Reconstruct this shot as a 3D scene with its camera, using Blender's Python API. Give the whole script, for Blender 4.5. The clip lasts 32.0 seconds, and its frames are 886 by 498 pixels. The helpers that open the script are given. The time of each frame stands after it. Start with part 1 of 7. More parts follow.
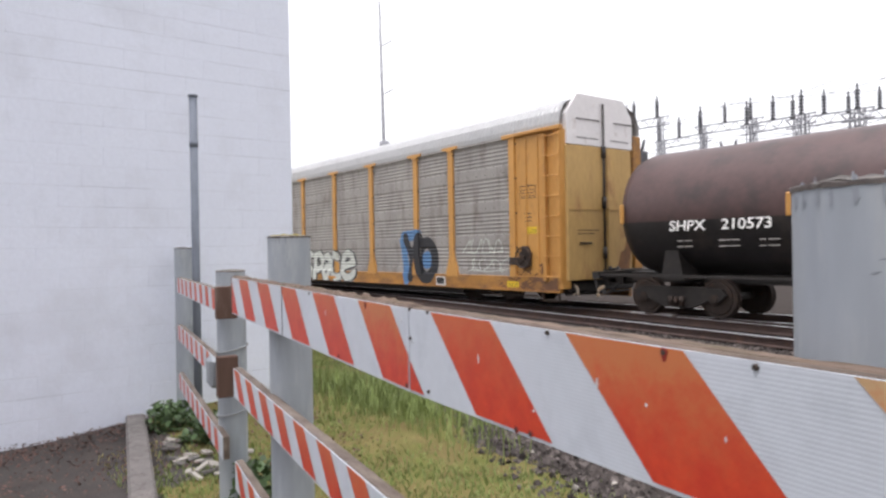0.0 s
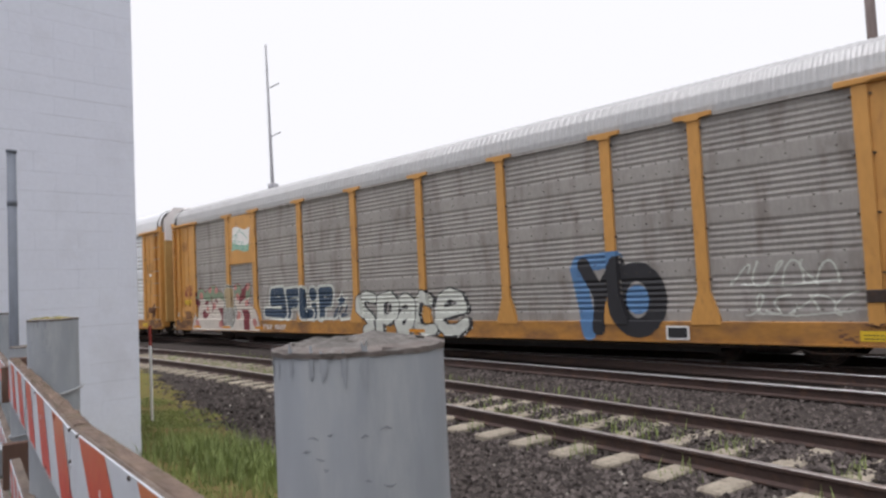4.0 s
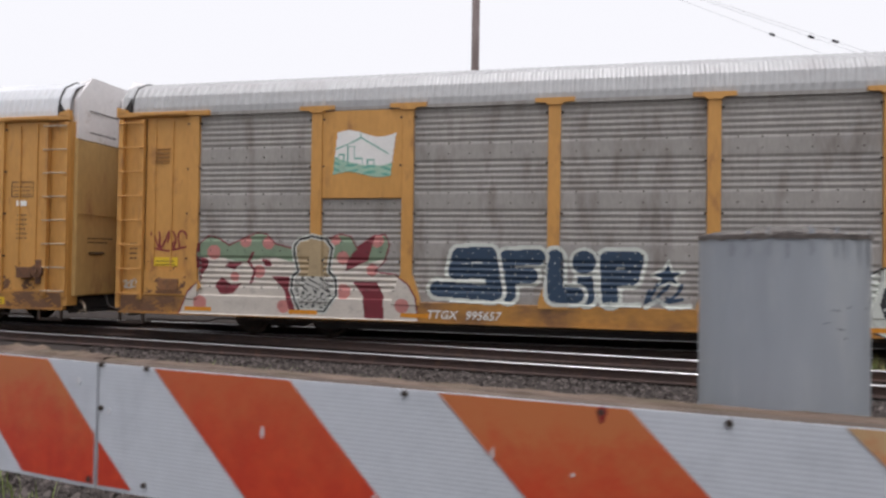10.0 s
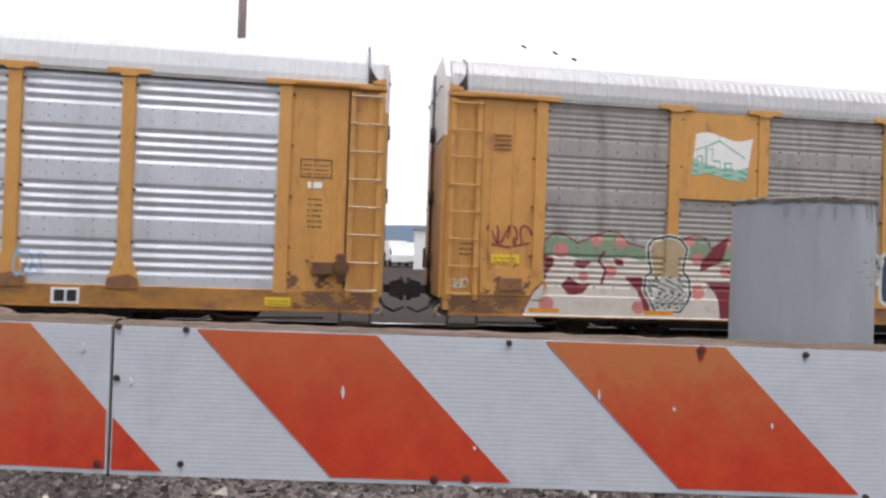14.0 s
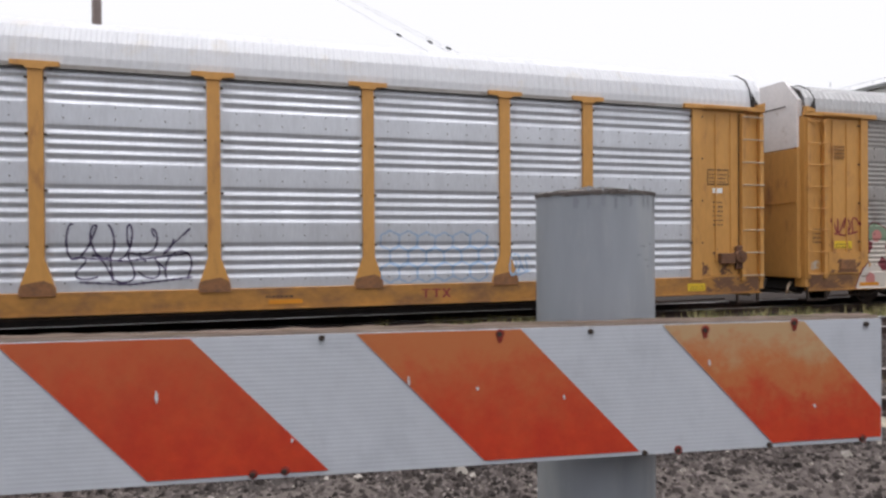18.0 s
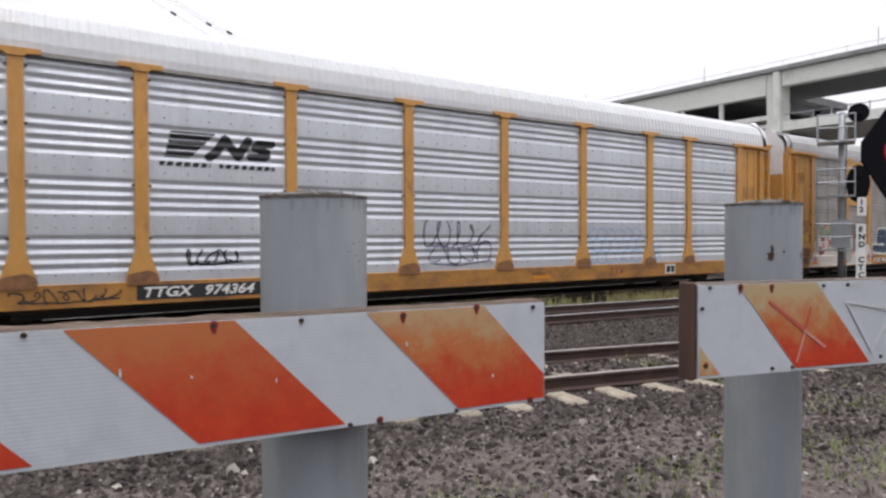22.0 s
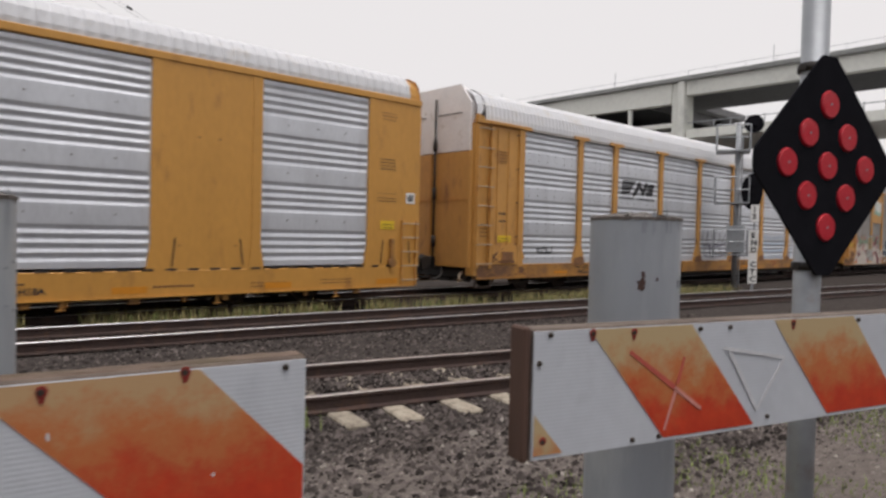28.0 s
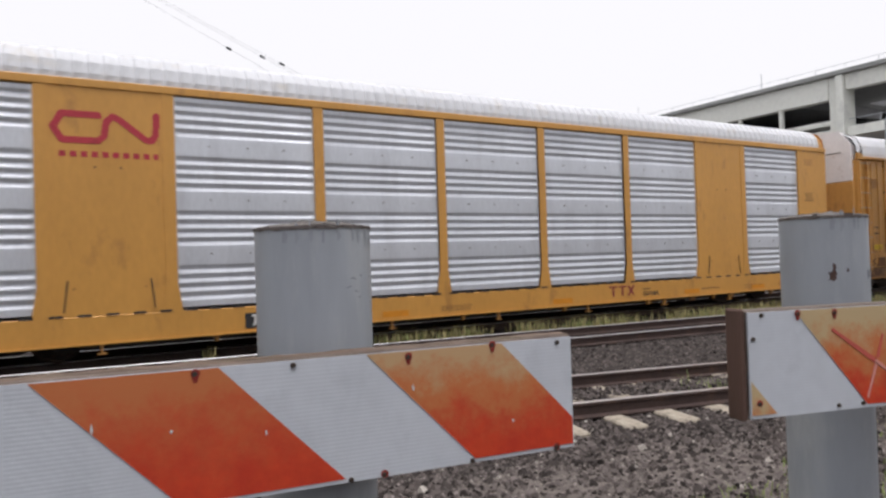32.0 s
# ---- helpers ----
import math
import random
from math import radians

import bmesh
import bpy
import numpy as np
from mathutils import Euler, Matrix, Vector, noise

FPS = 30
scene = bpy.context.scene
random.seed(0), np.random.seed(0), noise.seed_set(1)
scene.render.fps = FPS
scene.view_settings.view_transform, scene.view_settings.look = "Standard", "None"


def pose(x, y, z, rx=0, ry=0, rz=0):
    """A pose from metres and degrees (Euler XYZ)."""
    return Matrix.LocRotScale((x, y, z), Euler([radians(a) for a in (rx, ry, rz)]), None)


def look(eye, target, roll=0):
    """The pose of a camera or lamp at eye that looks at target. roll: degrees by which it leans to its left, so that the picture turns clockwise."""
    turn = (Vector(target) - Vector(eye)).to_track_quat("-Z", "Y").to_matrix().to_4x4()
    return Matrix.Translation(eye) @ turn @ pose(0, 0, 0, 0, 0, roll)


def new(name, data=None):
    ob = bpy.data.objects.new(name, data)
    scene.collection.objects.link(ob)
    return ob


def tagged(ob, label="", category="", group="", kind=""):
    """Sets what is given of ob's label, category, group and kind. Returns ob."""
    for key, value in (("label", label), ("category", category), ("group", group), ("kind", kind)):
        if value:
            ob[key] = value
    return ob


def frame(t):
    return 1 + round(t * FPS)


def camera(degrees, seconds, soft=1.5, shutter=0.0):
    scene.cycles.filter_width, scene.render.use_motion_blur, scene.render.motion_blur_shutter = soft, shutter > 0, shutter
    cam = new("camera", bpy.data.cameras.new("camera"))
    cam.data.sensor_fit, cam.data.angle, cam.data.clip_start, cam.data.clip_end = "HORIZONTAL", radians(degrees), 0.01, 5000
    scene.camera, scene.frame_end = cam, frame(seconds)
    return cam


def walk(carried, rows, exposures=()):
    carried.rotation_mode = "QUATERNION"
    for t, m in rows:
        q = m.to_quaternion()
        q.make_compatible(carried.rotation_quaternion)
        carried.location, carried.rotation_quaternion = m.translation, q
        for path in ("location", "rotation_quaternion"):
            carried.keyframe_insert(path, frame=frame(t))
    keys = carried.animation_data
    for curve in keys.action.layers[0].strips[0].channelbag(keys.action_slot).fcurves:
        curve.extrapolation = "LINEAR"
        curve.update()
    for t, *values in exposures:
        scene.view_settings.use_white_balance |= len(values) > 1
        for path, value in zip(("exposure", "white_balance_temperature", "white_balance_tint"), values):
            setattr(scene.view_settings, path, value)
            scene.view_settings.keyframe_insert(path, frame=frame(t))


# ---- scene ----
# World: x along the train's way (it rolls towards +x), y from the fence to the tracks, z up, ground about 0.
cam = camera(66.0, 32.0, soft=2.5, shutter=0.4)
# seconds, eye x y z, yaw, pitch, roll
PATH = [
    (0, 1.161, -0.835, 1.628, 52.99, -0.02, -1.04),
    (0.5, 1.224, -0.740, 1.629, 53.56, 0.86, -1.94),
    (1, 1.305, -0.654, 1.639, 54.50, 1.19, -2.84),
    (1.5, 1.349, -0.627, 1.638, 54.48, 1.52, -3.90),
    (2, 1.356, -0.613, 1.635, 54.61, 1.53, -4.55),
    (2.5, 1.370, -0.579, 1.645, 51.06, -0.06, -3.98),
    (4.5, 1.461, -0.426, 1.769, 44.05, 3.67, -2.77),
    (5, 1.460, -0.423, 1.765, 47.67, 2.99, -2.64),
    (5.5, 1.457, -0.429, 1.766, 50.26, 3.31, -2.47),
    (6, 1.462, -0.429, 1.763, 50.90, 3.23, -2.68),
    (6.5, 1.472, -0.429, 1.759, 50.08, 2.22, -2.23),
    (7, 1.475, -0.448, 1.766, 47.05, 1.82, -1.06),
    (7.5, 1.496, -0.501, 1.722, 41.72, 1.54, -3.21),
    (8, 1.375, -0.573, 1.714, 30.21, -0.58, -1.84),
    (9, 1.183, -0.793, 1.693, 18.02, 0.11, -1.48),
    (9.5, 0.964, -0.857, 1.721, 17.18, -3.64, -1.49),
    (10, 0.621, -0.871, 1.657, 12.38, 0.96, 0.83),
    (10.5, 0.456, -0.954, 1.636, 11.00, 0.65, 1.65),
    (11, 0.250, -0.896, 1.613, 5.07, 0.11, -0.58),
    (11.5, 0.160, -0.846, 1.611, 1.07, 0.45, 1.17),
    (12, 0.170, -0.878, 1.614, -1.18, -0.02, 1.01),
    (12.5, 0.194, -0.872, 1.607, -3.63, 0.39, 1.20),
    (13, 0.200, -0.882, 1.610, -5.99, -0.13, 1.13),
    (13.5, 0.196, -0.877, 1.606, -7.33, -0.04, 1.71),
    (14, 0.194, -0.886, 1.600, -7.79, 0.43, 1.99),
    (14.5, 0.182, -0.888, 1.610, -8.60, 0.08, 2.27),
    (15, 0.189, -0.898, 1.618, -8.56, 0.18, 2.55),
    (15.5, 0.192, -0.885, 1.607, -8.62, 1.05, 2.56),
    (17.5, 0.262, -0.935, 1.619, -14.11, -0.09, 1.21),
    (18, 0.281, -0.952, 1.613, -17.39, -0.37, -0.37),
    (18.5, 0.300, -0.964, 1.609, -20.35, -0.79, -2.57),
    (19, 0.298, -1.067, 1.609, -23.24, -0.69, -1.56),
    (19.5, 0.298, -1.078, 1.617, -25.99, -1.11, -2.84),
    (20, 0.288, -1.082, 1.615, -29.28, -0.86, -1.38),
    (20.5, 0.301, -1.082, 1.615, -31.69, -0.88, -0.78),
    (21, 0.322, -1.081, 1.614, -33.07, -0.89, -0.06),
    (21.5, 0.328, -1.091, 1.617, -34.09, -0.90, -0.05),
    (22, 0.333, -1.102, 1.619, -35.06, -0.97, -0.17),
    (22.5, 0.332, -1.110, 1.619, -35.98, -0.89, -0.48),
    (23, 0.328, -1.107, 1.617, -35.94, -1.08, 0.25),
    (23.5, 0.439, -1.015, 1.627, -36.34, -1.99, 0.18),
    (24, 0.597, -0.921, 1.650, -36.77, -3.53, 0.68),
    (24.5, 0.727, -0.843, 1.661, -37.02, -1.78, 2.19),
    (26.5, 0.986, -0.739, 1.684, -42.41, -2.72, 4.00),
    (27, 0.963, -0.804, 1.691, -44.30, -1.26, 3.61),
    (27.5, 0.881, -0.870, 1.668, -44.12, 0.22, 3.07),
    (28, 0.771, -0.920, 1.661, -42.11, -1.32, 1.37),
    (28.5, 0.704, -0.878, 1.665, -39.02, -2.53, 2.07),
    (29, 0.661, -0.876, 1.668, -35.63, -1.05, 1.07),
    (29.5, 0.605, -0.885, 1.678, -33.00, 1.13, 0.06),
    (30, 0.620, -0.896, 1.675, -30.41, 1.70, -1.12),
    (30.5, 0.567, -0.984, 1.658, -31.12, 1.83, -1.87),
    (31, 0.486, -1.079, 1.638, -31.98, 0.99, -2.02),
    (31.5, 0.485, -1.067, 1.643, -31.01, 0.35, -1.87),
    (32, 0.458, -1.051, 1.635, -30.49, 0.80, -1.82),
]

def aimed(x, y, z, yaw, pitch, roll):
    a, b = radians(yaw), radians(pitch)
    way = Vector((-math.sin(a) * math.cos(b), math.cos(a) * math.cos(b), math.sin(b)))
    eye = Vector((x, y, z))
    return look(eye, eye + way, roll)


walk(cam, [(t, aimed(*row)) for t, *row in PATH], exposures=[(t, e, k, 14) for t, e, *w in ((0, 0.6), (0.5, 0.3), (1, 0.15), (2.5, 0.1), (4.5, 0.08), (6, 0.0), (7, 0.04), (8, 0.25), (8.8, 0.62), (9.5, 0.36), (10, 0.05), (10.5, 0.05), (11, 0.1), (12.0, 0.43), (15.0, 0.42), (15.5, -0.1), (17.5, -0.05), (18, 0.12), (20, 0.13), (22, 0.15), (23, 0.2), (24, 0.25), (26.5, 0.18, 6500), (28, -0.18, 6600), (29, -0.15, 6500), (30, -0.03, 6450), (31, 0.02, 6400), (32, 0.08, 6350)) for k in (w or [6280])])

# ---- light: a bright overcast sky with a veiled sun ----
world = bpy.data.worlds.new("overcast")
scene.world = world
world.use_nodes = True
wn, wl = world.node_tree.nodes, world.node_tree.links
sky = wn.new("ShaderNodeTexSky")
sky.sky_type, sky.sun_disc = "NISHITA", False
sky.sun_elevation, sky.sun_rotation = radians(76), radians(190)
sky.air_density, sky.dust_density, sky.ozone_density = 1.0, 6.0, 0.6
pale = wn.new("ShaderNodeHueSaturation")
pale.inputs["Saturation"].default_value = 0.2
wl.new(sky.outputs[0], pale.inputs["Color"])
veil = wn.new("ShaderNodeMix")      # the cloud veil evens the sky out towards the horizon
veil.data_type, veil.blend_type = "RGBA", "LIGHTEN"
veil.inputs["Factor"].default_value = 1.0
veil.inputs["B"].default_value = (6.1, 6.1, 6.1, 1)
wl.new(pale.outputs[0], veil.inputs["A"])
wl.new(veil.outputs["Result"], wn["Background"].inputs["Color"])
wn["Background"].inputs["Strength"].default_value = 0.15
sun = new("sun", bpy.data.lights.new("sun", "SUN"))
sun.data.energy, sun.data.angle, sun.data.color = 0.5, radians(36), (1.0, 0.97, 0.93)
sun.matrix_world = look((0.8, -4.6, 21), (0, 0, 0))
sun.location = (0, 0, 30)


# ---- materials ----
def mat(name, colour, rough=0.6, metal=0.0, vary=0.12, grain=40.0, bump=0.1, stain=None, stain_amount=0.0, stain_scale=2.0, coords="Object", stretch=(1, 1, 1), island=0.0, per_object=0.0):
    """A surface with grain and blotches at two scales, optional stains of another colour, and fine relief."""
    m = bpy.data.materials.new(name)
    m.use_nodes = True
    n, l = m.node_tree.nodes, m.node_tree.links
    b = n["Principled BSDF"]
    b.inputs["Roughness"].default_value, b.inputs["Metallic"].default_value = rough, metal
    tc, mp = n.new("ShaderNodeTexCoord"), n.new("ShaderNodeMapping")
    mp.inputs["Scale"].default_value = stretch
    l.new(n.new("ShaderNodeNewGeometry").outputs["Position"] if coords == "World" else tc.outputs[coords], mp.inputs["Vector"])
    fine, broad = n.new("ShaderNodeTexNoise"), n.new("ShaderNodeTexNoise")
    fine.inputs["Scale"].default_value, fine.inputs["Detail"].default_value = grain, 6
    broad.inputs["Scale"].default_value, broad.inputs["Detail"].default_value = stain_scale, 5
    for q in (fine, broad):
        l.new(mp.outputs[0], q.inputs["Vector"])
    add = n.new("ShaderNodeMath")
    add.operation = "ADD"
    l.new(fine.outputs["Fac"], add.inputs[0])
    l.new(broad.outputs["Fac"], add.inputs[1])
    ramp = n.new("ShaderNodeMapRange")
    ramp.inputs["From Min"].default_value, ramp.inputs["From Max"].default_value = 0.6, 1.4
    ramp.inputs["To Min"].default_value, ramp.inputs["To Max"].default_value = 1 - vary, 1 + vary
    l.new(add.outputs[0], ramp.inputs["Value"])
    val = n.new("ShaderNodeHueSaturation")
    val.inputs["Color"].default_value = (*colour, 1)
    out = ramp.outputs[0]
    if island or per_object:
        src = n.new("ShaderNodeNewGeometry").outputs["Random Per Island"] if island else n.new("ShaderNodeObjectInfo").outputs["Random"]
        k = island or per_object
        r2, mul = n.new("ShaderNodeMapRange"), n.new("ShaderNodeMath")
        r2.inputs["To Min"].default_value, r2.inputs["To Max"].default_value = 1 - k, 1 + k
        mul.operation = "MULTIPLY"
        l.new(src, r2.inputs["Value"])
        l.new(r2.outputs[0], mul.inputs[0])
        l.new(out, mul.inputs[1])
        out = mul.outputs[0]
    l.new(out, val.inputs["Value"])
    col = val.outputs[0]
    if stain:
        mix, sr, sn = n.new("ShaderNodeMix"), n.new("ShaderNodeMapRange"), n.new("ShaderNodeTexNoise")
        mix.data_type = "RGBA"
        sn.inputs["Scale"].default_value, sn.inputs["Detail"].default_value, sn.inputs["Roughness"].default_value = stain_scale * 1.7, 8, 0.65
        l.new(mp.outputs[0], sn.inputs["Vector"])
        sr.inputs["From Min"].default_value, sr.inputs["From Max"].default_value = 0.62 - 0.3 * stain_amount, 0.72
        l.new(sn.outputs["Fac"], sr.inputs["Value"])
        l.new(sr.outputs[0], mix.inputs["Factor"])
        l.new(col, mix.inputs["A"])
        mix.inputs["B"].default_value = (*stain, 1)
        col = mix.outputs["Result"]
    l.new(col, b.inputs["Base Color"])
    if bump:
        bp = n.new("ShaderNodeBump")
        bp.inputs["Strength"].default_value, bp.inputs["Distance"].default_value = bump, 0.01
        l.new(fine.outputs["Fac"], bp.inputs["Height"])
        l.new(bp.outputs[0], b.inputs["Normal"])
    return m


M_YELLOW = mat("yellow_rack_paint", (0.545, 0.275, 0.068), 0.55, 0, 0.13, 14, 0.05, (0.28, 0.125, 0.045), 0.2, 1.5, stretch=(1, 1, 0.35))
M_DOOR = mat("faded_tan_paint", (0.50, 0.315, 0.11), 0.6, 0, 0.15, 10, 0.05, (0.33, 0.16, 0.06), 0.22, 1.3, stretch=(1, 1, 0.4))
M_AMBER = mat("clean_amber_paint", (0.56, 0.28, 0.058), 0.45, 0, 0.1, 12, 0.04, (0.36, 0.17, 0.045), 0.15, 1.2, stretch=(1, 1, 0.4))
M_SILL = mat("dirty_yellow_sill", (0.40, 0.19, 0.04), 0.6, 0, 0.25, 10, 0.06, (0.14, 0.07, 0.04), 0.6, 1.3, stretch=(0.6, 1, 1))
M_GALV = mat("weathered_grey_steel", (0.315, 0.296, 0.275), 0.75, 0.0, 0.2, 20, 0.05, (0.18, 0.155, 0.14), 0.4, 1.4, stretch=(1, 1, 0.3))
M_SHINY = mat("bright_galvanised_steel", (0.61, 0.632, 0.672), 0.36, 0.38, 0.12, 24, 0.04, (0.52, 0.535, 0.57), 0.35, 1.2, stretch=(1, 1, 0.25))
M_ROOF = mat("pale_galvanised_roof", (0.42, 0.42, 0.42), 0.5, 0.35, 0.1, 10, 0.04, (0.38, 0.37, 0.37), 0.3, 1.0)
M_ROOFW = mat("white_painted_roof", (0.63, 0.64, 0.66), 0.5, 0, 0.06, 10, 0.04, (0.6, 0.58, 0.55), 0.2, 1.0)
M_ENDWHITE = mat("scuffed_white_paint", (0.78, 0.75, 0.74), 0.55, 0, 0.08, 12, 0.04, (0.5, 0.43, 0.38), 0.12, 2.0)
M_BLACK = mat("black_steel", (0.03, 0.026, 0.024), 0.6, 0.2, 0.3, 20, 0.1, (0.05, 0.04, 0.035), 0.4, 3)
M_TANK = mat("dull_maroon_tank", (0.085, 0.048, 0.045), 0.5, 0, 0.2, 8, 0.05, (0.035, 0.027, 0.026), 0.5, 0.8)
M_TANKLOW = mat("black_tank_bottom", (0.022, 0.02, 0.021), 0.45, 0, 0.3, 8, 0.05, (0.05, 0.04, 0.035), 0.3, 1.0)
M_WHEEL = mat("rusty_wheel_steel", (0.06, 0.045, 0.038), 0.65, 0.5, 0.25, 18, 0.15, (0.12, 0.06, 0.035), 0.3, 4)
M_RUSTY = mat("rusty_brake_iron", (0.15, 0.07, 0.035), 0.8, 0.1, 0.3, 30, 0.2, (0.07, 0.04, 0.03), 0.4, 6)
M_FOOT = mat("rust_browned_yellow", (0.24, 0.11, 0.045), 0.75, 0, 0.3, 18, 0.1, (0.13, 0.07, 0.04), 0.5, 4)
M_BOLT = mat("dark_bolt", (0.07, 0.055, 0.045), 0.6, 0.6, 0.2, 60, 0.1)
M_RUSTBOLT = mat("red_rust", (0.26, 0.03, 0.02), 0.8, 0, 0.3, 60, 0.2)
M_INK = mat("black_stencil_paint", (0.02, 0.02, 0.022), 0.6, 0, 0.3, 30, 0)
M_WHITEINK = mat("white_stencil_paint", (0.74, 0.73, 0.70), 0.6, 0, 0.1, 30, 0)
M_RAILSHINE = mat("worn_bright_rail_head", (0.72, 0.72, 0.74), 0.28, 0.9, 0.1, 30, 0.03)
M_RAILTOP = mat("polished_rail_head", (0.42, 0.38, 0.36), 0.35, 0.7, 0.2, 30, 0.05, (0.2, 0.13, 0.1), 0.3, 4)
M_RAIL = mat("rusty_rail_side", (0.065, 0.042, 0.036), 0.8, 0.2, 0.25, 25, 0.2, (0.11, 0.06, 0.04), 0.3, 3)
M_TIE = mat("pale_concrete_tie", (0.345, 0.305, 0.245), 0.9, 0, 0.25, 30, 0.3, (0.15, 0.125, 0.10), 0.45, 5, per_object=0.12)
M_GRAVEL = mat("grey_ballast_bed", (0.062, 0.054, 0.05), 0.95, 0, 0.4, 40, 0.9, (0.06, 0.052, 0.048), 0.4, 9)
M_STONE = mat("ballast_stone", (0.097, 0.083, 0.077), 0.9, 0, 0.2, 30, 0.3, island=0.7)
M_DIRT = mat("trodden_gravelly_dirt", (0.15, 0.13, 0.117), 0.95, 0, 0.4, 60, 0.9, (0.105, 0.09, 0.08), 0.4, 9)
M_PEBBLE = mat("fine_brown_gravel", (0.175, 0.152, 0.142), 0.9, 0, 0.2, 30, 0.3, island=0.7)
M_SOIL = mat("grassy_soil", (0.16, 0.13, 0.056), 0.95, 0, 0.35, 25, 0.6, (0.12, 0.14, 0.04), 0.6, 2.2)
M_ASPHALT = mat("old_asphalt", (0.075, 0.068, 0.064), 0.9, 0, 0.3, 60, 0.4, (0.095, 0.078, 0.07), 0.4, 2)
M_GRASS = mat("grass_blades", (0.20, 0.25, 0.075), 0.7, 0, 0.2, 4, 0, island=0.28)
M_STRAW = mat("dry_straw_grass", (0.30, 0.26, 0.11), 0.75, 0, 0.2, 4, 0, island=0.25)
M_WEED = mat("dark_weed_leaves", (0.075, 0.125, 0.045), 0.6, 0, 0.3, 8, 0, island=0.4)
M_WALL = mat("white_painted_block", (0.76, 0.79, 0.88), 0.75, 0, 0.04, 30, 0.2, (0.68, 0.70, 0.77), 0.35, 0.7, coords="World", per_object=0.006)
M_MORTAR = mat("white_painted_joint", (0.73, 0.755, 0.83), 0.85, 0, 0.06, 40, 0.3, (0.27, 0.28, 0.31), 0.5, 1.1, stretch=(1, 0.45, 1.6))
M_POST = mat("grey_painted_pipe", (0.33, 0.356, 0.385), 0.5, 0, 0.16, 22, 0.06, (0.42, 0.44, 0.45), 0.3, 9, stretch=(1, 1, 0.22))
M_POSTTOP = mat("weather_darkened_pipe", (0.285, 0.305, 0.33), 0.6, 0, 0.2, 26, 0.1, (0.34, 0.365, 0.392), 0.6, 14, stretch=(1, 1, 0.3))
M_RIM = mat("rusty_pipe_rim", (0.14, 0.12, 0.108), 0.9, 0, 0.35, 60, 0.6, (0.19, 0.18, 0.17), 0.4, 25)
M_CEMENT = mat("crumbled_concrete_fill", (0.13, 0.12, 0.11), 0.95, 0, 0.35, 60, 0.8, (0.28, 0.26, 0.24), 0.25, 20)
M_KERB = mat("worn_dark_kerb", (0.17, 0.155, 0.145), 0.95, 0, 0.3, 50, 0.6, (0.09, 0.075, 0.07), 0.4, 8)
M_CEMENTY = mat("lichen_concrete_fill", (0.20, 0.17, 0.07), 0.95, 0, 0.4, 60, 0.8, (0.36, 0.29, 0.04), 0.5, 14)
M_SHEET = mat("white_reflective_sheeting", (0.58, 0.612, 0.655), 0.45, 0, 0.06, 30, 0.03, (0.50, 0.53, 0.57), 0.3, 5)
M_TIMBER = mat("weathered_timber", (0.165, 0.13, 0.105), 0.9, 0, 0.4, 30, 0.7, (0.065, 0.045, 0.036), 0.6, 7, stretch=(0.4, 1, 1))
M_BROWNEND = mat("brown_stained_timber", (0.10, 0.055, 0.04), 0.85, 0, 0.3, 20, 0.4, (0.2, 0.14, 0.11), 0.3, 6, stretch=(1, 1, 0.2))
M_WIRE = mat("galvanised_wire", (0.42, 0.43, 0.44), 0.5, 0.6, 0.1, 60, 0)
M_CONC = mat("pale_bridge_concrete", (0.80, 0.81, 0.755), 0.85, 0, 0.08, 3, 0.1, (0.5, 0.51, 0.49), 0.2, 0.15)
M_PARAPET = mat("stained_parapet_concrete", (0.30, 0.31, 0.30), 0.9, 0, 0.15, 3, 0.1, (0.2, 0.2, 0.2), 0.4, 0.4)
# the shade between and under the decks is put into this darker concrete
M_BRIDGESHADE = mat("bridge_underside", (0.15, 0.15, 0.155), 0.9, 0, 0.15, 3, 0.1)
M_POLE = mat("weathered_pole_wood", (0.17, 0.135, 0.125), 0.9, 0, 0.2, 8, 0.2, (0.25, 0.21, 0.2), 0.3, 2, stretch=(1, 1, 0.1))
M_STEEL = mat("dull_galvanised_pole", (0.33, 0.35, 0.37), 0.5, 0.5, 0.12, 20, 0.05, (0.24, 0.2, 0.18), 0.25, 5)
# steel made paler, to put the haze of the distance into its colour
M_FAR = mat("far_grey_steel", (0.34, 0.34, 0.36), 0.8, 0.2, 0.1, 5, 0)
M_INSUL = mat("dusty_dark_porcelain", (0.09, 0.09, 0.10), 0.5, 0, 0.15, 10, 0)
M_PIPE = mat("dull_blue_grey_pipe", (0.17, 0.19, 0.23), 0.6, 0, 0.15, 20, 0.05, (0.12, 0.13, 0.15), 0.4, 5, stretch=(1, 1, 0.3))
M_REDLENS = mat("red_reflector_lens", (0.52, 0.006, 0.022), 0.5, 0, 0.08, 200, 0.3)
M_SIGN = mat("black_sign_face", (0.014, 0.014, 0.017), 0.5, 0, 0.2, 20, 0.02)
M_TARP = mat("white_plate", (0.8, 0.8, 0.78), 0.6, 0, 0.05, 20, 0)
M_RUNG = mat("worn_rung_steel", (0.42, 0.36, 0.28), 0.55, 0.3, 0.2, 30, 0.05, (0.42, 0.22, 0.07), 0.5, 6)
M_LABEL = mat("yellow_label", (0.72, 0.49, 0.02), 0.6, 0, 0.08, 20, 0)
# blue distance haze is put into the colour of the woods
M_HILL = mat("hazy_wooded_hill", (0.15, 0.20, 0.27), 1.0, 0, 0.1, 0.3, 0)
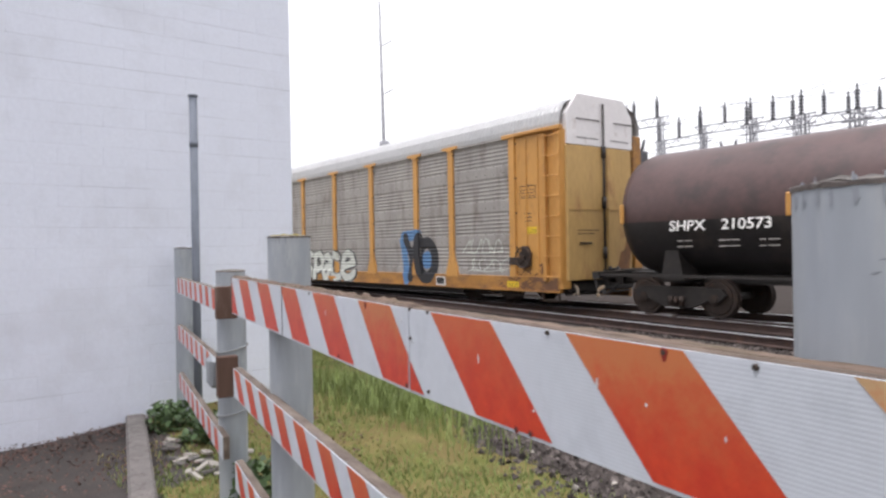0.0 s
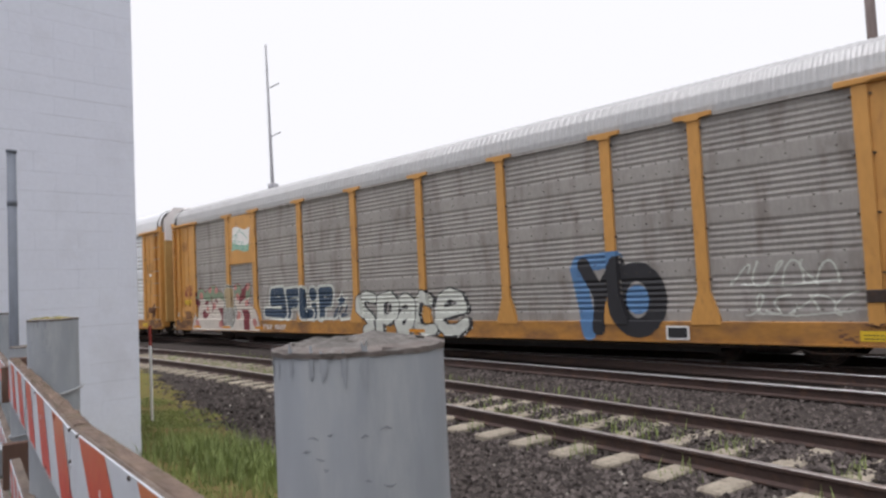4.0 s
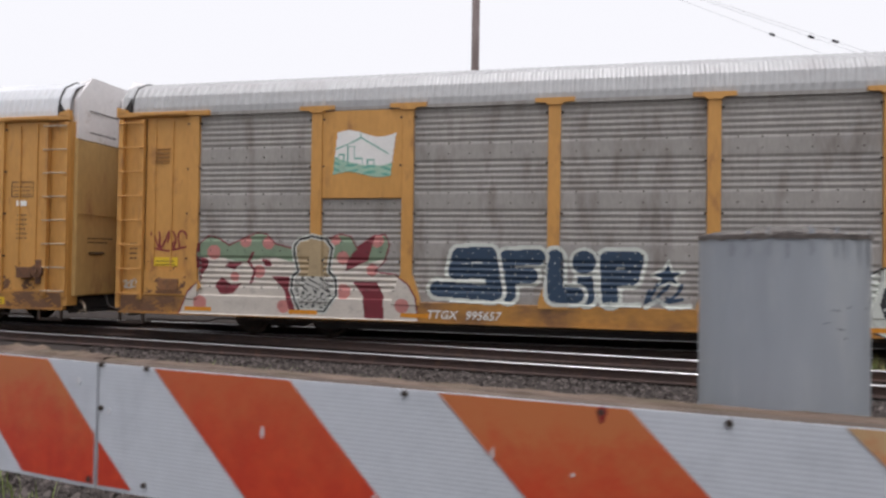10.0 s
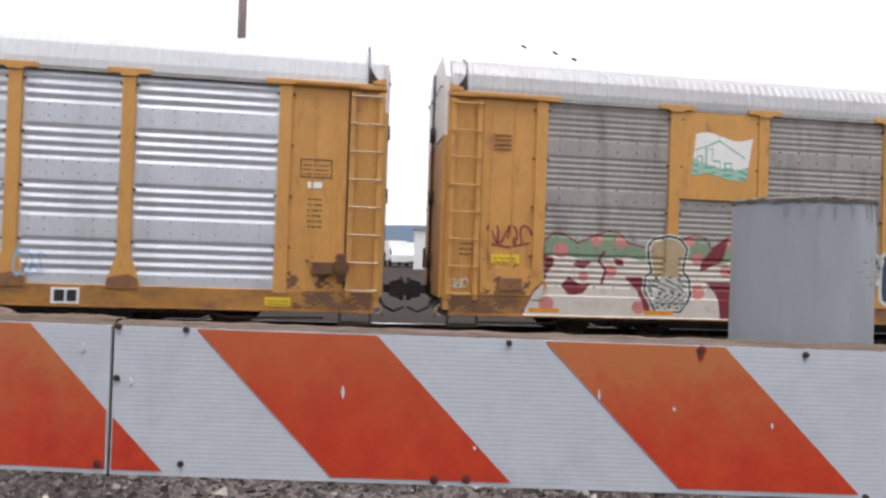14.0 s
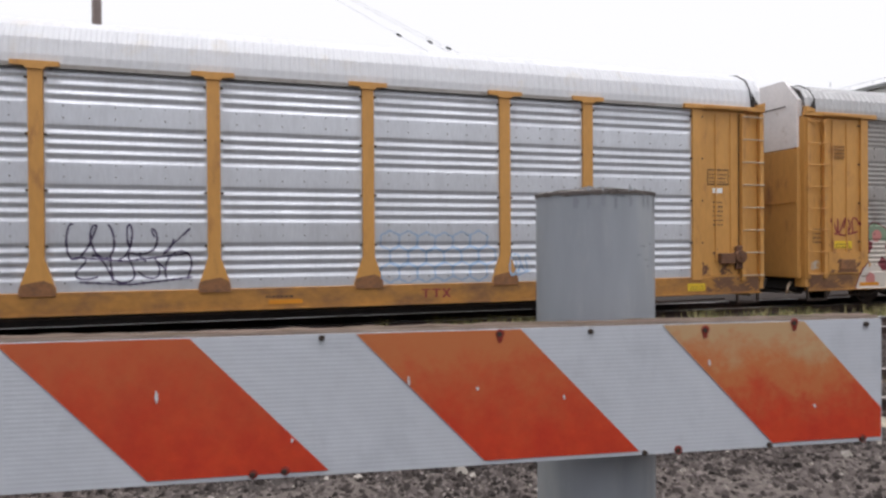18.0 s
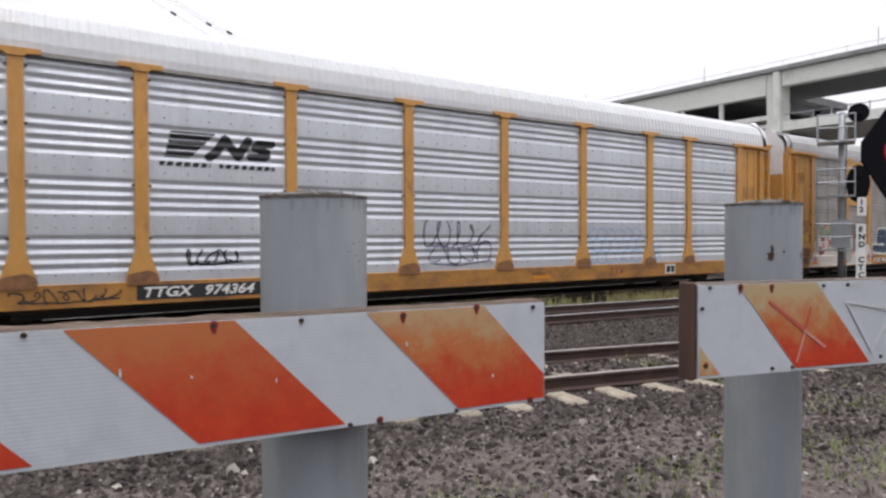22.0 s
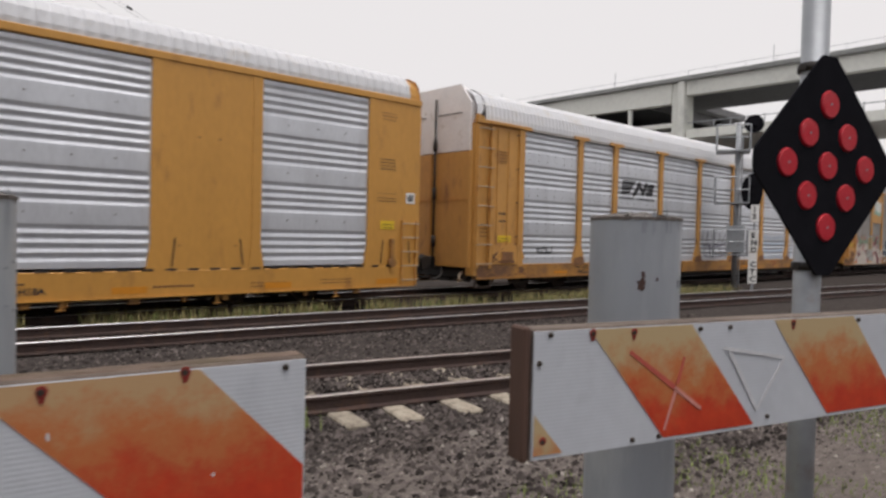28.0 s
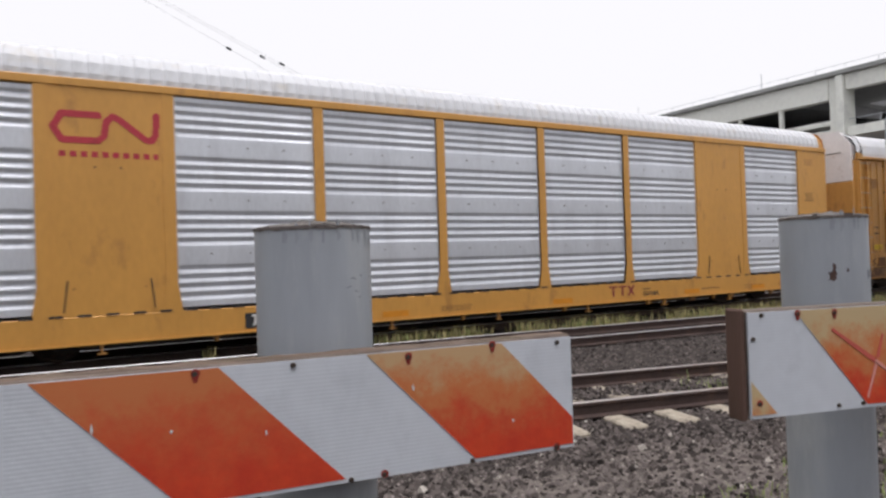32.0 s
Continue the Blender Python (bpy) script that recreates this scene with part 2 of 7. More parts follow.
M_FIR = mat("dark_conifer_leaves", (0.03, 0.06, 0.03), 0.8, 0, 0.3, 5, 0, island=0.4)
M_BIGTANK = mat("white_storage_tank", (0.72, 0.73, 0.74), 0.5, 0, 0.05, 2, 0.02, (0.6, 0.6, 0.6), 0.3, 0.3)


def fluted(m):
    """Fine level flutes of the plastic board under its film."""
    n, l = m.node_tree.nodes, m.node_tree.links
    b = n["Principled BSDF"]
    g, w, bp = n.new("ShaderNodeTexCoord"), n.new("ShaderNodeTexWave"), n.new("ShaderNodeBump")
    w.bands_direction = "Z"
    w.inputs["Scale"].default_value, w.inputs["Distortion"].default_value = 55, 0.3
    l.new(g.outputs["Object"], w.inputs["Vector"])
    bp.inputs["Strength"].default_value, bp.inputs["Distance"].default_value = 0.05, 0.003
    l.new(w.outputs["Fac"], bp.inputs["Height"])
    if b.inputs["Normal"].links:
        l.new(b.inputs["Normal"].links[0].from_socket, bp.inputs["Normal"])
    l.new(bp.outputs[0], b.inputs["Normal"])
    return m


def sheeting(name, fade, rise=0.0):
    """Reflective stripe, red at the bottom, weathered to orange and then straw towards the top by the amount given."""
    m = mat(name, (0.60, 0.058, 0.018), 0.5, 0, 0.14, 60, 0.03, (0.48, 0.03, 0.013), 0.75, 13)
    n, l = m.node_tree.nodes, m.node_tree.links
    b = n["Principled BSDF"]
    src = b.inputs["Base Color"].links[0].from_socket
    g, sep, mr = n.new("ShaderNodeTexCoord"), n.new("ShaderNodeSeparateXYZ"), n.new("ShaderNodeMapRange")
    nz, ad = n.new("ShaderNodeTexNoise"), n.new("ShaderNodeMath")
    nz.inputs["Scale"].default_value, nz.inputs["Detail"].default_value, nz.inputs["Roughness"].default_value = 13, 9, 0.75
    ad.operation = "MULTIPLY_ADD"
    ad.inputs[1].default_value = 0.25
    l.new(g.outputs["Object"], nz.inputs["Vector"])
    l.new(g.outputs["Object"], sep.inputs[0])
    l.new(nz.outputs["Fac"], ad.inputs[0])
    l.new(sep.outputs["Z"], ad.inputs[2])
    mr.inputs["From Min"].default_value, mr.inputs["From Max"].default_value = -0.035 - rise, 0.11 - rise
    mr.inputs["To Max"].default_value = fade
    l.new(ad.outputs[0], mr.inputs["Value"])
    ramp, mix = n.new("ShaderNodeValToRGB"), n.new("ShaderNodeMix")
    e = ramp.color_ramp.elements
    e[0].position, e[0].color = 0.0, (0.53, 0.08, 0.027, 1)
    e[1].position, e[1].color = 0.9, (0.53, 0.40, 0.22, 1)
    mid = e.new(0.5)
    mid.color = (0.54, 0.18, 0.06, 1)
    l.new(mr.outputs[0], ramp.inputs[0])
    gain = n.new("ShaderNodeMapRange")
    gain.inputs["From Max"].default_value = 0.4
    l.new(mr.outputs[0], gain.inputs["Value"])
    mix.data_type = "RGBA"
    l.new(ramp.outputs[0], mix.inputs["B"])
    l.new(gain.outputs[0], mix.inputs["Factor"])
    l.new(src, mix.inputs["A"])
    l.new(mix.outputs["Result"], b.inputs["Base Color"])
    return m


fluted(M_SHEET)
for q in (M_DIRT, M_PEBBLE, M_SIGN, M_GRAVEL, M_STONE, M_SOIL, M_ASPHALT, M_TIE):      # dusty ground has no sheen
    q.node_tree.nodes["Principled BSDF"].inputs["Specular IOR Level"].default_value = 0.0
M_RED = sheeting("red_stripe", 0.3)
M_ORANGE = sheeting("orange_stripe", 0.45)
M_FADED = sheeting("faded_stripe", 1.0)
M_TAN = sheeting("tan_stripe", 0.8)
M_BLEACHED = sheeting("bleached_stripe", 1.0, 0.13)


# ---- building blocks ----
def box(bm, x0, x1, y0, y1, z0, z1, bevel=0.0):
    v = [bm.verts.new((x, y, z)) for z in (z0, z1) for y in (y0, y1) for x in (x0, x1)]
    fs = [bm.faces.new([v[i] for i in q]) for q in ((0, 2, 3, 1), (4, 5, 7, 6), (0, 1, 5, 4), (2, 6, 7, 3), (0, 4, 6, 2), (1, 3, 7, 5))]
    if bevel:
        bmesh.ops.bevel(bm, geom=list({e for f in fs for e in f.edges}), offset=bevel, segments=1, affect="EDGES", profile=0.5)
    return v


def tube(bm, p, q, r, sides=8, r2=None, caps=True):
    p, q = Vector(p), Vector(q)
    turn = (q - p).to_track_quat("Z", "Y").to_matrix()
    rings = []
    for c, rad in ((p, r), (q, r if r2 is None else r2)):
        rings.append([bm.verts.new(c + turn @ Vector((rad * math.cos(2 * math.pi * k / sides), rad * math.sin(2 * math.pi * k / sides), 0))) for k in range(sides)])
    for k in range(sides):
        f = bm.faces.new((rings[0][k], rings[0][(k + 1) % sides], rings[1][(k + 1) % sides], rings[1][k]))
        f.smooth = sides > 6
    if caps:
        bm.faces.new(rings[0][::-1])
        bm.faces.new(rings[1])
    return rings


def prism(bm, outline, y0, y1):
    """Outline of (x, z) points, pushed from y0 to y1."""
    a = [bm.verts.new((x, y0, z)) for x, z in outline]
    b = [bm.verts.new((x, y1, z)) for x, z in outline]
    n = len(a)
    bm.faces.new(a)
    bm.faces.new(b[::-1])
    for k in range(n):
        bm.faces.new((a[(k + 1) % n], a[k], b[k], b[(k + 1) % n]))


def part(name, bm, material, parent=None, label="", m=None):
    me = bpy.data.meshes.new(name)
    bmesh.ops.recalc_face_normals(bm, faces=bm.faces)
    bm.to_mesh(me)
    bm.free()
    for q in material if isinstance(material, (list, tuple)) else (material,):
        me.materials.append(q)
    ob = new(name, me)
    ob.parent = parent
    if m is not None:
        ob.matrix_basis = m
    if label:
        ob["label"] = label
    return ob


def again(ob, parent, m, name=None):
    """The same mesh once more, under parent at the pose m."""
    o = new(name or ob.name.split(".")[0], ob.data)
    o.parent, o.matrix_basis = parent, m
    return o


def thing(name, m, label, category, group="", kind=""):
    ob = new(name)
    ob.empty_display_size = 0.2
    ob.matrix_basis = m
    return tagged(ob, label, category, group, kind)


def text_mesh(words, size, material, name, parent, m, shear=0.0, offset=0.0, label=""):
    cu = bpy.data.curves.new(name, "FONT")
    cu.body, cu.size, cu.shear, cu.offset, cu.extrude = words, size, shear, offset, 0.002
    cu.resolution_u = 3
    ob = bpy.data.objects.new(name + "_tmp", cu)
    scene.collection.objects.link(ob)
    dg = bpy.context.evaluated_depsgraph_get()
    me = bpy.data.meshes.new_from_object(ob.evaluated_get(dg))
    bpy.data.objects.remove(ob)
    me.materials.clear()
    me.materials.append(material)
    o = new(name, me)
    o.parent, o.matrix_basis = parent, m
    if label:
        o["label"] = label
    return o


# ---- the train ----
SPEED = 2.784          # metres a second
SIDE = 11.7            # the near side of the cars
MID = 13.3             # the middle of their track
RAIL_Z = 0.05          # top of the rails
HALF = 13.24           # half a car's rack
POSTS = (-11.45, -8.76, -6.9, -4.13, -1.38, 1.38, 4.13, 6.9, 8.76, 11.45)
Z_SILL, Z_DECK, Z_EAVE = 0.47, 0.86, 4.56


# base height, period, where the bundle of ribs begins and ends in it, ribs, depth
FINE_RIBS = (0.90, 0.94, 0.15, 0.85, 6, 0.026)
BOLD_RIBS = (0.85, 0.985, 0.19, 0.85, 4, 0.034)
MODERN_RIBS = (0.83, 0.975, 0.2, 0.86, 4, 0.036)


def ripple(z, ribs=FINE_RIBS):
    """Depth of the corrugated side behind the posts' face at a height: bundles of ribs between flat bands."""
    base, period, begin, end, count, deep = ribs
    f = ((z - base) / period) % 1.0
    if f < begin or f > end:
        return 0.05
    k = (f - begin) / (end - begin) * count
    return 0.05 + deep * (0.5 - 0.5 * math.cos(2 * math.pi * k))


def corrugated(bm, x0, x1, z0, z1, y=0.0, ribs=FINE_RIBS):
    """A sheet of ribs that run along the car, pinched flat at both ends."""
    n = max(8, int((z1 - z0) / 0.0165))
    rows = []
    for k in range(n + 1):
        z = z0 + (z1 - z0) * k / n
        d = y + ripple(z, ribs)
        rows.append([bm.verts.new((x, y + 0.05 + (d - y - 0.05) * p, z)) for x, p in ((x0, 0.0), (x0 + 0.035, 0.25), (x0 + 0.07, 1.0), (x1 - 0.07, 1.0), (x1 - 0.035, 0.25), (x1, 0.0))])
    for a, b in zip(rows, rows[1:]):
        for q in range(5):
            f = bm.faces.new((a[q], a[q + 1], b[q + 1], b[q]))
            f.smooth = True


def rounded_end(w, z0, z1, drop, rise=1.0):
    """Half outline (y, z) of the roof from the eave over the crown."""
    return [(0.02, z0), (0.02, z0 + 0.14 * rise), (0.07, z0 + 0.42 * rise), (0.2, z0 + 0.66 * rise), (0.5, z0 + 0.84 * rise), (1.0, z0 + 0.92 * rise), (w / 2, z1)]


def roof_mesh(bm, x0, x1, width, z0, z1, pitch=0.16, tall=0.042, rise=1.0):
    """Roof sheets with ribs across the car."""
    half = rounded_end(width, z0, z1, 0, rise)
    outline = half + [(width - y, z) for y, z in half[-2::-1]]
    xs, k = [], x0
    while k < x1:
        for dx, lift in ((0, 0), (0.05, 0), (0.08, tall), (0.13, tall)):
            if k + dx < x1:
                xs.append((k + dx, lift))
        k += pitch
    xs.append((x1, 0))
    prev = None
    for x, lift in xs:
        ring = []
        for j, (y, z) in enumerate(outline):
            s = (y - width / 2) / (width / 2)
            low = min(j, len(outline) - 1 - j)
            up = lift * (0, 0.4, 0.8, 0.7, 0.55, 0.5, 0.5)[low]
            ring.append(bm.verts.new((x, y + up * s, z + up * (1 - abs(s)))))
        if prev:
            for a in range(len(ring) - 1):
                bm.faces.new((prev[a], ring[a], ring[a + 1], prev[a + 1]))
        prev = ring


def bogie(parent, x, mats=(None,)):
    """A two-axle truck: frames, springs, four wheels. The space is the car's: y 0 is the near side."""
    rz, r = RAIL_Z, 0.42
    bm = bmesh.new()
    for y in (0.62, 2.48):
        prism(bm, [(x - 1.15, rz + 0.5), (x - 1.05, rz + 0.62), (x - 0.5, rz + 0.66), (x + 0.5, rz + 0.66), (x + 1.05, rz + 0.62), (x + 1.15, rz + 0.5), (x + 1.0, rz + 0.36), (x + 0.72, rz + 0.36), (x + 0.35, rz + 0.2), (x - 0.35, rz + 0.2), (x - 0.72, rz + 0.36), (x - 1.0, rz + 0.36)], y, y + 0.12)
    box(bm, x - 0.18, x + 0.18, 0.72, 2.5, rz + 0.3, rz + 0.55)
    tr = part("truck_frame", bm, M_BLACK, parent)
    bm = bmesh.new()
    for k in (-0.14, 0, 0.14):
        tube(bm, (x + k, 0.58, rz + 0.24), (x + k, 0.58, rz + 0.44), 0.06, 8)
    part("spring", bm, M_WHEEL, tr)
    for dx in (-0.88, 0.88):
        for y in (0.83, 2.25):
            bm = bmesh.new()
            tube(bm, (0, -0.06, 0), (0, 0.07, 0), r, 28)
            tube(bm, (0, 0.07, 0), (0, 0.1, 0), r + 0.025, 28)
            tube(bm, (0, -0.09, 0), (0, -0.06, 0), r * 0.8, 24, r * 0.86)
            tube(bm, (0, -0.2, 0), (0, -0.06, 0), 0.13, 12)
            tube(bm, (0, -0.24, 0), (0, -0.2, 0), 0.1, 6)
            for k in range(3):
                a = k * 2.094
                tube(bm, (0.28 * math.cos(a), -0.1, 0.28 * math.sin(a)), (0.28 * math.cos(a), -0.085, 0.28 * math.sin(a)), 0.05, 8)
            w = part("wheel", bm, M_WHEEL, parent, m=pose(x + dx, y, rz + r))
            WHEELS.append((w, parent, x + dx, y, rz + r, r))
        bm = bmesh.new()
        tube(bm, (x + dx, 0.8, rz + r), (x + dx, 2.35, rz + r), 0.08, 10)
        part("axle", bm, M_BLACK, tr)


WHEELS, CARS = [], []


def ladder(parent, x0, x1, y, z0, z1, rungs=9, stile=0.025, worn=True):
    bm = bmesh.new()
    for x in (x0, x1):
        box(bm, x - stile, x + stile, y - 0.05, y + 0.05, z0, z1, 0.006)
    side = part("ladder", bm, M_YELLOW, parent)
    bm = bmesh.new()
    tube(bm, (x0 - 0.03, 0, 0), (x1 + 0.03, 0, 0), 0.016, 6)
    for x in (x0 - 0.03, x1 + 0.03):
        tube(bm, (x, 0.0, 0), (x, 0.035, 0.0), 0.016, 6)
    first = None
    for k in range(rungs):
        m = pose(0, y - 0.08, z0 + 0.12 + (z1 - z0 - 0.2) * k / (rungs - 1))
        if first is None:
            first = part("rung", bm, M_RUNG if worn else M_YELLOW, side, "worn pale steel rung" if worn else "", m)
        else:
            again(first, side, m)


def coupler(parent, x, way):
    """Draft box, shank and knuckle head, with a cut lever and a hose."""
    bm = bmesh.new()
    z = RAIL_Z + 0.82

    def block(a, b, y0, y1, z0, z1, bevel=0.015):
        box(bm, min(x + way * a, x + way * b), max(x + way * a, x + way * b), y0, y1, z + z0, z + z1, bevel)
    block(0, 0.46, 1.52, 1.68, -0.1, 0.08)
    block(0.02, 0.1, 1.2, 2.0, -0.2, 0.18, 0.01)
    block(0.1, 0.2, 1.42, 1.78, -0.17, 0.15)
    prism(bm, [(x + way * 0.38, z - 0.16), (x + way * 0.55, z - 0.2), (x + way * 0.68, z - 0.16), (x + way * 0.72, z + 0.1), (x + way * 0.56, z + 0.19), (x + way * 0.38, z + 0.13)], 1.38, 1.6)
    block(0.42, 0.68, 1.6, 1.84, -0.13, 0.11)
    block(0.6, 0.78, 1.44, 1.58, -0.11, 0.13)
    tube(bm, (x + way * 0.62, 1.46, z - 0.24), (x + way * 0.62, 1.46, z + 0.23), 0.045, 8)
    tube(bm, (x + way * 0.14, 0.3, z + 0.1), (x + way * 0.14, 1.5, z + 0.06), 0.018, 6)
    tube(bm, (x + way * 0.14, 0.3, z + 0.1), (x + way * 0.14, 0.3, z - 0.12), 0.018, 6)
    part("coupler", bm, M_BLACK, parent)
    bm = bmesh.new()
    pts = [(x + way * 0.1, 1.2, z - 0.1), (x + way * 0.25, 1.1, z - 0.35), (x + way * 0.45, 1.15, z - 0.45), (x + way * 0.66, 1.2, z - 0.36)]
    for a, b in zip(pts, pts[1:]):
        tube(bm, a, b, 0.03, 6)
    part("air_hose", bm, M_BLACK, parent)
    bm = bmesh.new()
    tube(bm, (x + way * 0.02, 0.5, z - 0.22), (x + way * 0.16, 0.45, z - 0.3), 0.04, 8)
    tube(bm, (x + way * 0.16, 0.45, z - 0.3), (x + way * 0.2, 0.45, z - 0.48), 0.028, 8)
    tube(bm, (x + way * 0.2, 0.45, z - 0.4), (x + way * 0.06, 0.4, z - 0.46), 0.018, 6)
    part("angle_cock", bm, M_RUNG, parent, "rusty pale angle cock")


def rack_end(parent, way, white, half=HALF, deck=Z_DECK, eave=Z_EAVE, rise=1.0):
    """End doors with the roof's gable: white above, yellow below, and a dark gap in the middle."""
    x = way * (half - 0.05)
    out = x + way * 0.12
    zc = 4.2 if white and way > 0 else 3.85
    door_paint = M_DOOR if white and way > 0 else M_YELLOW
    bm = bmesh.new()
    if white:
        top = eave + 0.1 + 0.95 * rise
        pts = [(0.16, zc), (0.16, top - 0.5), (0.55, top), (2.35, top), (2.7, top - 0.45), (2.7, zc)]
        a = [bm.verts.new((x - way * 0.42, y, z - (0.16 if z > zc else 0))) for y, z in pts]
        b = [bm.verts.new((out, y, z)) for y, z in pts]
        bm.faces.new(a)
    else:
        gable = [(y + 0.004, z - 0.004) for y, z in rounded_end(3.2, eave + 0.08, eave + 0.08 + 0.95 * rise, 0, rise)]
        pts = [(0.02, zc)] + gable + [(3.2 - y, z) for y, z in gable[-2::-1]] + [(3.18, zc)]
        a = [bm.verts.new((x + way * 0.002, y, z)) for y, z in pts]
        b = [bm.verts.new((out, 1.6 + (y - 1.6) * (0.925 if z < eave + 0.3 else 0.84), z - 0.2 * max(0, z - eave - 0.2))) for y, z in pts]
    bm.faces.new(b if way > 0 else b[::-1])
    for k in range(len(pts) - 1):
        bm.faces.new((a[k], a[k + 1], b[k + 1], b[k]))
    cap = part("end_gable", bm, M_ENDWHITE if white else M_YELLOW, parent, "scuffed white upper end" if white else "")
    if white:
        for y0, y1, z in ((0.5, 1.35, 4.85), (1.95, 2.6, 4.85)):
            bm = bmesh.new()
            tube(bm, (out + way * 0.04, y0, z), (out + way * 0.04, y1, z), 0.014, 6)
            for y in (y0, y1):
                tube(bm, (out, y, z), (out + way * 0.04, y, z), 0.014, 6)
            part("grab_bar", bm, M_BOLT, cap)
        bm = bmesh.new()
        box(bm, min(x - way * 0.4, x + way * 0.04), max(x - way * 0.4, x + way * 0.04), 2.86, 3.2, deck - 0.2, eave + 0.05, 0.02)
        part("corner_post", bm, M_SILL, parent)
        if way > 0:
            rnd, bm = random.Random(3), bmesh.new()
            for y0, y1, z, h in ((0.5, 1.3, zc + 0.16, 0.035), (1.8, 2.5, zc + 0.16, 0.035), (0.5, 1.25, 2.02, 0.03), (0.5, 1.1, 1.93, 0.03)):
                while y0 < y1:
                    w = rnd.uniform(0.03, 0.08)
                    box(bm, out + 0.001, out + 0.005, y0, y0 + w, z, z + h)
                    y0 += w + 0.025
            tagged(part("small_stencil", bm, M_BOLT, parent), kind="stuff")
            bm = bmesh.new()
            box(bm, out + 0.001, out + 0.03, 0.55, 1.0, 1.68, 1.73, 0.005)
            part("door_handle", bm, M_BOLT, parent)
            bm = bmesh.new()
            scrape = [(2.0, 1.0), (2.5, 0.95), (2.6, 1.5), (2.45, 1.95), (2.3, 1.5), (2.15, 1.45)]
            bm.faces.new([bm.verts.new((out + 0.003, y, z)) for y, z in scrape])
            part("rust_stain", bm, M_FOOT, parent, "rusty scrape at the foot of the end door")
    bm = bmesh.new()
    box(bm, min(x - way * 0.42, x - way * 0.04), max(x - way * 0.42, x - way * 0.04), 0.32, 2.9, RAIL_Z + 0.42, deck - 0.13, 0.02)
    tube(bm, (x - way * 0.1, 0.25, RAIL_Z + 0.36), (x - way * 0.1, 2.8, RAIL_Z + 0.36), 0.03, 6)
    part("end_sill", bm, M_BLACK, parent)
    for y0, y1 in ((0.12, 1.52), (1.66, 2.66 if white else 3.08)):
        bm = bmesh.new()
        box(bm, min(x, out), max(x, out), y0, y1, deck - 0.1, zc - 0.004, 0.03)
        door = part("end_door", bm, door_paint, parent, "pale tan end door" if door_paint is M_DOOR else "")
        bm = bmesh.new()
        box(bm, min(out, out + way * 0.02), max(out, out + way * 0.02), y0 + 0.05, y1 - 0.05, 2.55, 2.6)
        part("door_rib", bm, door_paint, door)
        bm = bmesh.new()
        yy = y1 - 0.05 if y1 < 2 else y0 + 0.05
        tube(bm, (out + way * 0.05, yy, deck - 0.1), (out + way * 0.05, yy, 5.3 if white else 4.95), 0.028, 8)
        for z in (1.3, 2.6, 3.9):
            tube(bm, (out + way * 0.05, yy, z), (out + way * 0.05, yy, z + 0.3), 0.06, 8)
        part("lock_rod", bm, M_BLACK, door) if y1 < 2 else bm.free()


def frame_parts(car, x0, x1, low=Z_SILL, deck=Z_DECK, sill=M_SILL):
    bm = bmesh.new()
    box(bm, x0, x1, 0.0, 0.12, low, deck, 0.012)
    box(bm, x0, x1, -0.03, 0.0, low, low + 0.03)
    part("side_sill", bm, sill, car, "rust-streaked yellow sill")
    # far sill reaches low as an added skirt, darkening the view under the car
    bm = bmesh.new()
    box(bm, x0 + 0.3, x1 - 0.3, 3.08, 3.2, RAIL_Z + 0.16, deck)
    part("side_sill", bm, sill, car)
    bm = bmesh.new()
    box(bm, x0 + 0.3, x1 - 0.3, 0.14, 3.06, deck - 0.12, deck - 0.04)
    part("deck_plate", bm, M_BLACK, car)
    bm = bmesh.new()
    box(bm, x0 + 0.2, x1 - 0.2, 1.2, 2.0, RAIL_Z + 0.3, deck - 0.125)
    part("centre_sill", bm, M_BLACK, car)
    bm = bmesh.new()
    box(bm, x0 + 4.3, x1 - 4.3, 0.35, 2.85, RAIL_Z + 0.22, deck - 0.13)
    part("belly_plate", bm, M_BLACK, car)
    bm = bmesh.new()
    pts = [(x0 + 0.6, 0.34), (x0 + 2.0, 0.34), (x0 + 2.25, 0.41), (x0 + 6.2, 0.41), (x1 - 6.4, 0.41), (x1 - 2.9, 0.41), (x1 - 2.6, 0.33), (x1 - 0.9, 0.36)]
    for a, b in zip(pts, pts[1:]):
        tube(bm, (a[0], 0.1, a[1]), (b[0], 0.1, b[1]), 0.02, 6)
    part("brake_pipe", bm, M_WHEEL, car)
    bm = bmesh.new()
    box(bm, x0 + 0.1, x1 - 0.1, 3.0, 3.1, deck, Z_EAVE)
    part("far_side", bm, M_GALV, car)
    bm = bmesh.new()
    box(bm, x0 + 0.3, x1 - 0.3, 0.24, 2.98, 2.6, 2.66)
    part("upper_deck", bm, M_BLACK, car)


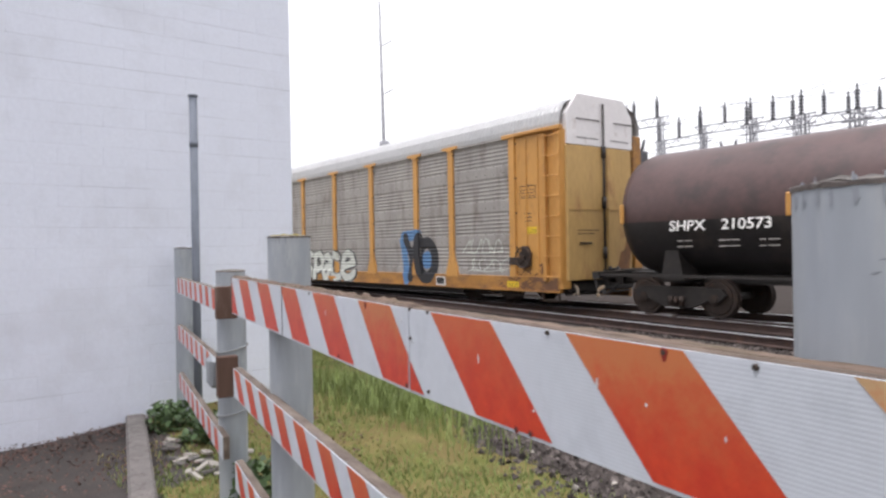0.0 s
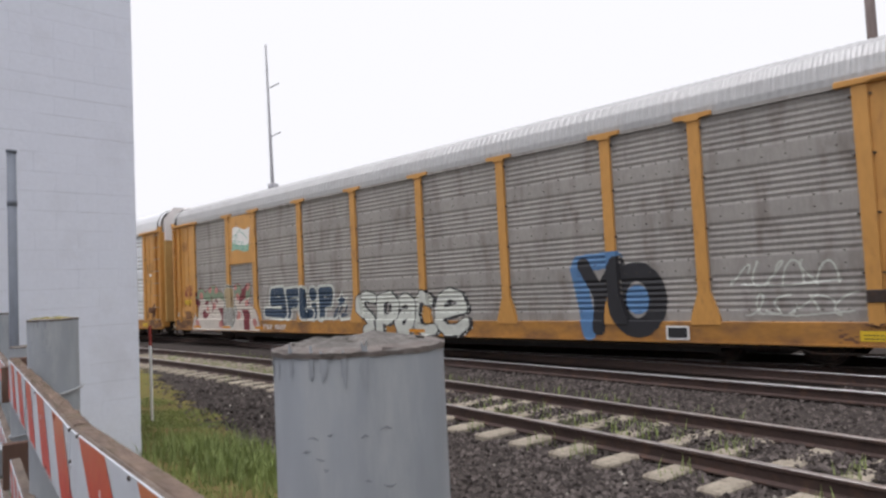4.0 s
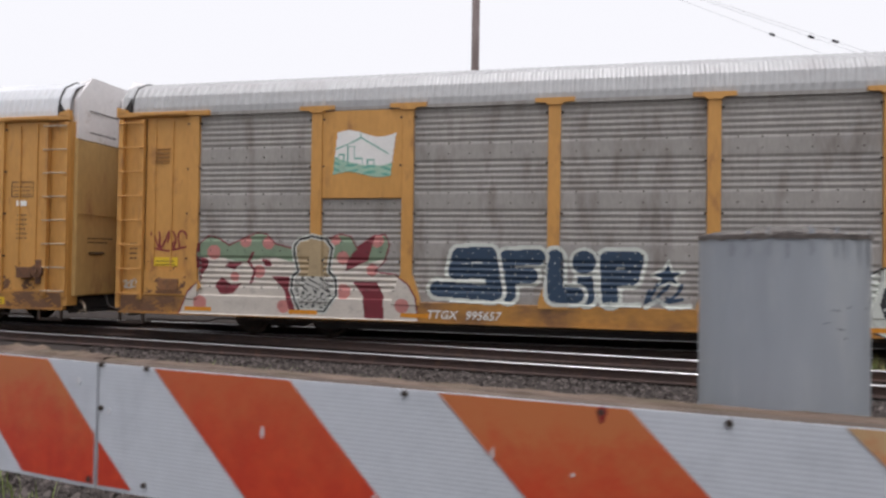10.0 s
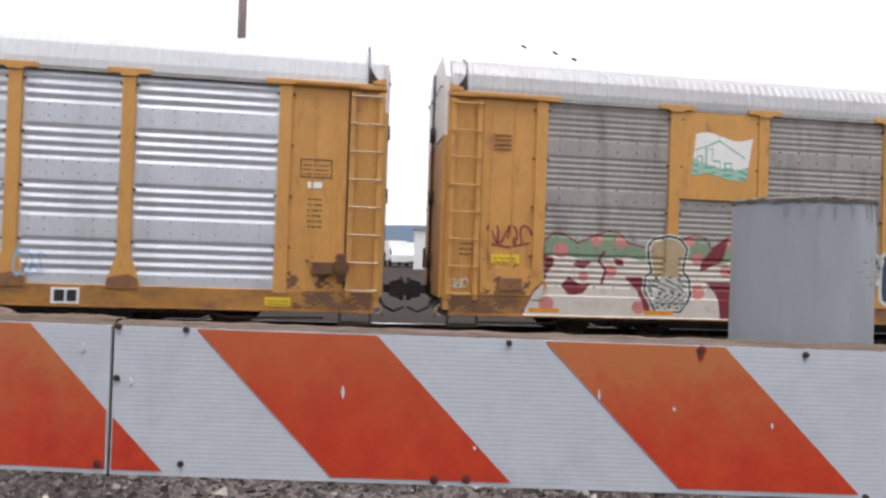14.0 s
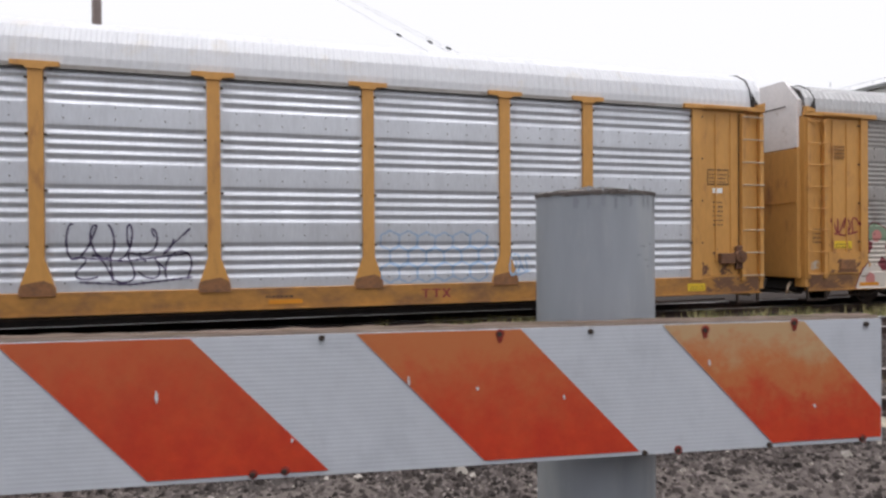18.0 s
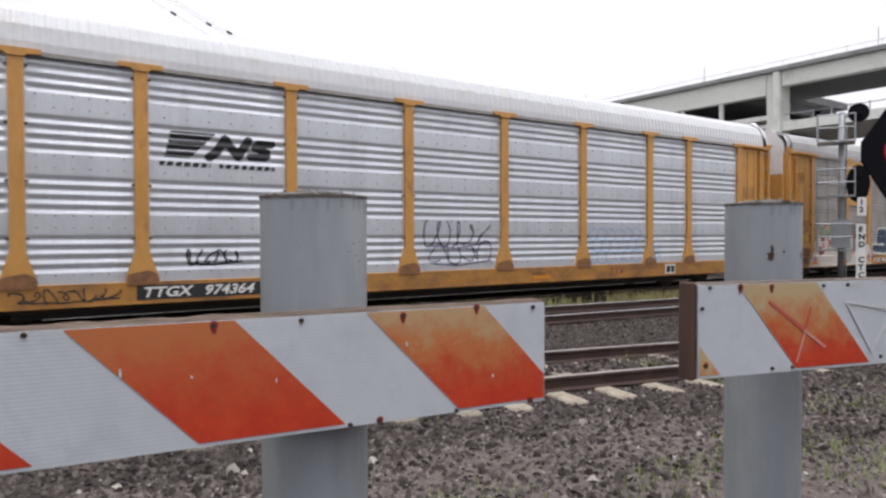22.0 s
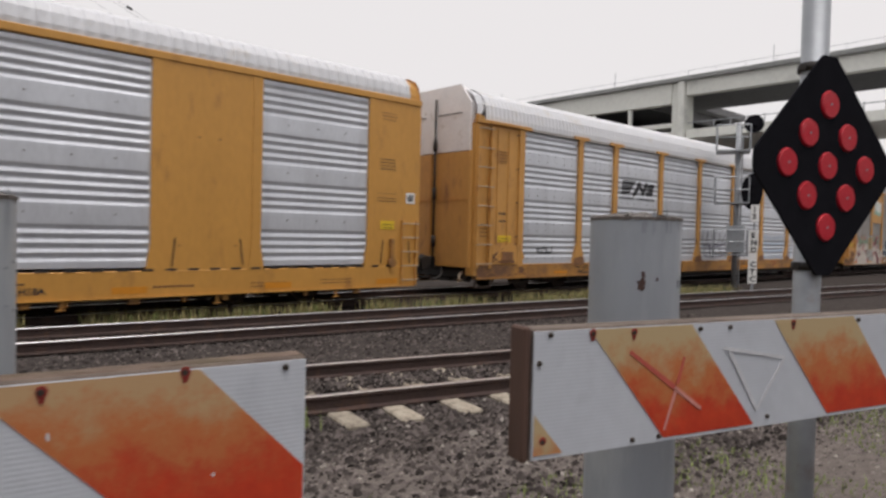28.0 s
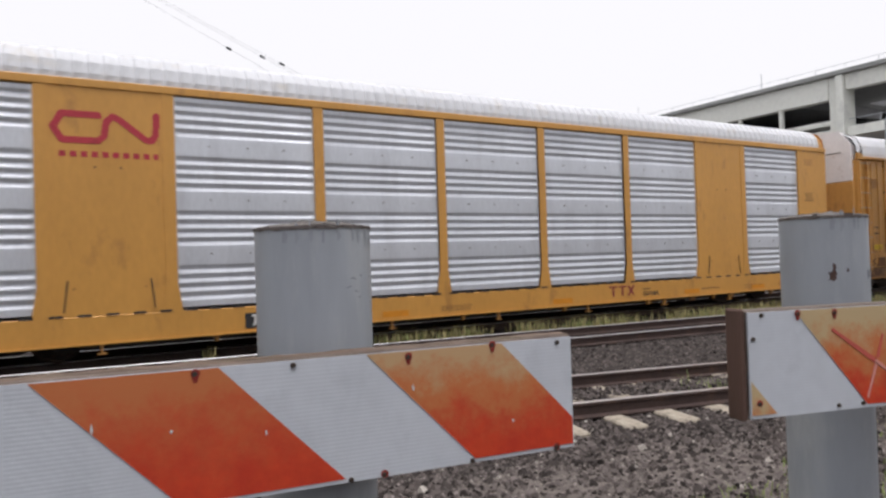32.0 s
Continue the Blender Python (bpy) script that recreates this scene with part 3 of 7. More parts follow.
def side_post(car, x, bracket=0.38, foot=True, rusty=False):
    bm = bmesh.new()
    prism(bm, [(x - 0.11, Z_EAVE), (x - 0.11, 1.4), (x - (0.27 if foot else 0.12), Z_DECK + 0.06), (x - (0.27 if foot else 0.12), Z_DECK - 0.06), (x + (0.27 if foot else 0.12), Z_DECK - 0.06), (x + (0.27 if foot else 0.12), Z_DECK + 0.06), (x + 0.11, 1.4), (x + 0.11, Z_EAVE)], -0.02, 0.14)
    p = part("side_post", bm, M_YELLOW, car)
    if rusty and foot:
        bm = bmesh.new()
        prism(bm, [(x - 0.245, Z_DECK + 0.13), (x - 0.268, Z_DECK + 0.05), (x - 0.268, Z_DECK - 0.055), (x + 0.268, Z_DECK - 0.055), (x + 0.268, Z_DECK + 0.05), (x + 0.245, Z_DECK + 0.13), (x + 0.1, Z_DECK + 0.2), (x - 0.08, Z_DECK + 0.17)], -0.0235, -0.0205)
        part("rusty_foot", bm, M_FOOT, p, "rust-browned foot")
    if bracket:
        bm = bmesh.new()
        prism(bm, [(x - bracket, Z_EAVE + 0.1), (x - bracket, Z_EAVE + 0.025), (x - 0.16, Z_EAVE + 0.01), (x - 0.13, Z_EAVE - 0.03), (x + 0.13, Z_EAVE - 0.03), (x + 0.16, Z_EAVE + 0.01), (x + bracket, Z_EAVE + 0.025), (x + bracket, Z_EAVE + 0.1)], -0.05, 0.02)
        part("bracket", bm, M_YELLOW, p)
    bm = bmesh.new()
    for k in range(4):
        z = 1.62 + k * 0.925
        for dx in (-0.14, 0.14):
            tube(bm, (x + dx, -0.005, z), (x + dx, 0.03, z), 0.025, 6)
    tagged(part("rivets", bm, M_BOLT, p), kind="stuff")


def autorack(centre, sheet, roof, white_ends, label, flagged=False):
    """A rack car with end panels, posts, corrugated side panels, roof, ladders and trucks. Its x runs along the car."""
    car = thing("autorack_car", pose(centre, SIDE, 0), label, "railway car", "cars of the train")
    CARS.append((car, centre))
    ribs, rise = (BOLD_RIBS, 1.0) if sheet is M_SHINY else (FINE_RIBS, 0.87)
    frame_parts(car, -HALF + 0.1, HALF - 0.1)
    for way in (-1, 1):
        x0, x1 = sorted((way * 11.55, way * (HALF - 0.66)))
        bm = bmesh.new()
        box(bm, x0, x1, 0.03, 0.12, Z_DECK, Z_EAVE, 0.01)
        ax = way * 11.95
        box(bm, min(ax, ax + way * 0.03), max(ax, ax + way * 0.03), 0.005, 0.03, Z_DECK + 0.35, Z_EAVE - 0.1)
        end = part("end_panel", bm, M_YELLOW, car)
        bm = bmesh.new()
        for k in range(4):
            box(bm, way * 12.2 - 0.16, way * 12.2 + 0.16, 0.0, 0.028, 3.62 + k * 0.085, 3.645 + k * 0.085)
        if way < 0:
            part("louvre", bm, M_SILL, end)
        else:
            bm.free()
        bm = bmesh.new()
        x0, x1 = sorted((way * (HALF - 0.66), way * HALF))
        box(bm, x0, x1, 0.06, 0.1, Z_DECK, Z_EAVE)
        box(bm, min(way * (HALF - 0.1), way * HALF), max(way * (HALF - 0.1), way * HALF), 0.0, 0.3, Z_SILL + 0.1, Z_EAVE)
        part("ladder_panel", bm, M_YELLOW, car)
        bm = bmesh.new()
        sx = way * (HALF - 0.64)
        box(bm, sx - 0.012, sx + 0.012, 0.052, 0.059, Z_DECK + 0.05, Z_EAVE - 0.02)
        part("door_gap", bm, M_INK, car)
        bm = bmesh.new()
        sx = way * (HALF - 0.86)
        box(bm, sx - 0.03, sx + 0.03, 0.005, 0.029, Z_DECK + 0.1, Z_EAVE - 0.06, 0.004)
        part("door_strip", bm, M_YELLOW, car)
        ladder(car, x0 + 0.09, x1 - 0.07, 0.0, Z_DECK - 0.1, Z_EAVE - 0.05, 8, 0.05, not flagged)
        bm = bmesh.new()
        x0, x1 = sorted((way * 11.1, way * (HALF + 0.02)))
        box(bm, x0, x1, -0.06, 0.06, Z_EAVE, Z_EAVE + 0.1, 0.01)
        box(bm, x0 + 0.5, x1 - 0.5, -0.09, -0.06, Z_EAVE + 0.03, Z_EAVE + 0.07)
        part("eave_bracket", bm, M_YELLOW, car)
        bm = bmesh.new()
        bx = way * (11.95 if flagged else 12.3)
        if flagged:
            box(bm, bx - 0.62, bx - 0.12, -0.04, 0.03, 1.16, 1.36, 0.01)
            prism(bm, [(bx - 0.17, 1.12), (bx + 0.17, 1.12), (bx + 0.19, 1.45), (bx + 0.07, 1.66), (bx - 0.07, 1.66), (bx - 0.19, 1.45)], -0.07, 0.03)
            rim = [(bx + 0.27 * math.cos(0.3927 * k), -0.13, 1.36 + 0.27 * math.sin(0.3927 * k)) for k in range(17)]
            for p, q in zip(rim, rim[1:]):
                tube(bm, p, q, 0.022, 6)
            for k in range(0, 16, 4):
                tube(bm, (bx, -0.11, 1.36), rim[k + 2], 0.015, 5)
            tube(bm, (bx, -0.15, 1.36), (bx, -0.05, 1.36), 0.05, 8)
        else:
            box(bm, bx - 0.28, bx + 0.1, -0.1, 0.03, 1.15, 1.38, 0.01)
            tube(bm, (bx + 0.25, -0.12, 1.3), (bx + 0.25, 0.03, 1.3), 0.14, 14)
            tube(bm, (bx + 0.25, -0.15, 1.3), (bx + 0.25, -0.12, 1.3), 0.05, 8)
            box(bm, bx + 0.16, bx + 0.34, -0.06, 0.03, 1.02, 1.55, 0.02)
        part("hand_brake", bm, M_WHEEL if flagged else M_RUSTY, car, "dark hand brake gear" if flagged else "rusty hand brake gear") if way > 0 else bm.free()
        bm = bmesh.new()
        x0, x1 = sorted((way * (HALF - 0.75), way * (HALF - 0.05)))
        box(bm, x0 + 0.05, x1 - 0.1, 0.0, 0.3, RAIL_Z + 0.2, RAIL_Z + 0.23)
        for q in (x0 + 0.05, x1 - 0.1):
            box(bm, q - 0.025, q + 0.025, 0.0, 0.05, RAIL_Z + 0.2, Z_SILL + 0.1)
        part("step", bm, M_WHEEL, car, "rusty dark foot step")
        if way < 0:
            bm = bmesh.new()
            prism(bm, [(-12.55, Z_DECK), (-11.4, Z_DECK), (-11.25, Z_DECK + 0.2), (-11.45, Z_DECK + 0.52), (-12.55, Z_DECK + 0.52)], -0.015, 0.026)
            foot = part("foot_gusset", bm, M_YELLOW, car)
            bm = bmesh.new()
            box(bm, -12.2, -11.75, -0.045, -0.016, Z_DECK + 0.1, Z_DECK + 0.34, 0.008)
            box(bm, -12.28, -11.67, -0.03, -0.016, Z_DECK + 0.03, Z_DECK + 0.1, 0.005)
            part("cover_plate", bm, M_FOOT, foot, "brown recess plate")
        coupler(car, way * (HALF - 0.1), way)
        rack_end(car, way, white_ends, rise=rise)
        bogie(car, way * 9.6)
    for a, b in zip(POSTS, POSTS[1:]):
        bm = bmesh.new()
        flag = flagged and -9 < a < -8
        corrugated(bm, a + 0.11, b - 0.11, Z_DECK, 2.84 if flag else Z_EAVE, 0.0, ribs)
        if flag:
            plate = bmesh.new()
            box(plate, a + 0.11, b - 0.11, 0.0, 0.1, 2.84, Z_EAVE, 0.01)
            part("flat_panel", plate, M_YELLOW, car, "flat yellow panel with a painted flag")
        pan = part("side_panel", bm, sheet, car)
        bm = bmesh.new()
        for row in range(4):
            z = ribs[0] + 0.06 + row * ribs[1]
            for k in range(6):
                for dz in (-0.1, 0.1):
                    tube(bm, (a + (b - a) * (k + 1) / 7, 0.035, z + dz), (a + (b - a) * (k + 1) / 7, 0.055, z + dz), 0.016 if ribs is FINE_RIBS else 0.012, 6)
        tagged(part("rivets", bm, M_BOLT, pan), kind="stuff")
    for x in POSTS:
        side_post(car, x, 0 if abs(x) > 11 else 0.36, abs(x) < 11, sheet is M_SHINY)
    bm = bmesh.new()
    box(bm, -11.1, 11.1, 0.0, 0.05, Z_EAVE + 0.005, Z_EAVE + 0.075)
    part("eave_rail", bm, M_GALV, car)
    bm = bmesh.new()
    roof_mesh(bm, -HALF + 0.05, HALF - 0.05, 3.2, Z_EAVE + 0.08, Z_EAVE + 0.08 + 0.95 * rise, 0.16, 0.028, rise)
    part("roof", bm, roof, car)
    for way in (-1,) if flagged else (-1, 1):
        bm = bmesh.new()
        half = rounded_end(3.2, Z_EAVE + 0.08, Z_EAVE + 0.08 + 0.95 * rise, 0, rise)
        ring = [(y - 0.015 * (1 - y / 1.6), z + 0.02) for y, z in half]
        for (y, z), (y2, z2) in zip(ring, ring[1:]):
            tube(bm, (way * (HALF - 0.32), y, z), (way * (HALF - 0.32), y2, z2), 0.014, 6)
        part("roof_seam", bm, M_BLACK, car)
        # a black plate paints in the shaded gap under the roof corner
        bm = bmesh.new()
        x = way * (HALF - 0.3)
        prism(bm, [(x, Z_EAVE + 0.1), (x + way * 0.24, Z_EAVE + 0.1), (x + way * 0.1, Z_EAVE + 0.26), (x, Z_EAVE + 0.42)], -0.012, 0.012)
        part("torn_corner", bm, M_BLACK, car, "black plate for the dark gap under the torn roof corner")
        bm = bmesh.new()
        prism(bm, [(x + way * 0.06, Z_EAVE + 0.1), (x + way * 0.3, Z_EAVE + 0.1), (x + way * 0.3, Z_EAVE + 0.22), (x + way * 0.06, Z_EAVE + 0.15)], -0.075, 0.05)
        part("corner_bracket", bm, M_YELLOW, car)
    return car


def modern_rack(centre, label):
    """A smooth-sided rack car: yellow flat panels with corrugated windows let in."""
    car = thing("autorack_car", pose(centre, SIDE, 0), label, "railway car", "cars of the train")
    CARS.append((car, centre))
    half, low, deck, eave, rise = 13.15, 0.38, 0.86, 4.78, 0.72
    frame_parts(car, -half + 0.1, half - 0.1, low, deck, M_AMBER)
    spans = [(-11.72, -8.9)] + [(-6.95 + 2.78 * k, -6.95 + 2.78 * (k + 1)) for k in range(5)] + [(8.9, 11.72)]
    solid = [(-half, -11.72), (-8.9, -6.95), (6.95, 8.9), (11.72, half)]
    for a, b in spans:
        bm = bmesh.new()
        corrugated(bm, a + 0.1, b - 0.1, deck + 0.06, eave - 0.12, 0.0, MODERN_RIBS)
        pan = part("side_panel", bm, M_SHINY, car)
        bm = bmesh.new()
        for row in range(4):
            z = MODERN_RIBS[0] + 0.05 + row * MODERN_RIBS[1]
            for k in range(3):
                tube(bm, (a + (b - a) * (k + 1) / 4, 0.035, z), (a + (b - a) * (k + 1) / 4, 0.055, z), 0.014, 6)
        tagged(part("rivets", bm, M_BOLT, pan), kind="stuff")
        for x in (a, b):
            bm = bmesh.new()
            prism(bm, [(x - 0.1, eave - 0.1), (x - 0.1, 1.35), (x - 0.17, deck + 0.06), (x - 0.17, deck - 0.02), (x + 0.17, deck - 0.02), (x + 0.17, deck + 0.06), (x + 0.1, 1.35), (x + 0.1, eave - 0.1)], 0.0 if x == a else -0.003, 0.13)
            part("side_post", bm, M_AMBER, car)
    for a, b in solid:
        bm = bmesh.new()
        box(bm, a, b, 0.012, 0.12, deck - 0.01, eave - 0.05, 0.01)
        part("flat_panel", bm, M_AMBER, car)
        for x in (a + 0.28, b - 0.28):
            bm = bmesh.new()
            tube(bm, (x, 0.0, deck + 0.08), (x + (0.06 if x < (a + b) / 2 else -0.06), 0.0, deck + 0.6), 0.012, 5)
            part("brace_slot", bm, M_INK, car)
    bm = bmesh.new()
    box(bm, -half, half, -0.02, 0.1, eave - 0.1, eave + 0.04, 0.015)
    part("eave_rail", bm, M_AMBER, car)
    bm = bmesh.new()
    box(bm, 0.0, 0.2, -0.012, 0.0, deck + 0.0, deck + 0.035)
    slot = part("drain_slot", bm, M_INK, car, m=pose(-12.2, 0, 0))
    for k in range(1, 59):
        again(slot, car, pose(-12.2 + k * 0.42, 0, 0))
    for k in range(9):
        bm = bmesh.new()
        x = -10.8 + k * 2.7
        box(bm, x, x + 0.05, 0.02, 0.07, low - 0.16, low)
        box(bm, x - 0.05, x + 0.1, 0.0, 0.09, low - 0.17, low - 0.15)
        part("pipe_hanger", bm, M_SILL, car)
    bm = bmesh.new()
    roof_mesh(bm, -half + 0.35, half - 0.35, 3.2, eave + 0.04, eave + 0.04 + 0.95 * rise, 0.24, 0.045, rise)
    part("roof", bm, M_ROOFW, car)
    for way in (-1, 1):
        bm = bmesh.new()
        arc = rounded_end(3.2, eave + 0.04, eave + 0.04 + 0.95 * rise, 0, rise)
        full = arc + [(3.2 - y, z) for y, z in arc[-2::-1]]
        r1 = [bm.verts.new((way * (half - 0.36), y, z + 0.012)) for y, z in full]
        r2 = [bm.verts.new((way * half, 1.6 + (y - 1.6) * 0.97, z - 0.08 if z > eave + 0.2 else z)) for y, z in full]
        for k in range(len(r1) - 1):
            bm.faces.new((r1[k], r1[k + 1], r2[k + 1], r2[k]))
        part("roof_end", bm, M_AMBER, car)
        rack_end(car, way, False, half, deck, eave - 0.04, rise)
        coupler(car, way * (half - 0.1), way)
        bogie(car, way * 9.6)
        bm = bmesh.new()
        bx = way * 12.3
        tube(bm, (bx, -0.1, 0.95), (bx, 0.03, 0.95), 0.1, 12)
        box(bm, bx - 0.05, bx + 0.05, -0.08, 0.02, 0.95, 1.5, 0.01)
        part("hand_brake", bm, M_SILL, car)
        ladder(car, min(way * 12.62, way * 13.04), max(way * 12.62, way * 13.04), 0.0, 0.42, 1.95, 5)
    return car


def tank_car(left):
    """A dark tank car with a black lower half, sill, trucks, bolsters and grab irons."""
    car = thing("tank_car", pose(left, SIDE, 0), "dull maroon railway tank car with black underside and white stencils", "railway car", "cars of the train")
    CARS.append((car, left))
    r, zc, yc, length = 1.42, 2.36, 1.6, 16.4
    sides, prev = 40, None
    bm = bmesh.new()
    stations = [(0.0, 0.05), (0.02, 0.45), (0.1, 0.8), (0.25, 0.96), (0.45, 1.0), (length - 0.45, 1.0), (length - 0.25, 0.96), (length - 0.1, 0.8), (length, 0.05)]
    for x, k in stations:
        ring = [bm.verts.new((x, yc + r * k * math.sin(2 * math.pi * j / sides), zc + r * k * math.cos(2 * math.pi * j / sides))) for j in range(sides)]
        if prev:
            for j in range(sides):
                f = bm.faces.new((prev[j], ring[j], ring[(j + 1) % sides], prev[(j + 1) % sides]))
                f.smooth = True
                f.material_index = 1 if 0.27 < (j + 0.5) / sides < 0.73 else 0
        prev = ring
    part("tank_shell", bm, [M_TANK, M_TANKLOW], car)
    bm = bmesh.new()
    box(bm, -0.5, length + 0.5, 1.3, 1.9, 0.75, 0.98)
    box(bm, -0.55, -0.35, 0.1, 3.1, 0.85, 1.02)
    box(bm, length + 0.35, length + 0.55, 0.1, 3.1, 0.85, 1.02)
    box(bm, -0.5, length + 0.5, 0.15, 0.22, 0.92, 0.98)
    part("centre_sill", bm, M_BLACK, car)
    for x in (1.4, length - 1.4):
        bm = bmesh.new()
        prism(bm, [(x - 0.28, 0.85), (x + 0.28, 0.85), (x + 0.16, 1.5), (x - 0.16, 1.5)], 0.45, 2.75)
        part("bolster", bm, M_BLACK, car)
        bogie(car, x)
    for x in (0.3, 4.1, 7.8):
        bm = bmesh.new()
        box(bm, x - 0.05, x + 0.05, 0.13, 0.2, 2.12, 2.56, 0.02)
        part("grab_plate", bm, M_YELLOW, car, "yellow painted plate")
    coupler(car, -0.5, -1)
    tx = pose(1.58, 0.10, 1.92, 84, 0, 0) @ Matrix.Diagonal((1.17, 1, 1, 1))
    for word, dx in (("SHPX", 0.0), ("210573", 1.02)):
        text_mesh(word, 0.30, M_WHITEINK, "stencil", car, tx @ pose(dx, 0, 0), offset=0.004)
    bm = bmesh.new()
    for row in range(2):
        for a, b in ((1.7, 1.83), (1.86, 2.05), (2.65, 2.82), (2.85, 2.9), (2.93, 3.1), (3.5, 3.63), (3.67, 3.9)):
            box(bm, a, b, 0.225, 0.232, 1.69 - row * 0.12, 1.715 - row * 0.12)
    tagged(part("small_stencil", bm, M_GALV, car), kind="stuff")
    return car


CAR_A = autorack(-23.79, M_GALV, M_ROOF, True, "yellow-framed rack car with dull grey ribbed panels and large graffiti", True)
CAR_B = autorack(-51.46, M_SHINY, M_ROOFW, True, "yellow-framed rack car with bright galvanised ribbed panels")
CAR_C = modern_rack(-79.71, "smooth yellow rack car with bright ribbed panels let in")
tank_car(-9.15)
autorack(-107.2, M_GALV, M_ROOF, True, "yellow-framed rack car with dull grey ribbed panels, far down the train")


def motions():
    """The train rolls at one speed; the wheels turn with it."""
    for car, start in CARS:
        walk(car, [(t, pose(start + SPEED * t, SIDE, 0)) for t in (0, 8, 16, 24, 32)])
    for w, car, x, y, z, r in WHEELS:
        rows = []
        for k in range(0, 201):
            t = 32 * k / 200
            rows.append((t, pose(x, y, z, 0, math.degrees(SPEED * t / r) % 360, 0)))
        walk(w, rows)


# ---- ground and tracks ----
def near_rail(x):
    """Where the near rail of the near track lies."""
    return 5.67 - 0.185 * x - 0.0042 * x * x if x > -22 else 5.67 + 4.07 - 2.033 + (-22 - x) * 0.0002


def ground_z(x, y):
    """Height of the ground: even by the fence, a little lower by the tracks, higher at the house."""
    base = -0.02 if y < 1.5 else -0.02 - 0.135 * min(1, (y - 1.5) / 2.5)
    if x < -3:
        k = min(1, (-3 - x) / 2.5) * max(0, min(1, (4.6 - y) / 1.5))
        base += k * (-0.12 + 0.25 * max(0, min(1, y / 2.4)))
    return base


def ground_sheet():
    xs = [-900, -300, -120, -60] + [-40 + 0.5 * k for k in range(64)] + [-8 + 0.08 * k for k in range(200)] + [8 + 0.5 * k for k in range(105)] + [80, 120, 300, 900]
    ys = [-900, -200, -60, -20, -10] + [-5 + 0.25 * k for k in range(16)] + [-1 + 0.08 * k for k in range(75)] + [5 + 0.25 * k for k in range(64)] + [24, 30, 45, 80, 200, 1500]
    bm = bmesh.new()
    grid = [[bm.verts.new((x, y, ground_z(x, y) + (0.018 * (noise.noise((x * 0.9, y * 0.9, 0)) if abs(x) < 60 and abs(y) < 30 else 0)))) for x in xs] for y in ys]
    for j in range(len(ys) - 1):
        for i in range(len(xs) - 1):
            f = bm.faces.new((grid[j][i], grid[j][i + 1], grid[j + 1][i + 1], grid[j + 1][i]))
            f.smooth = True
            x, y = (xs[i] + xs[i + 1]) / 2, (ys[j] + ys[j + 1]) / 2
            edge = 3.3 - 0.28 * (x + 4) if x < 3 else 1.3
            wob = 0.35 * noise.noise((x * 0.7, y * 0.7, 6)) + 0.15 * noise.noise((x * 2.1, y * 2.1, 8)) + 0.12 * noise.noise((x * 6, y * 6, 4))
            if -60 < x < 60 and y < -0.13 * x - 0.15 + 0.4 * wob:
                f.material_index = 2          # the street behind the fence
                continue
            x, y = x + wob, y + wob
            if x > -1.2 and y < near_rail(max(-20, min(x, 20))) - 1.3 and y > (3.3 - 0.28 * (x + 4) if x < 2.4 else -60) and x < 40:
                f.material_index = 3
                continue
            f.material_index = 0 if y > max(edge, 0.6) or y > 20 or x > 2.4 else (1 if not (x < -4.0 and y < 0.9) else 2)
    ob = part("ground", bm, [M_GRAVEL, M_SOIL, M_ASPHALT, M_DIRT])
    tagged(ob, "grey ballast with grassy soil along the fence", "ground", kind="structure")


ground_sheet()

RAILS = thing("railway_track", pose(0, 0, 0), "rusty rails on pale concrete ties in grey ballast", "track", kind="structure")


def rail(path, z, head=None):
    """An upright rail profile swept along points (x, y)."""
    prof = [(-0.07, -0.17), (0.07, -0.17), (0.07, -0.155), (0.012, -0.135), (0.012, -0.045), (0.037, -0.035), (0.037, -0.006), (0.03, 0), (-0.03, 0), (-0.037, -0.006), (-0.037, -0.035), (-0.012, -0.045), (-0.012, -0.135), (-0.07, -0.155)]
    bm, prev = bmesh.new(), None
    for k, (x, y) in enumerate(path):
        x2, y2 = path[min(k + 1, len(path) - 1)]
        x1, y1 = path[max(k - 1, 0)]
        d = Vector((x2 - x1, y2 - y1, 0)).normalized()
        nrm = Vector((-d.y, d.x, 0))
        ring = [bm.verts.new((x + nrm.x * a, y + nrm.y * a, z + b)) for a, b in prof]
        if prev:
            for j in range(len(prof)):
                f = bm.faces.new((prev[j], ring[j], ring[(j + 1) % len(prof)], prev[(j + 1) % len(prof)]))
                f.material_index = 1 if j in (6, 7, 8) else 0
        prev = ring
    part("rail", bm, [M_RAIL, head or M_RAILTOP], RAILS)


def shifted(path, d):
    out = []
    for k, (x, y) in enumerate(path):
        x2, y2 = path[min(k + 1, len(path) - 1)]
        x1, y1 = path[max(k - 1, 0)]
        t = Vector((x2 - x1, y2 - y1, 0)).normalized()
        out.append((x - t.y * d, y + t.x * d))
    return out


NEAR = [(x, near_rail(x)) for x in [-22 + 1.5 * k for k in range(0, 35)]]
NEAR = [(-90, near_rail(-22) + 0.4), (-50, near_rail(-22) + 0.3)] + NEAR
MIDDLE = [(x, 9.95 - 0.105 * x - (0.0006 * x * x if x > 0 else 0)) for x in [-22 + 2 * k for k in range(0, 32)]]
rail(NEAR, RAIL_Z)
rail(shifted(NEAR, 1.5), RAIL_Z)
rail(MIDDLE, RAIL_Z, M_RAILSHINE)
rail(shifted(MIDDLE, 1.5), RAIL_Z, M_RAILSHINE)
for dy in (-0.75, 0.75):
    rail([(-140, MID + dy), (-20, MID + dy), (20, MID + dy), (140, MID + dy)], RAIL_Z, M_RAILSHINE)

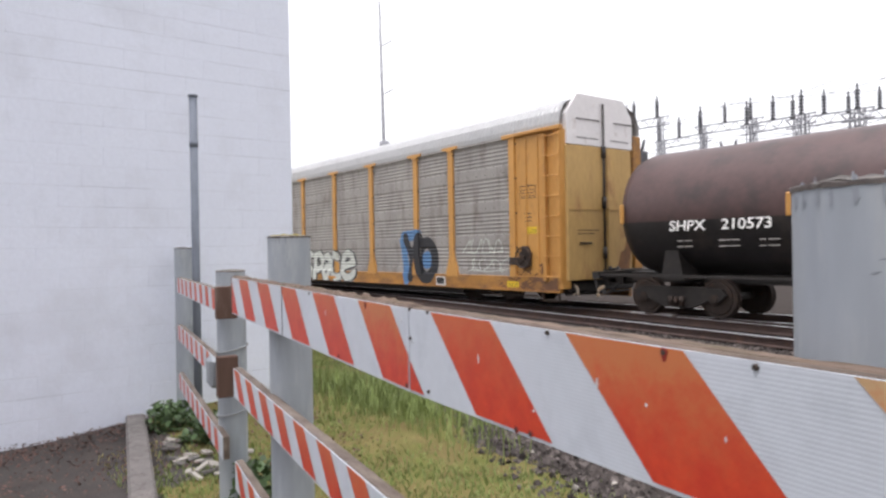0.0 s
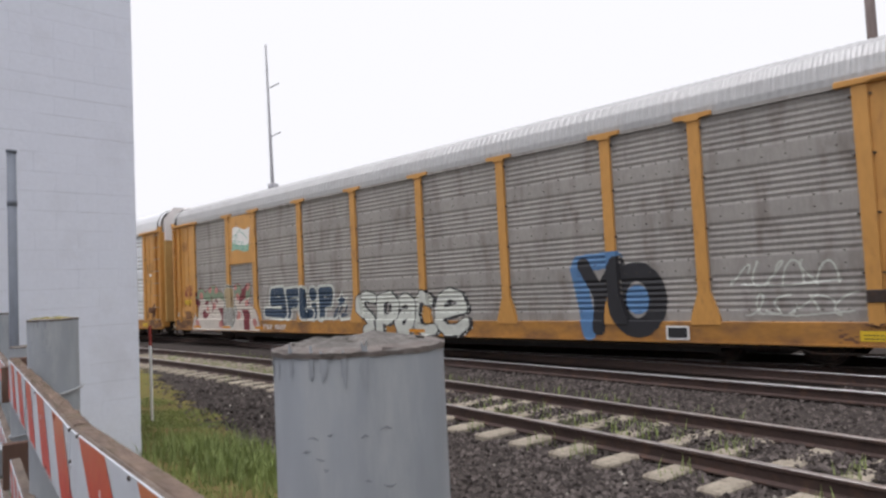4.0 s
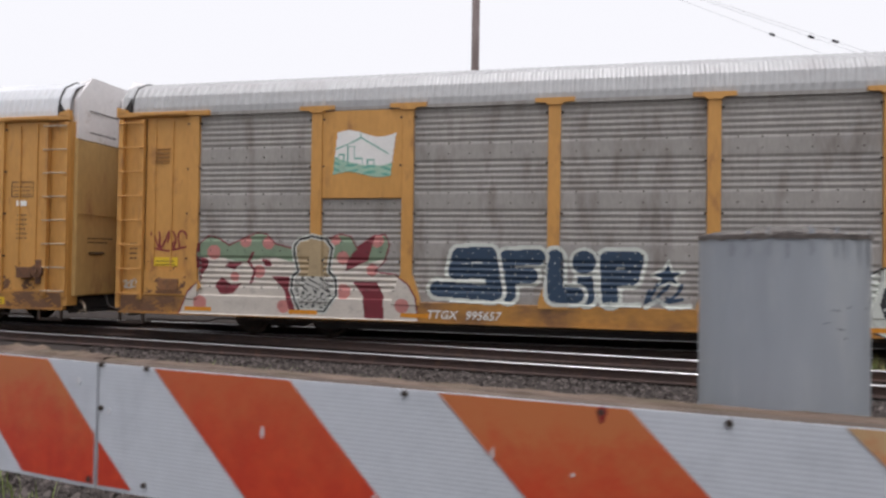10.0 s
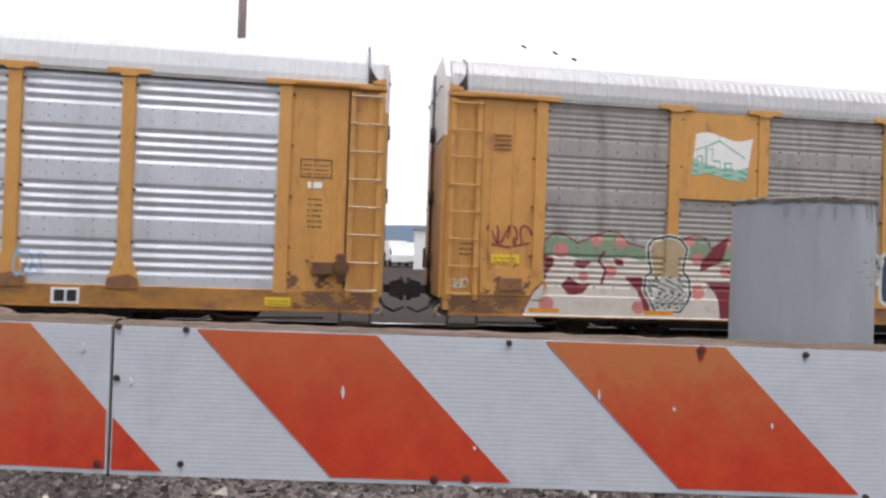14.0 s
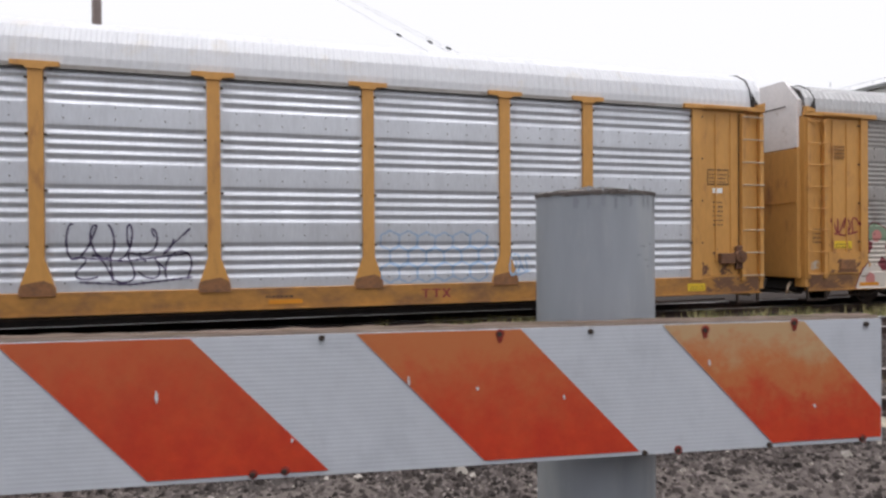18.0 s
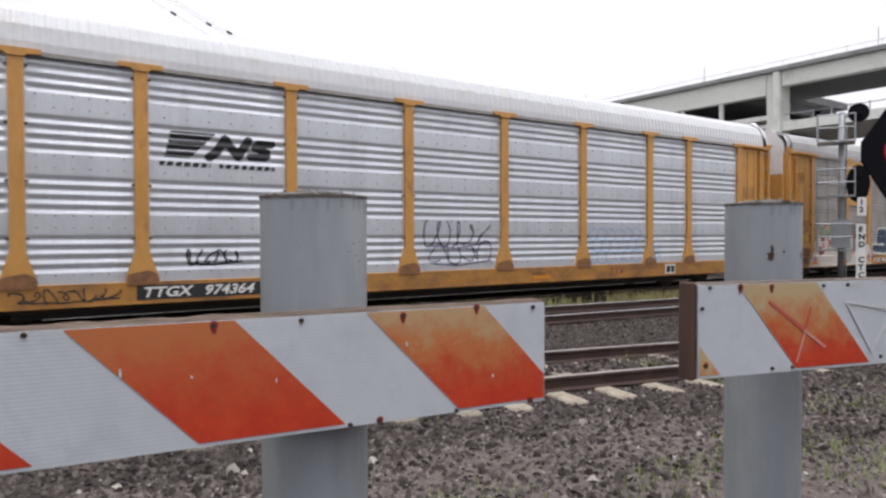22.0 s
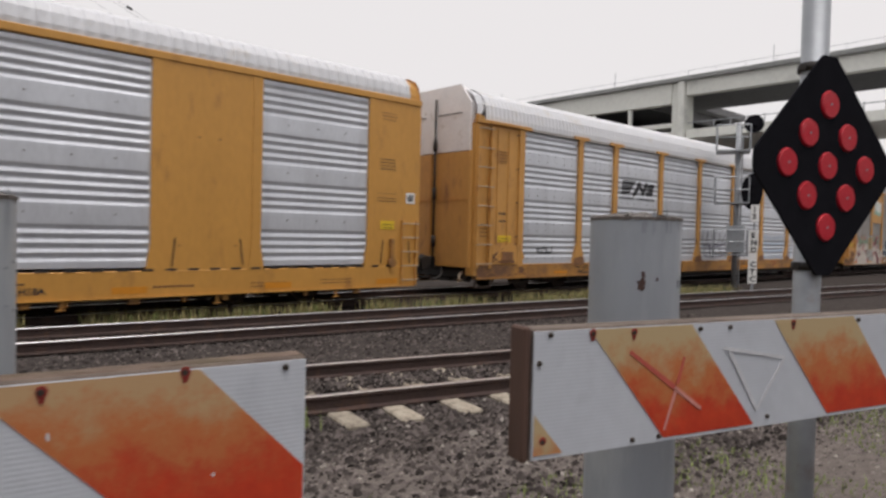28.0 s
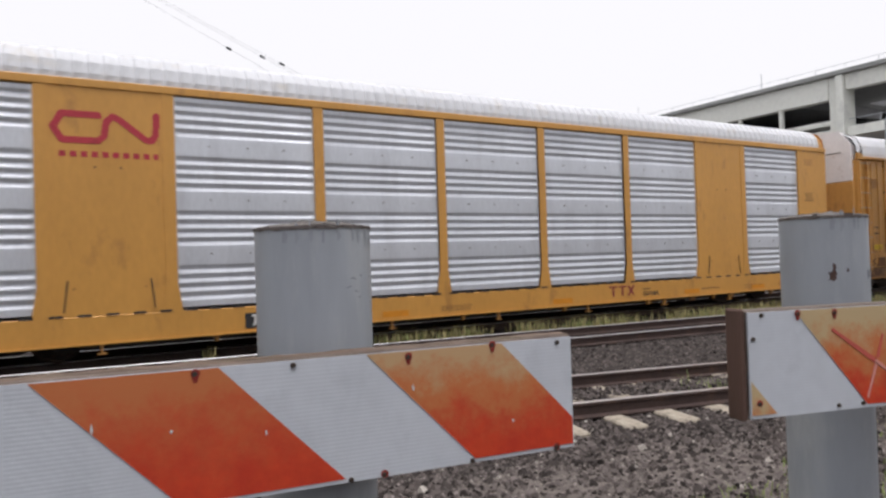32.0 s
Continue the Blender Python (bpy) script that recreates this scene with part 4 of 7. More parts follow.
bm = bmesh.new()
box(bm, -0.12, 0.12, -1.3, 1.3, -0.2, 0.0, 0.02)
TIE = None
for k in range(78):
    x = -22 + k * 0.62
    yc = near_rail(x) + 0.75
    ang = math.degrees(math.atan(-0.185 - 0.0084 * x))
    m = pose(x, yc, RAIL_Z - 0.155 + random.uniform(-0.012, 0.012), 0, random.uniform(-1, 1), ang + random.uniform(-1.5, 1.5))
    if TIE is None:
        TIE = part("tie", bm, M_TIE, RAILS, m=m)
    else:
        again(TIE, RAILS, m)


def stones(name, count, area, size, material, label, lift=0.0):
    """Loose angular stones, joined."""
    verts, faces = [], []
    base = [(1, 0, -0.3), (0.2, 0.9, -0.25), (-0.9, 0.4, -0.3), (-0.6, -0.8, -0.2), (0.5, -0.8, -0.3), (0.4, 0.2, 0.7), (-0.35, -0.1, 0.6)]
    tris = [(0, 1, 5), (1, 2, 6), (1, 6, 5), (2, 3, 6), (3, 4, 6), (4, 5, 6), (4, 0, 5), (0, 4, 3), (0, 3, 2), (0, 2, 1)]
    made = 0
    while made < count:
        x, y = area()
        if x is None:
            continue
        s = random.uniform(*size) * random.choice((0.7, 1, 1, 1.4))
        turn = Euler((random.uniform(-0.6, 0.6), random.uniform(-0.6, 0.6), random.uniform(0, 6.3))).to_matrix()
        z = ground_z(x, y) + s * 0.25 + lift
        k = len(verts)
        for b in base:
            v = turn @ Vector((b[0] * s * random.uniform(0.8, 1.2), b[1] * s * random.uniform(0.6, 1.1), b[2] * s))
            verts.append((x + v.x, y + v.y, z + v.z))
        faces.extend((a + k, b + k, c + k) for a, b, c in tris)
        made += 1
    me = bpy.data.meshes.new(name)
    me.from_pydata(verts, [], faces)
    me.materials.append(material)
    return tagged(new(name, me), label, "gravel", kind="stuff")


def on_tie(x, y):
    """Whether a tie of the near track lies there."""
    k = round((x + 22) / 0.62) * 0.62 - 22
    return abs(x - k - 0.2 * (y - near_rail(x) - 0.75)) < 0.125 and -0.6 < y - near_rail(x) < 0.45 and noise.noise((x * 3, y * 3, 1)) < 0.35


M_PALECHIP = mat("pale_chip", (0.36, 0.33, 0.29), 0.9, 0, 0.2, 40, 0.2, island=0.3)


def crib_gravel():
    """Between the rails, where the ballast buries the middles of the ties."""
    x = random.uniform(-12, 13)
    y = near_rail(x) + random.triangular(0.6, 1.44, 1.15)
    return x, y


def dirt_gravel():
    """Fine trodden gravel between the fence and the ballast."""
    x = random.uniform(-1.5, 9)
    y = random.uniform(0.2, near_rail(x) - 1.2)
    edge = 3.3 - 0.28 * (x + 4) if x < 3 else 0.2
    return (x, y) if y > edge else (None, None)


def near_gravel():
    x = random.uniform(-7, 11) if random.random() < 0.85 else random.uniform(-15, -7)
    y = random.uniform(1.3, near_rail(x) + 0.2)
    edge = 3.3 - 0.28 * (x + 4) if x < 3 else 1.4
    sparse = x > 0 and y < near_rail(x) - 1.5 + random.gauss(0, 0.5) and random.random() < 0.6
    return (x, y) if y > edge + random.uniform(-0.4, 0.2) and not on_tie(x, y) and not sparse else (None, None)


def between_gravel():
    x = random.uniform(-9, 16)
    y = random.uniform(near_rail(x), 11.5)
    return (None, None) if on_tie(x, y) else (x, y)


stones("ballast_stones", 30000, near_gravel, (0.012, 0.036), M_STONE, "loose angular grey ballast stones beside the track")
stones("ballast_stones", 26000, between_gravel, (0.014, 0.036), M_STONE, "loose angular grey ballast stones between the tracks")
stones("ballast_stones", 9000, crib_gravel, (0.014, 0.034), M_STONE, "grey ballast heaped between the rails", 0.045)
stones("pebbles", 16000, dirt_gravel, (0.006, 0.018), M_PEBBLE, "fine brownish gravel between fence and ballast")
stones("pale_chips", 420, dirt_gravel, (0.006, 0.018), M_PALECHIP, "pale chips strewn on the trodden gravel", 0.006)
stones("pale_rocks", 26, dirt_gravel, (0.03, 0.055), M_PALECHIP, "fist-sized pale rocks on the trodden gravel", 0.004)
stones("pale_chips", 130, near_gravel, (0.012, 0.03), M_PALECHIP, "pale chips strewn on the ballast", 0.015)


def grass(name, count, area, tall, material, label, thick=0.006):
    verts, faces = [], []
    made = 0
    while made < count:
        x, y = area()
        if x is None:
            continue
        h, a, lean = random.uniform(*tall), random.uniform(0, 6.3), random.uniform(0.05, 0.5)
        z = ground_z(x, y) - 0.01
        k = len(verts)
        cx, sx = math.cos(a), math.sin(a)
        for f, w in ((0, 1), (0.5, 0.8), (1, 0.12)):
            bend = lean * h * f * f
            for side in (-1, 1):
                verts.append((x + cx * bend - sx * side * w * thick, y + sx * bend + cx * side * w * thick, z + h * f * (1 - 0.15 * f)))
        faces.extend(((k, k + 1, k + 3, k + 2), (k + 2, k + 3, k + 5, k + 4)))
        made += 1
    me = bpy.data.meshes.new(name)
    me.from_pydata(verts, [], faces)
    me.materials.append(material)
    return tagged(new(name, me), label, "grass", kind="stuff")


def verge():
    x = random.uniform(-12, 2.6)
    y = random.uniform(0.25, 5.0)
    if (x < -5.3 and y < 2.5) or x > 2.2 + 0.7 * noise.noise((y * 1.3, 2, 5)) + random.gauss(0, 0.12):
        return None, None
    edge = 3.3 - 0.28 * (x + 4)
    return (x, y) if y < edge + random.uniform(-0.3, 0.3) else (None, None)


def green_verge():
    x, y = verge()
    return (x, y) if x is not None and noise.noise((x * 1.1, y * 1.1, 7)) + random.gauss(0, 0.2) > -0.08 else (None, None)


def dry_verge():
    x, y = verge()
    return (x, y) if x is not None and noise.noise((x * 1.1, y * 1.1, 7)) + random.gauss(0, 0.2) < -0.05 else (None, None)


def right_verge():
    x, y = random.uniform(2.2, 9), random.uniform(0.2, 2.6)
    return (x, y) if noise.noise((x, y, 9)) > 0.0 else (None, None)


def tie_weeds():
    x = random.uniform(-15, 14)
    k = round((x + 22) / 0.62) * 0.62 - 22
    if noise.noise((k * 1.7, 0, 5)) < 0.02:
        return None, None
    return k + random.gauss(0, 0.1), near_rail(k) + random.choice((-0.3, 0.35, 0.6, 1.0)) + random.gauss(0, 0.12)


def behind_rail():
    x = random.uniform(3, 24)
    return (x, 11.75 - 0.1 * x + random.gauss(0, 0.25) + 0.6) if noise.noise((x * 0.7, 0, 2)) > -0.2 else (None, None)


def left_weeds():
    x = random.uniform(-20, -2)
    return x, near_rail(x) + random.choice((0.7, 0.9, 2.2)) + random.gauss(0, 0.2)


grass("grass", 24000, green_verge, (0.015, 0.065), M_GRASS, "green grass on the verge behind the fence")
grass("dry_grass", 7000, dry_verge, (0.012, 0.05), M_STRAW, "dry straw-coloured grass on the verge")


def corner_tuft():
    x, y = random.gauss(-5.2, 0.9), random.gauss(3.1, 0.35)
    return (x, y) if y < 3.3 - 0.28 * (x + 4) + 0.3 and x > -9 else (None, None)


grass("grass", 2500, corner_tuft, (0.1, 0.28), M_GRASS, "taller green grass at the wall's corner")
grass("grass", 2500, right_verge, (0.03, 0.09), M_GRASS, "short grass on the gravelly verge")
grass("weeds", 1500, tie_weeds, (0.08, 0.26), M_GRASS, "weeds between the ties")
grass("weeds", 2500, behind_rail, (0.15, 0.45), M_STRAW, "tall weeds beside the far rail", 0.01)
grass("weeds", 1500, behind_rail, (0.1, 0.35), M_GRASS, "green weeds beside the far rail", 0.01)
grass("weeds", 1200, left_weeds, (0.08, 0.25), M_GRASS, "weeds along the near track", 0.008)

# ---- the striped fence ----
M_CHALK = mat("pale_chalk", (0.62, 0.63, 0.65), 0.8, 0, 0.15, 60, 0)
M_RUSTSPOT = mat("dark_rust_spot", (0.075, 0.042, 0.035), 0.9, 0, 0.4, 90, 0.4)
P_PINKMARK = mat("pink_marker", (0.62, 0.27, 0.23), 0.6, 0, 0.2, 60, 0)
M_SCUFF = mat("grey_scuff", (0.20, 0.215, 0.23), 0.7, 0, 0.2, 60, 0)
P_SCRAWL = mat("faded_red_marker", (0.52, 0.10, 0.075), 0.6, 0, 0.2, 60, 0)
TILT = -7.6
FENCE = pose(0, 0, 0, 0, 0, TILT)     # its own x runs along the boards, its y 0 is their face


def at_fence(x, y, z, rz=0.0):
    return FENCE @ pose(x, y, z, 0, 0, rz)


def stripe(bm, a, b, lean, h, x0, x1, y):
    """A slanted stripe from a to b along the top, leaning right downwards by lean, cut to x0..x1."""
    poly = [(a, 0), (b, 0), (b + lean, -h), (a + lean, -h)]

    def clip(p, keep, at):
        out = []
        for (u, v), (u2, v2) in zip(p, p[1:] + p[:1]):
            if keep(u):
                out.append((u, v))
            if keep(u) != keep(u2):
                k = (at - u) / (u2 - u)
                out.append((at, v + (v2 - v) * k))
        return out
    poly = clip(poly, lambda u: u >= x0, x0)
    if poly:
        poly = clip(poly, lambda u: u <= x1, x1)
    if len(poly) < 3:
        return
    bm.faces.new([bm.verts.new((u, y, v)) for u, v in poly])


def board(parent, x0, x1, top, height, stripes, seams=(), bolts=(), lean=0.173, name="board"):
    """A timber rail faced with white sheeting and slanted stripes. stripes: (from, to, material)."""
    bm = bmesh.new()
    box(bm, x0, x1, 0.004, 0.042, -height, 0.0, 0.003)
    b = part(name, bm, M_TIMBER, parent, m=pose(0, 0, top))
    bm = bmesh.new()
    box(bm, x0 + 0.001, x1 - 0.001, 0.0, 0.0035, -height + 0.002, -0.0035)
    part("sheeting", bm, M_SHEET, b, "white reflective sheeting")
    for a, c, material in stripes:
        bm = bmesh.new()
        stripe(bm, a, c, lean, height - 0.012, x0 + 0.003, x1 - 0.003, -0.0012)
        if len(bm.faces):
            for v in bm.verts:
                v.co.z -= 0.004
            part("stripe", bm, material, b)
        else:
            bm.free()
    for s in seams:
        bm = bmesh.new()
        box(bm, s - 0.0015, s + 0.0015, -0.002, 0.001, -height + 0.004, -0.002)
        part("seam", bm, M_INK, b)
    for x, dz, rusty in bolts:
        bm = bmesh.new()
        tube(bm, (x, -0.0035, -dz), (x, 0.002, -dz), 0.0036, 7, 0.0046)
        part("bolt", bm, M_BOLT, b)
        if rusty:
            bm = bmesh.new()
            tube(bm, (x + 0.001, -0.0024, -dz + 0.001), (x + 0.001, -0.0012, -dz + 0.001), 0.0062, 8)
            if dz < 0.1:
                prism(bm, [(x - 0.005, -dz), (x + 0.006, -dz), (x + 0.003, -dz - 0.011), (x - 0.001, -dz - 0.012)], -0.0022, -0.0014)
            part("rust_stain", bm, M_RUSTBOLT, b)
    return b


def blotch(p, r, deg, z, w, h, seed, material, name="rust_blotch"):
    """An uneven stain that lies on a round post."""
    rnd, bm = random.Random(seed), bmesh.new()
    mid = bm.verts.new(((r + 0.001) * math.cos(radians(deg)), (r + 0.001) * math.sin(radians(deg)), z))
    ring = []
    for k in range(16):
        q = 6.2832 * k / 16
        f = rnd.uniform(0.55, 1.15)
        a = radians(deg) + w * f * math.cos(q) / r
        ring.append(bm.verts.new(((r + 0.0008) * math.cos(a), (r + 0.0008) * math.sin(a), z + h * f * math.sin(q))))
    for k in range(16):
        bm.faces.new((mid, ring[k], ring[(k + 1) % 16]))
    part(name, bm, material, p)


def post(x, y, top, r=0.09, fill=M_CEMENT, label="grey painted steel pipe post filled with crumbled concrete"):
    p = thing("bollard_post", at_fence(x, y, 0), label, "post", "posts of the fence")
    bm = bmesh.new()
    tube(bm, (0, 0, -0.3), (0, 0, top), r, 40, caps=False)
    tube(bm, (0, 0, top - 0.06), (0, 0, top), r - 0.008, 40, caps=False)
    part("pipe", bm, M_POST, p)
    bm = bmesh.new()
    low = [bm.verts.new(((r + 0.0012) * math.cos(6.2832 * j / 60), (r + 0.0012) * math.sin(6.2832 * j / 60), top - 0.0025 - 0.004 * max(0, noise.noise((j * 0.9, x, y)) + 0.35))) for j in range(60)]
    high = [bm.verts.new(((r + 0.0018) * math.cos(6.2832 * j / 60), (r + 0.0018) * math.sin(6.2832 * j / 60), top + 0.002 + 0.003 * noise.noise((j * 0.9, y, x)))) for j in range(60)]
    inner = [bm.verts.new(((r - 0.02) * math.cos(6.2832 * j / 60), (r - 0.02) * math.sin(6.2832 * j / 60), top + 0.006)) for j in range(60)]
    for j in range(60):
        q = (j + 1) % 60
        bm.faces.new((low[j], low[q], high[q], high[j]))
        bm.faces.new((high[j], high[q], inner[q], inner[j]))
    part("rusty_rim", bm, M_RIM, p, "crumbled dark rim")
    bm = bmesh.new()
    rings, n = [], 24
    for k, f in enumerate((0.97, 0.75, 0.5, 0.25)):
        rings.append([bm.verts.new((r * f * math.cos(6.2832 * j / n), r * f * math.sin(6.2832 * j / n), top + 0.001 + 0.012 * (1 - f) + 0.011 * noise.noise((x + math.cos(6.2832 * j / n) * f * 5, math.sin(6.2832 * j / n) * f * 5, y)))) for j in range(n)])
    for a, b in zip(rings, rings[1:]):
        for j in range(n):
            bm.faces.new((a[j], a[(j + 1) % n], b[(j + 1) % n], b[j]))
    bm.faces.new(rings[-1])
    part("concrete_fill", bm, fill, p)
    rnd = random.Random(int(x * 100) + 5)
    for k in range(9):
        bm = bmesh.new()
        a, z, w = radians(rnd.uniform(-74, -52) if k < 5 else rnd.uniform(-34, -18)), top - rnd.uniform(0.07, 0.13), rnd.uniform(0.04, 0.14)
        c = [Vector(((r - 0.0002) * math.cos(a + w * q), (r - 0.0002) * math.sin(a + w * q), z + 0.0015 * math.sin(q * 5 + k))) for q in (0, 0.5, 1)]
        tube(bm, c[0], c[1], 0.0005, 5, 0.001)
        tube(bm, c[1], c[2], 0.001, 5, 0.0004)
        part("scuff", bm, M_SCUFF, p)
    for k in range(9):
        blotch(p, r, -130 + 13 * k + rnd.uniform(-4, 4), top - rnd.uniform(0.006, 0.016), rnd.uniform(0.003, 0.006), rnd.uniform(0.01, 0.03), k, M_POSTTOP, "weather_stain")
    return p


def wire_ring(p, r, z):
    bm = bmesh.new()
    n = 20
    for k in range(n):
        a, b = 6.2832 * k / n, 6.2832 * (k + 1) / n
        tube(bm, (r * math.cos(a), r * math.sin(a), z + 0.02 * math.sin(a)), (r * math.cos(b), r * math.sin(b), z + 0.02 * math.sin(b)), 0.006, 5)
    part("wire_tie", bm, M_WIRE, p)


post(0.834, 0.141, 1.69, 0.0935)
p2 = post(2.0, 0.118, 1.70, label="grey painted pipe post with a rust blotch on its side")


blotch(p2, 0.09, -131, 1.573, 0.010, 0.014, 3, M_RUSTSPOT)
blotch(p2, 0.09, -129, 1.590, 0.004, 0.011, 4, M_RUSTSPOT)
blotch(p2, 0.09, -112, 1.582, 0.003, 0.004, 5, M_RUSTSPOT)
blotch(p2, 0.09, -72, 1.573, 0.010, 0.012, 6, M_SCUFF)
blotch(p2, 0.09, -60, 1.58, 0.006, 0.016, 7, M_SCUFF)
p0 = post(-1.62, 0.19, 1.69, fill=M_CEMENTY, label="grey painted pipe post with a lichen-covered concrete top")
wire_ring(p0, 0.098, 1.4)
p3 = post(-3.2, 0.28, 1.51, label="grey painted pipe post with wire wound round it")
wire_ring(p3, 0.098, 1.02)
wire_ring(p3, 0.098, 0.62)
p4 = post(-6.05, 0.43, 1.68, label="grey painted pipe post beside the white wall")
wire_ring(p4, 0.098, 0.9)

def crust(b, x0, x1, seed, tall):
    """Rotten, mossy grain that stands up unevenly along a rail's top edge."""
    bm, prev = bmesh.new(), None
    n = int((x1 - x0) / 0.012)
    for k in range(n + 1):
        x = x0 + (x1 - x0) * k / n
        ring = []
        for j in range(6):
            y = 0.003 + 0.042 * j / 5
            h = tall * max(0.0, 0.35 + 0.9 * noise.noise((x * 21, j * 0.7, seed)) + 0.5 * noise.noise((x * 67, j * 1.9, seed)))
            ring.append(bm.verts.new((x, y, -0.006 if j in (0, 5) else 0.0005 + h)))
        if prev:
            for j in range(5):
                bm.faces.new((prev[j], ring[j], ring[j + 1], prev[j + 1]))
        prev = ring
    part("rotten_edge", bm, M_ROT, b, "crumbly mossy top edge")


M_ROT = mat("rotten_mossy_wood", (0.15, 0.105, 0.08), 0.95, 0, 0.45, 45, 0.8, (0.075, 0.06, 0.03), 0.5, 11, stretch=(0.4, 1, 1))
PERIOD = 0.4345
fence_a = thing("striped_barricade", FENCE, "timber barricade with red and white slanted reflective stripes", "barricade", "barricades")
top_stripes = [(0.009 + k * PERIOD, 0.234 + k * PERIOD, {2: M_TAN, 1: M_ORANGE}.get(k, M_RED)) for k in range(-1, 4)]
rail_a = board(fence_a, -0.094, 1.236, 1.5, 0.19, top_stripes,
      bolts=((-0.088, 0.004, False), (-0.088, 0.068, False), (-0.004, 0.005, False), (0.399, 0.008, False), (0.638, 0.01, True), (0.77, 0.01, False), (0.943, 0.013, True), (1.086, 0.006, True), (1.208, 0.011, False),
             (-0.005, 0.172, False), (0.31, 0.182, True), (0.35, 0.180, True), (0.85, 0.185, False), (1.046, 0.185, False), (1.2, 0.184, True), (0.9, 0.184, True)))
# the older half bends back a little behind the seam
fence_l = thing("striped_barricade", at_fence(-0.0965, 0.0, 0, -2.7), "older half of a striped barricade, red stripes with rust spots", "barricade", "barricades")
left_stripes = [(0.105 + k * PERIOD, 0.330 + k * PERIOD, M_ORANGE if k == -1 else M_RED) for k in range(-7, 0)]
rail_l = board(fence_l, -2.27, 0.0, 1.5, 0.19, left_stripes, seams=(-1.18,), bolts=((-0.012, 0.176, True), (-0.27, 0.012, True), (-0.8, 0.01, False), (-1.16, 0.01, False), (-1.6, 0.01, True), (-1.9, 0.17, False), (-0.5, 0.175, True)))
crust(rail_a, -0.094, 1.236, 3, 0.0025)
crust(rail_l, -2.27, 0.0, 8, 0.011)
low_stripes = [(-2.25 + k * 0.3, -2.25 + k * 0.3 + 0.15, M_RED) for k in range(-1, 8)]
board(fence_l, -2.27, 0.3, 1.03, 0.15, low_stripes, lean=0.14)
board(fence_l, -2.27, 0.3, 0.55, 0.15, low_stripes, lean=0.14)
bm = bmesh.new()
box(bm, -2.32, -2.272, 0.004, 0.09, 1.33, 1.502, 0.004)
part("end_block", bm, M_BROWNEND, fence_l)



def chip(fence, x, z, w, h):
    """A small spot where the film has flaked off."""
    bm = bmesh.new()
    prism(bm, [(x - w, z), (x - 0.2 * w, z + h), (x + 0.6 * w, z + 0.5 * h), (x + w, z - 0.3 * h), (x, z - h)], -0.0026, -0.0014)
    part("flaked_spot", bm, M_CHALK, fence)


for x, z, w, h in ((-0.071, 1.428, 0.003, 0.005), (0.194, 1.424, 0.0025, 0.009), (0.513, 1.431, 0.002, 0.008), (0.607, 1.417, 0.002, 0.003), (0.95, 1.44, 0.002, 0.005), (0.73, 1.40, 0.0015, 0.004), (1.12, 1.37, 0.002, 0.003), (0.36, 1.36, 0.002, 0.003)):
    chip(fence_a, x, z, w, h)
for x, z, w, h in ((-0.036, 1.468, 0.004, 0.006), (-0.3, 1.43, 0.003, 0.006), (-0.62, 1.44, 0.002, 0.007), (-0.9, 1.41, 0.003, 0.004), (-1.3, 1.45, 0.003, 0.005)):
    chip(fence_l, x, z, w, h)

fence_b = thing("striped_barricade", at_fence(1.553, -0.077, 0, -8.0), "timber barricade with faded orange and white stripes and a brown end", "barricade", "barricades")
bstripes = [(-0.31, -0.10, M_BLEACHED), (0.10, 0.31, M_FADED), (0.51, 0.735, M_FADED), (0.94, 1.15, M_ORANGE), (1.36, 1.57, M_FADED), (1.78, 2.0, M_FADED)]
board(fence_b, 0.0, 2.6, 1.525, 0.193, bstripes, lean=0.155, bolts=((0.029, 0.009, False), (0.105, 0.01, True), (0.186, 0.012, True), (0.33, 0.012, False), (0.4, 0.012, False), (0.56, 0.012, True), (0.01, 0.05, False), (0.018, 0.165, True), (0.19, 0.182, False), (0.245, 0.182, False), (0.5, 0.175, False), (0.75, 0.012, False), (0.95, 0.012, True)))
bm = bmesh.new()
box(bm, -0.014, -0.001, 0.004, 0.043, 1.33, 1.528, 0.003)
part("end_block", bm, M_BROWNEND, fence_b, "brown weathered timber end")
# marker and chalk scrawls on its face


def ribbon(bm, a, b, w0, w1):
    d = Vector((b[0] - a[0], b[1] - a[1])).normalized()
    prism(bm, [(a[0] - d.y * w0, a[1] + d.x * w0), (b[0] - d.y * w1, b[1] + d.x * w1), (b[0] + d.y * w1, b[1] - d.x * w1), (a[0] + d.y * w0, a[1] - d.x * w0)], -0.0024, -0.0015)


for a, b, w0, w1, material in (((0.18, 1.483), (0.275, 1.42), 0.0028, 0.0045, P_SCRAWL), ((0.2755, 1.4195), (0.335, 1.38), 0.0035, 0.003, P_PINKMARK), ((0.295, 1.468), (0.281, 1.425), 0.002, 0.0032, P_SCRAWL), ((0.279, 1.4175), (0.255, 1.352), 0.0028, 0.0022, P_PINKMARK)):
    bm = bmesh.new()
    ribbon(bm, a, b, w0, w1)
    part("red_scrawl", bm, material, fence_b, "red marker stroke")
tri = ((0.385, 1.478), (0.539, 1.453), (0.471, 1.365), (0.400, 1.4715))
for (a, b), w0, w1 in zip(zip(tri, tri[1:]), (0.003, 0.0035, 0.003), (0.003, 0.002, 0.0035)):
    bm = bmesh.new()
    ribbon(bm, a, b, w0, w1)
    part("white_scrawl", bm, M_CHALK, fence_b, "white chalk stroke")

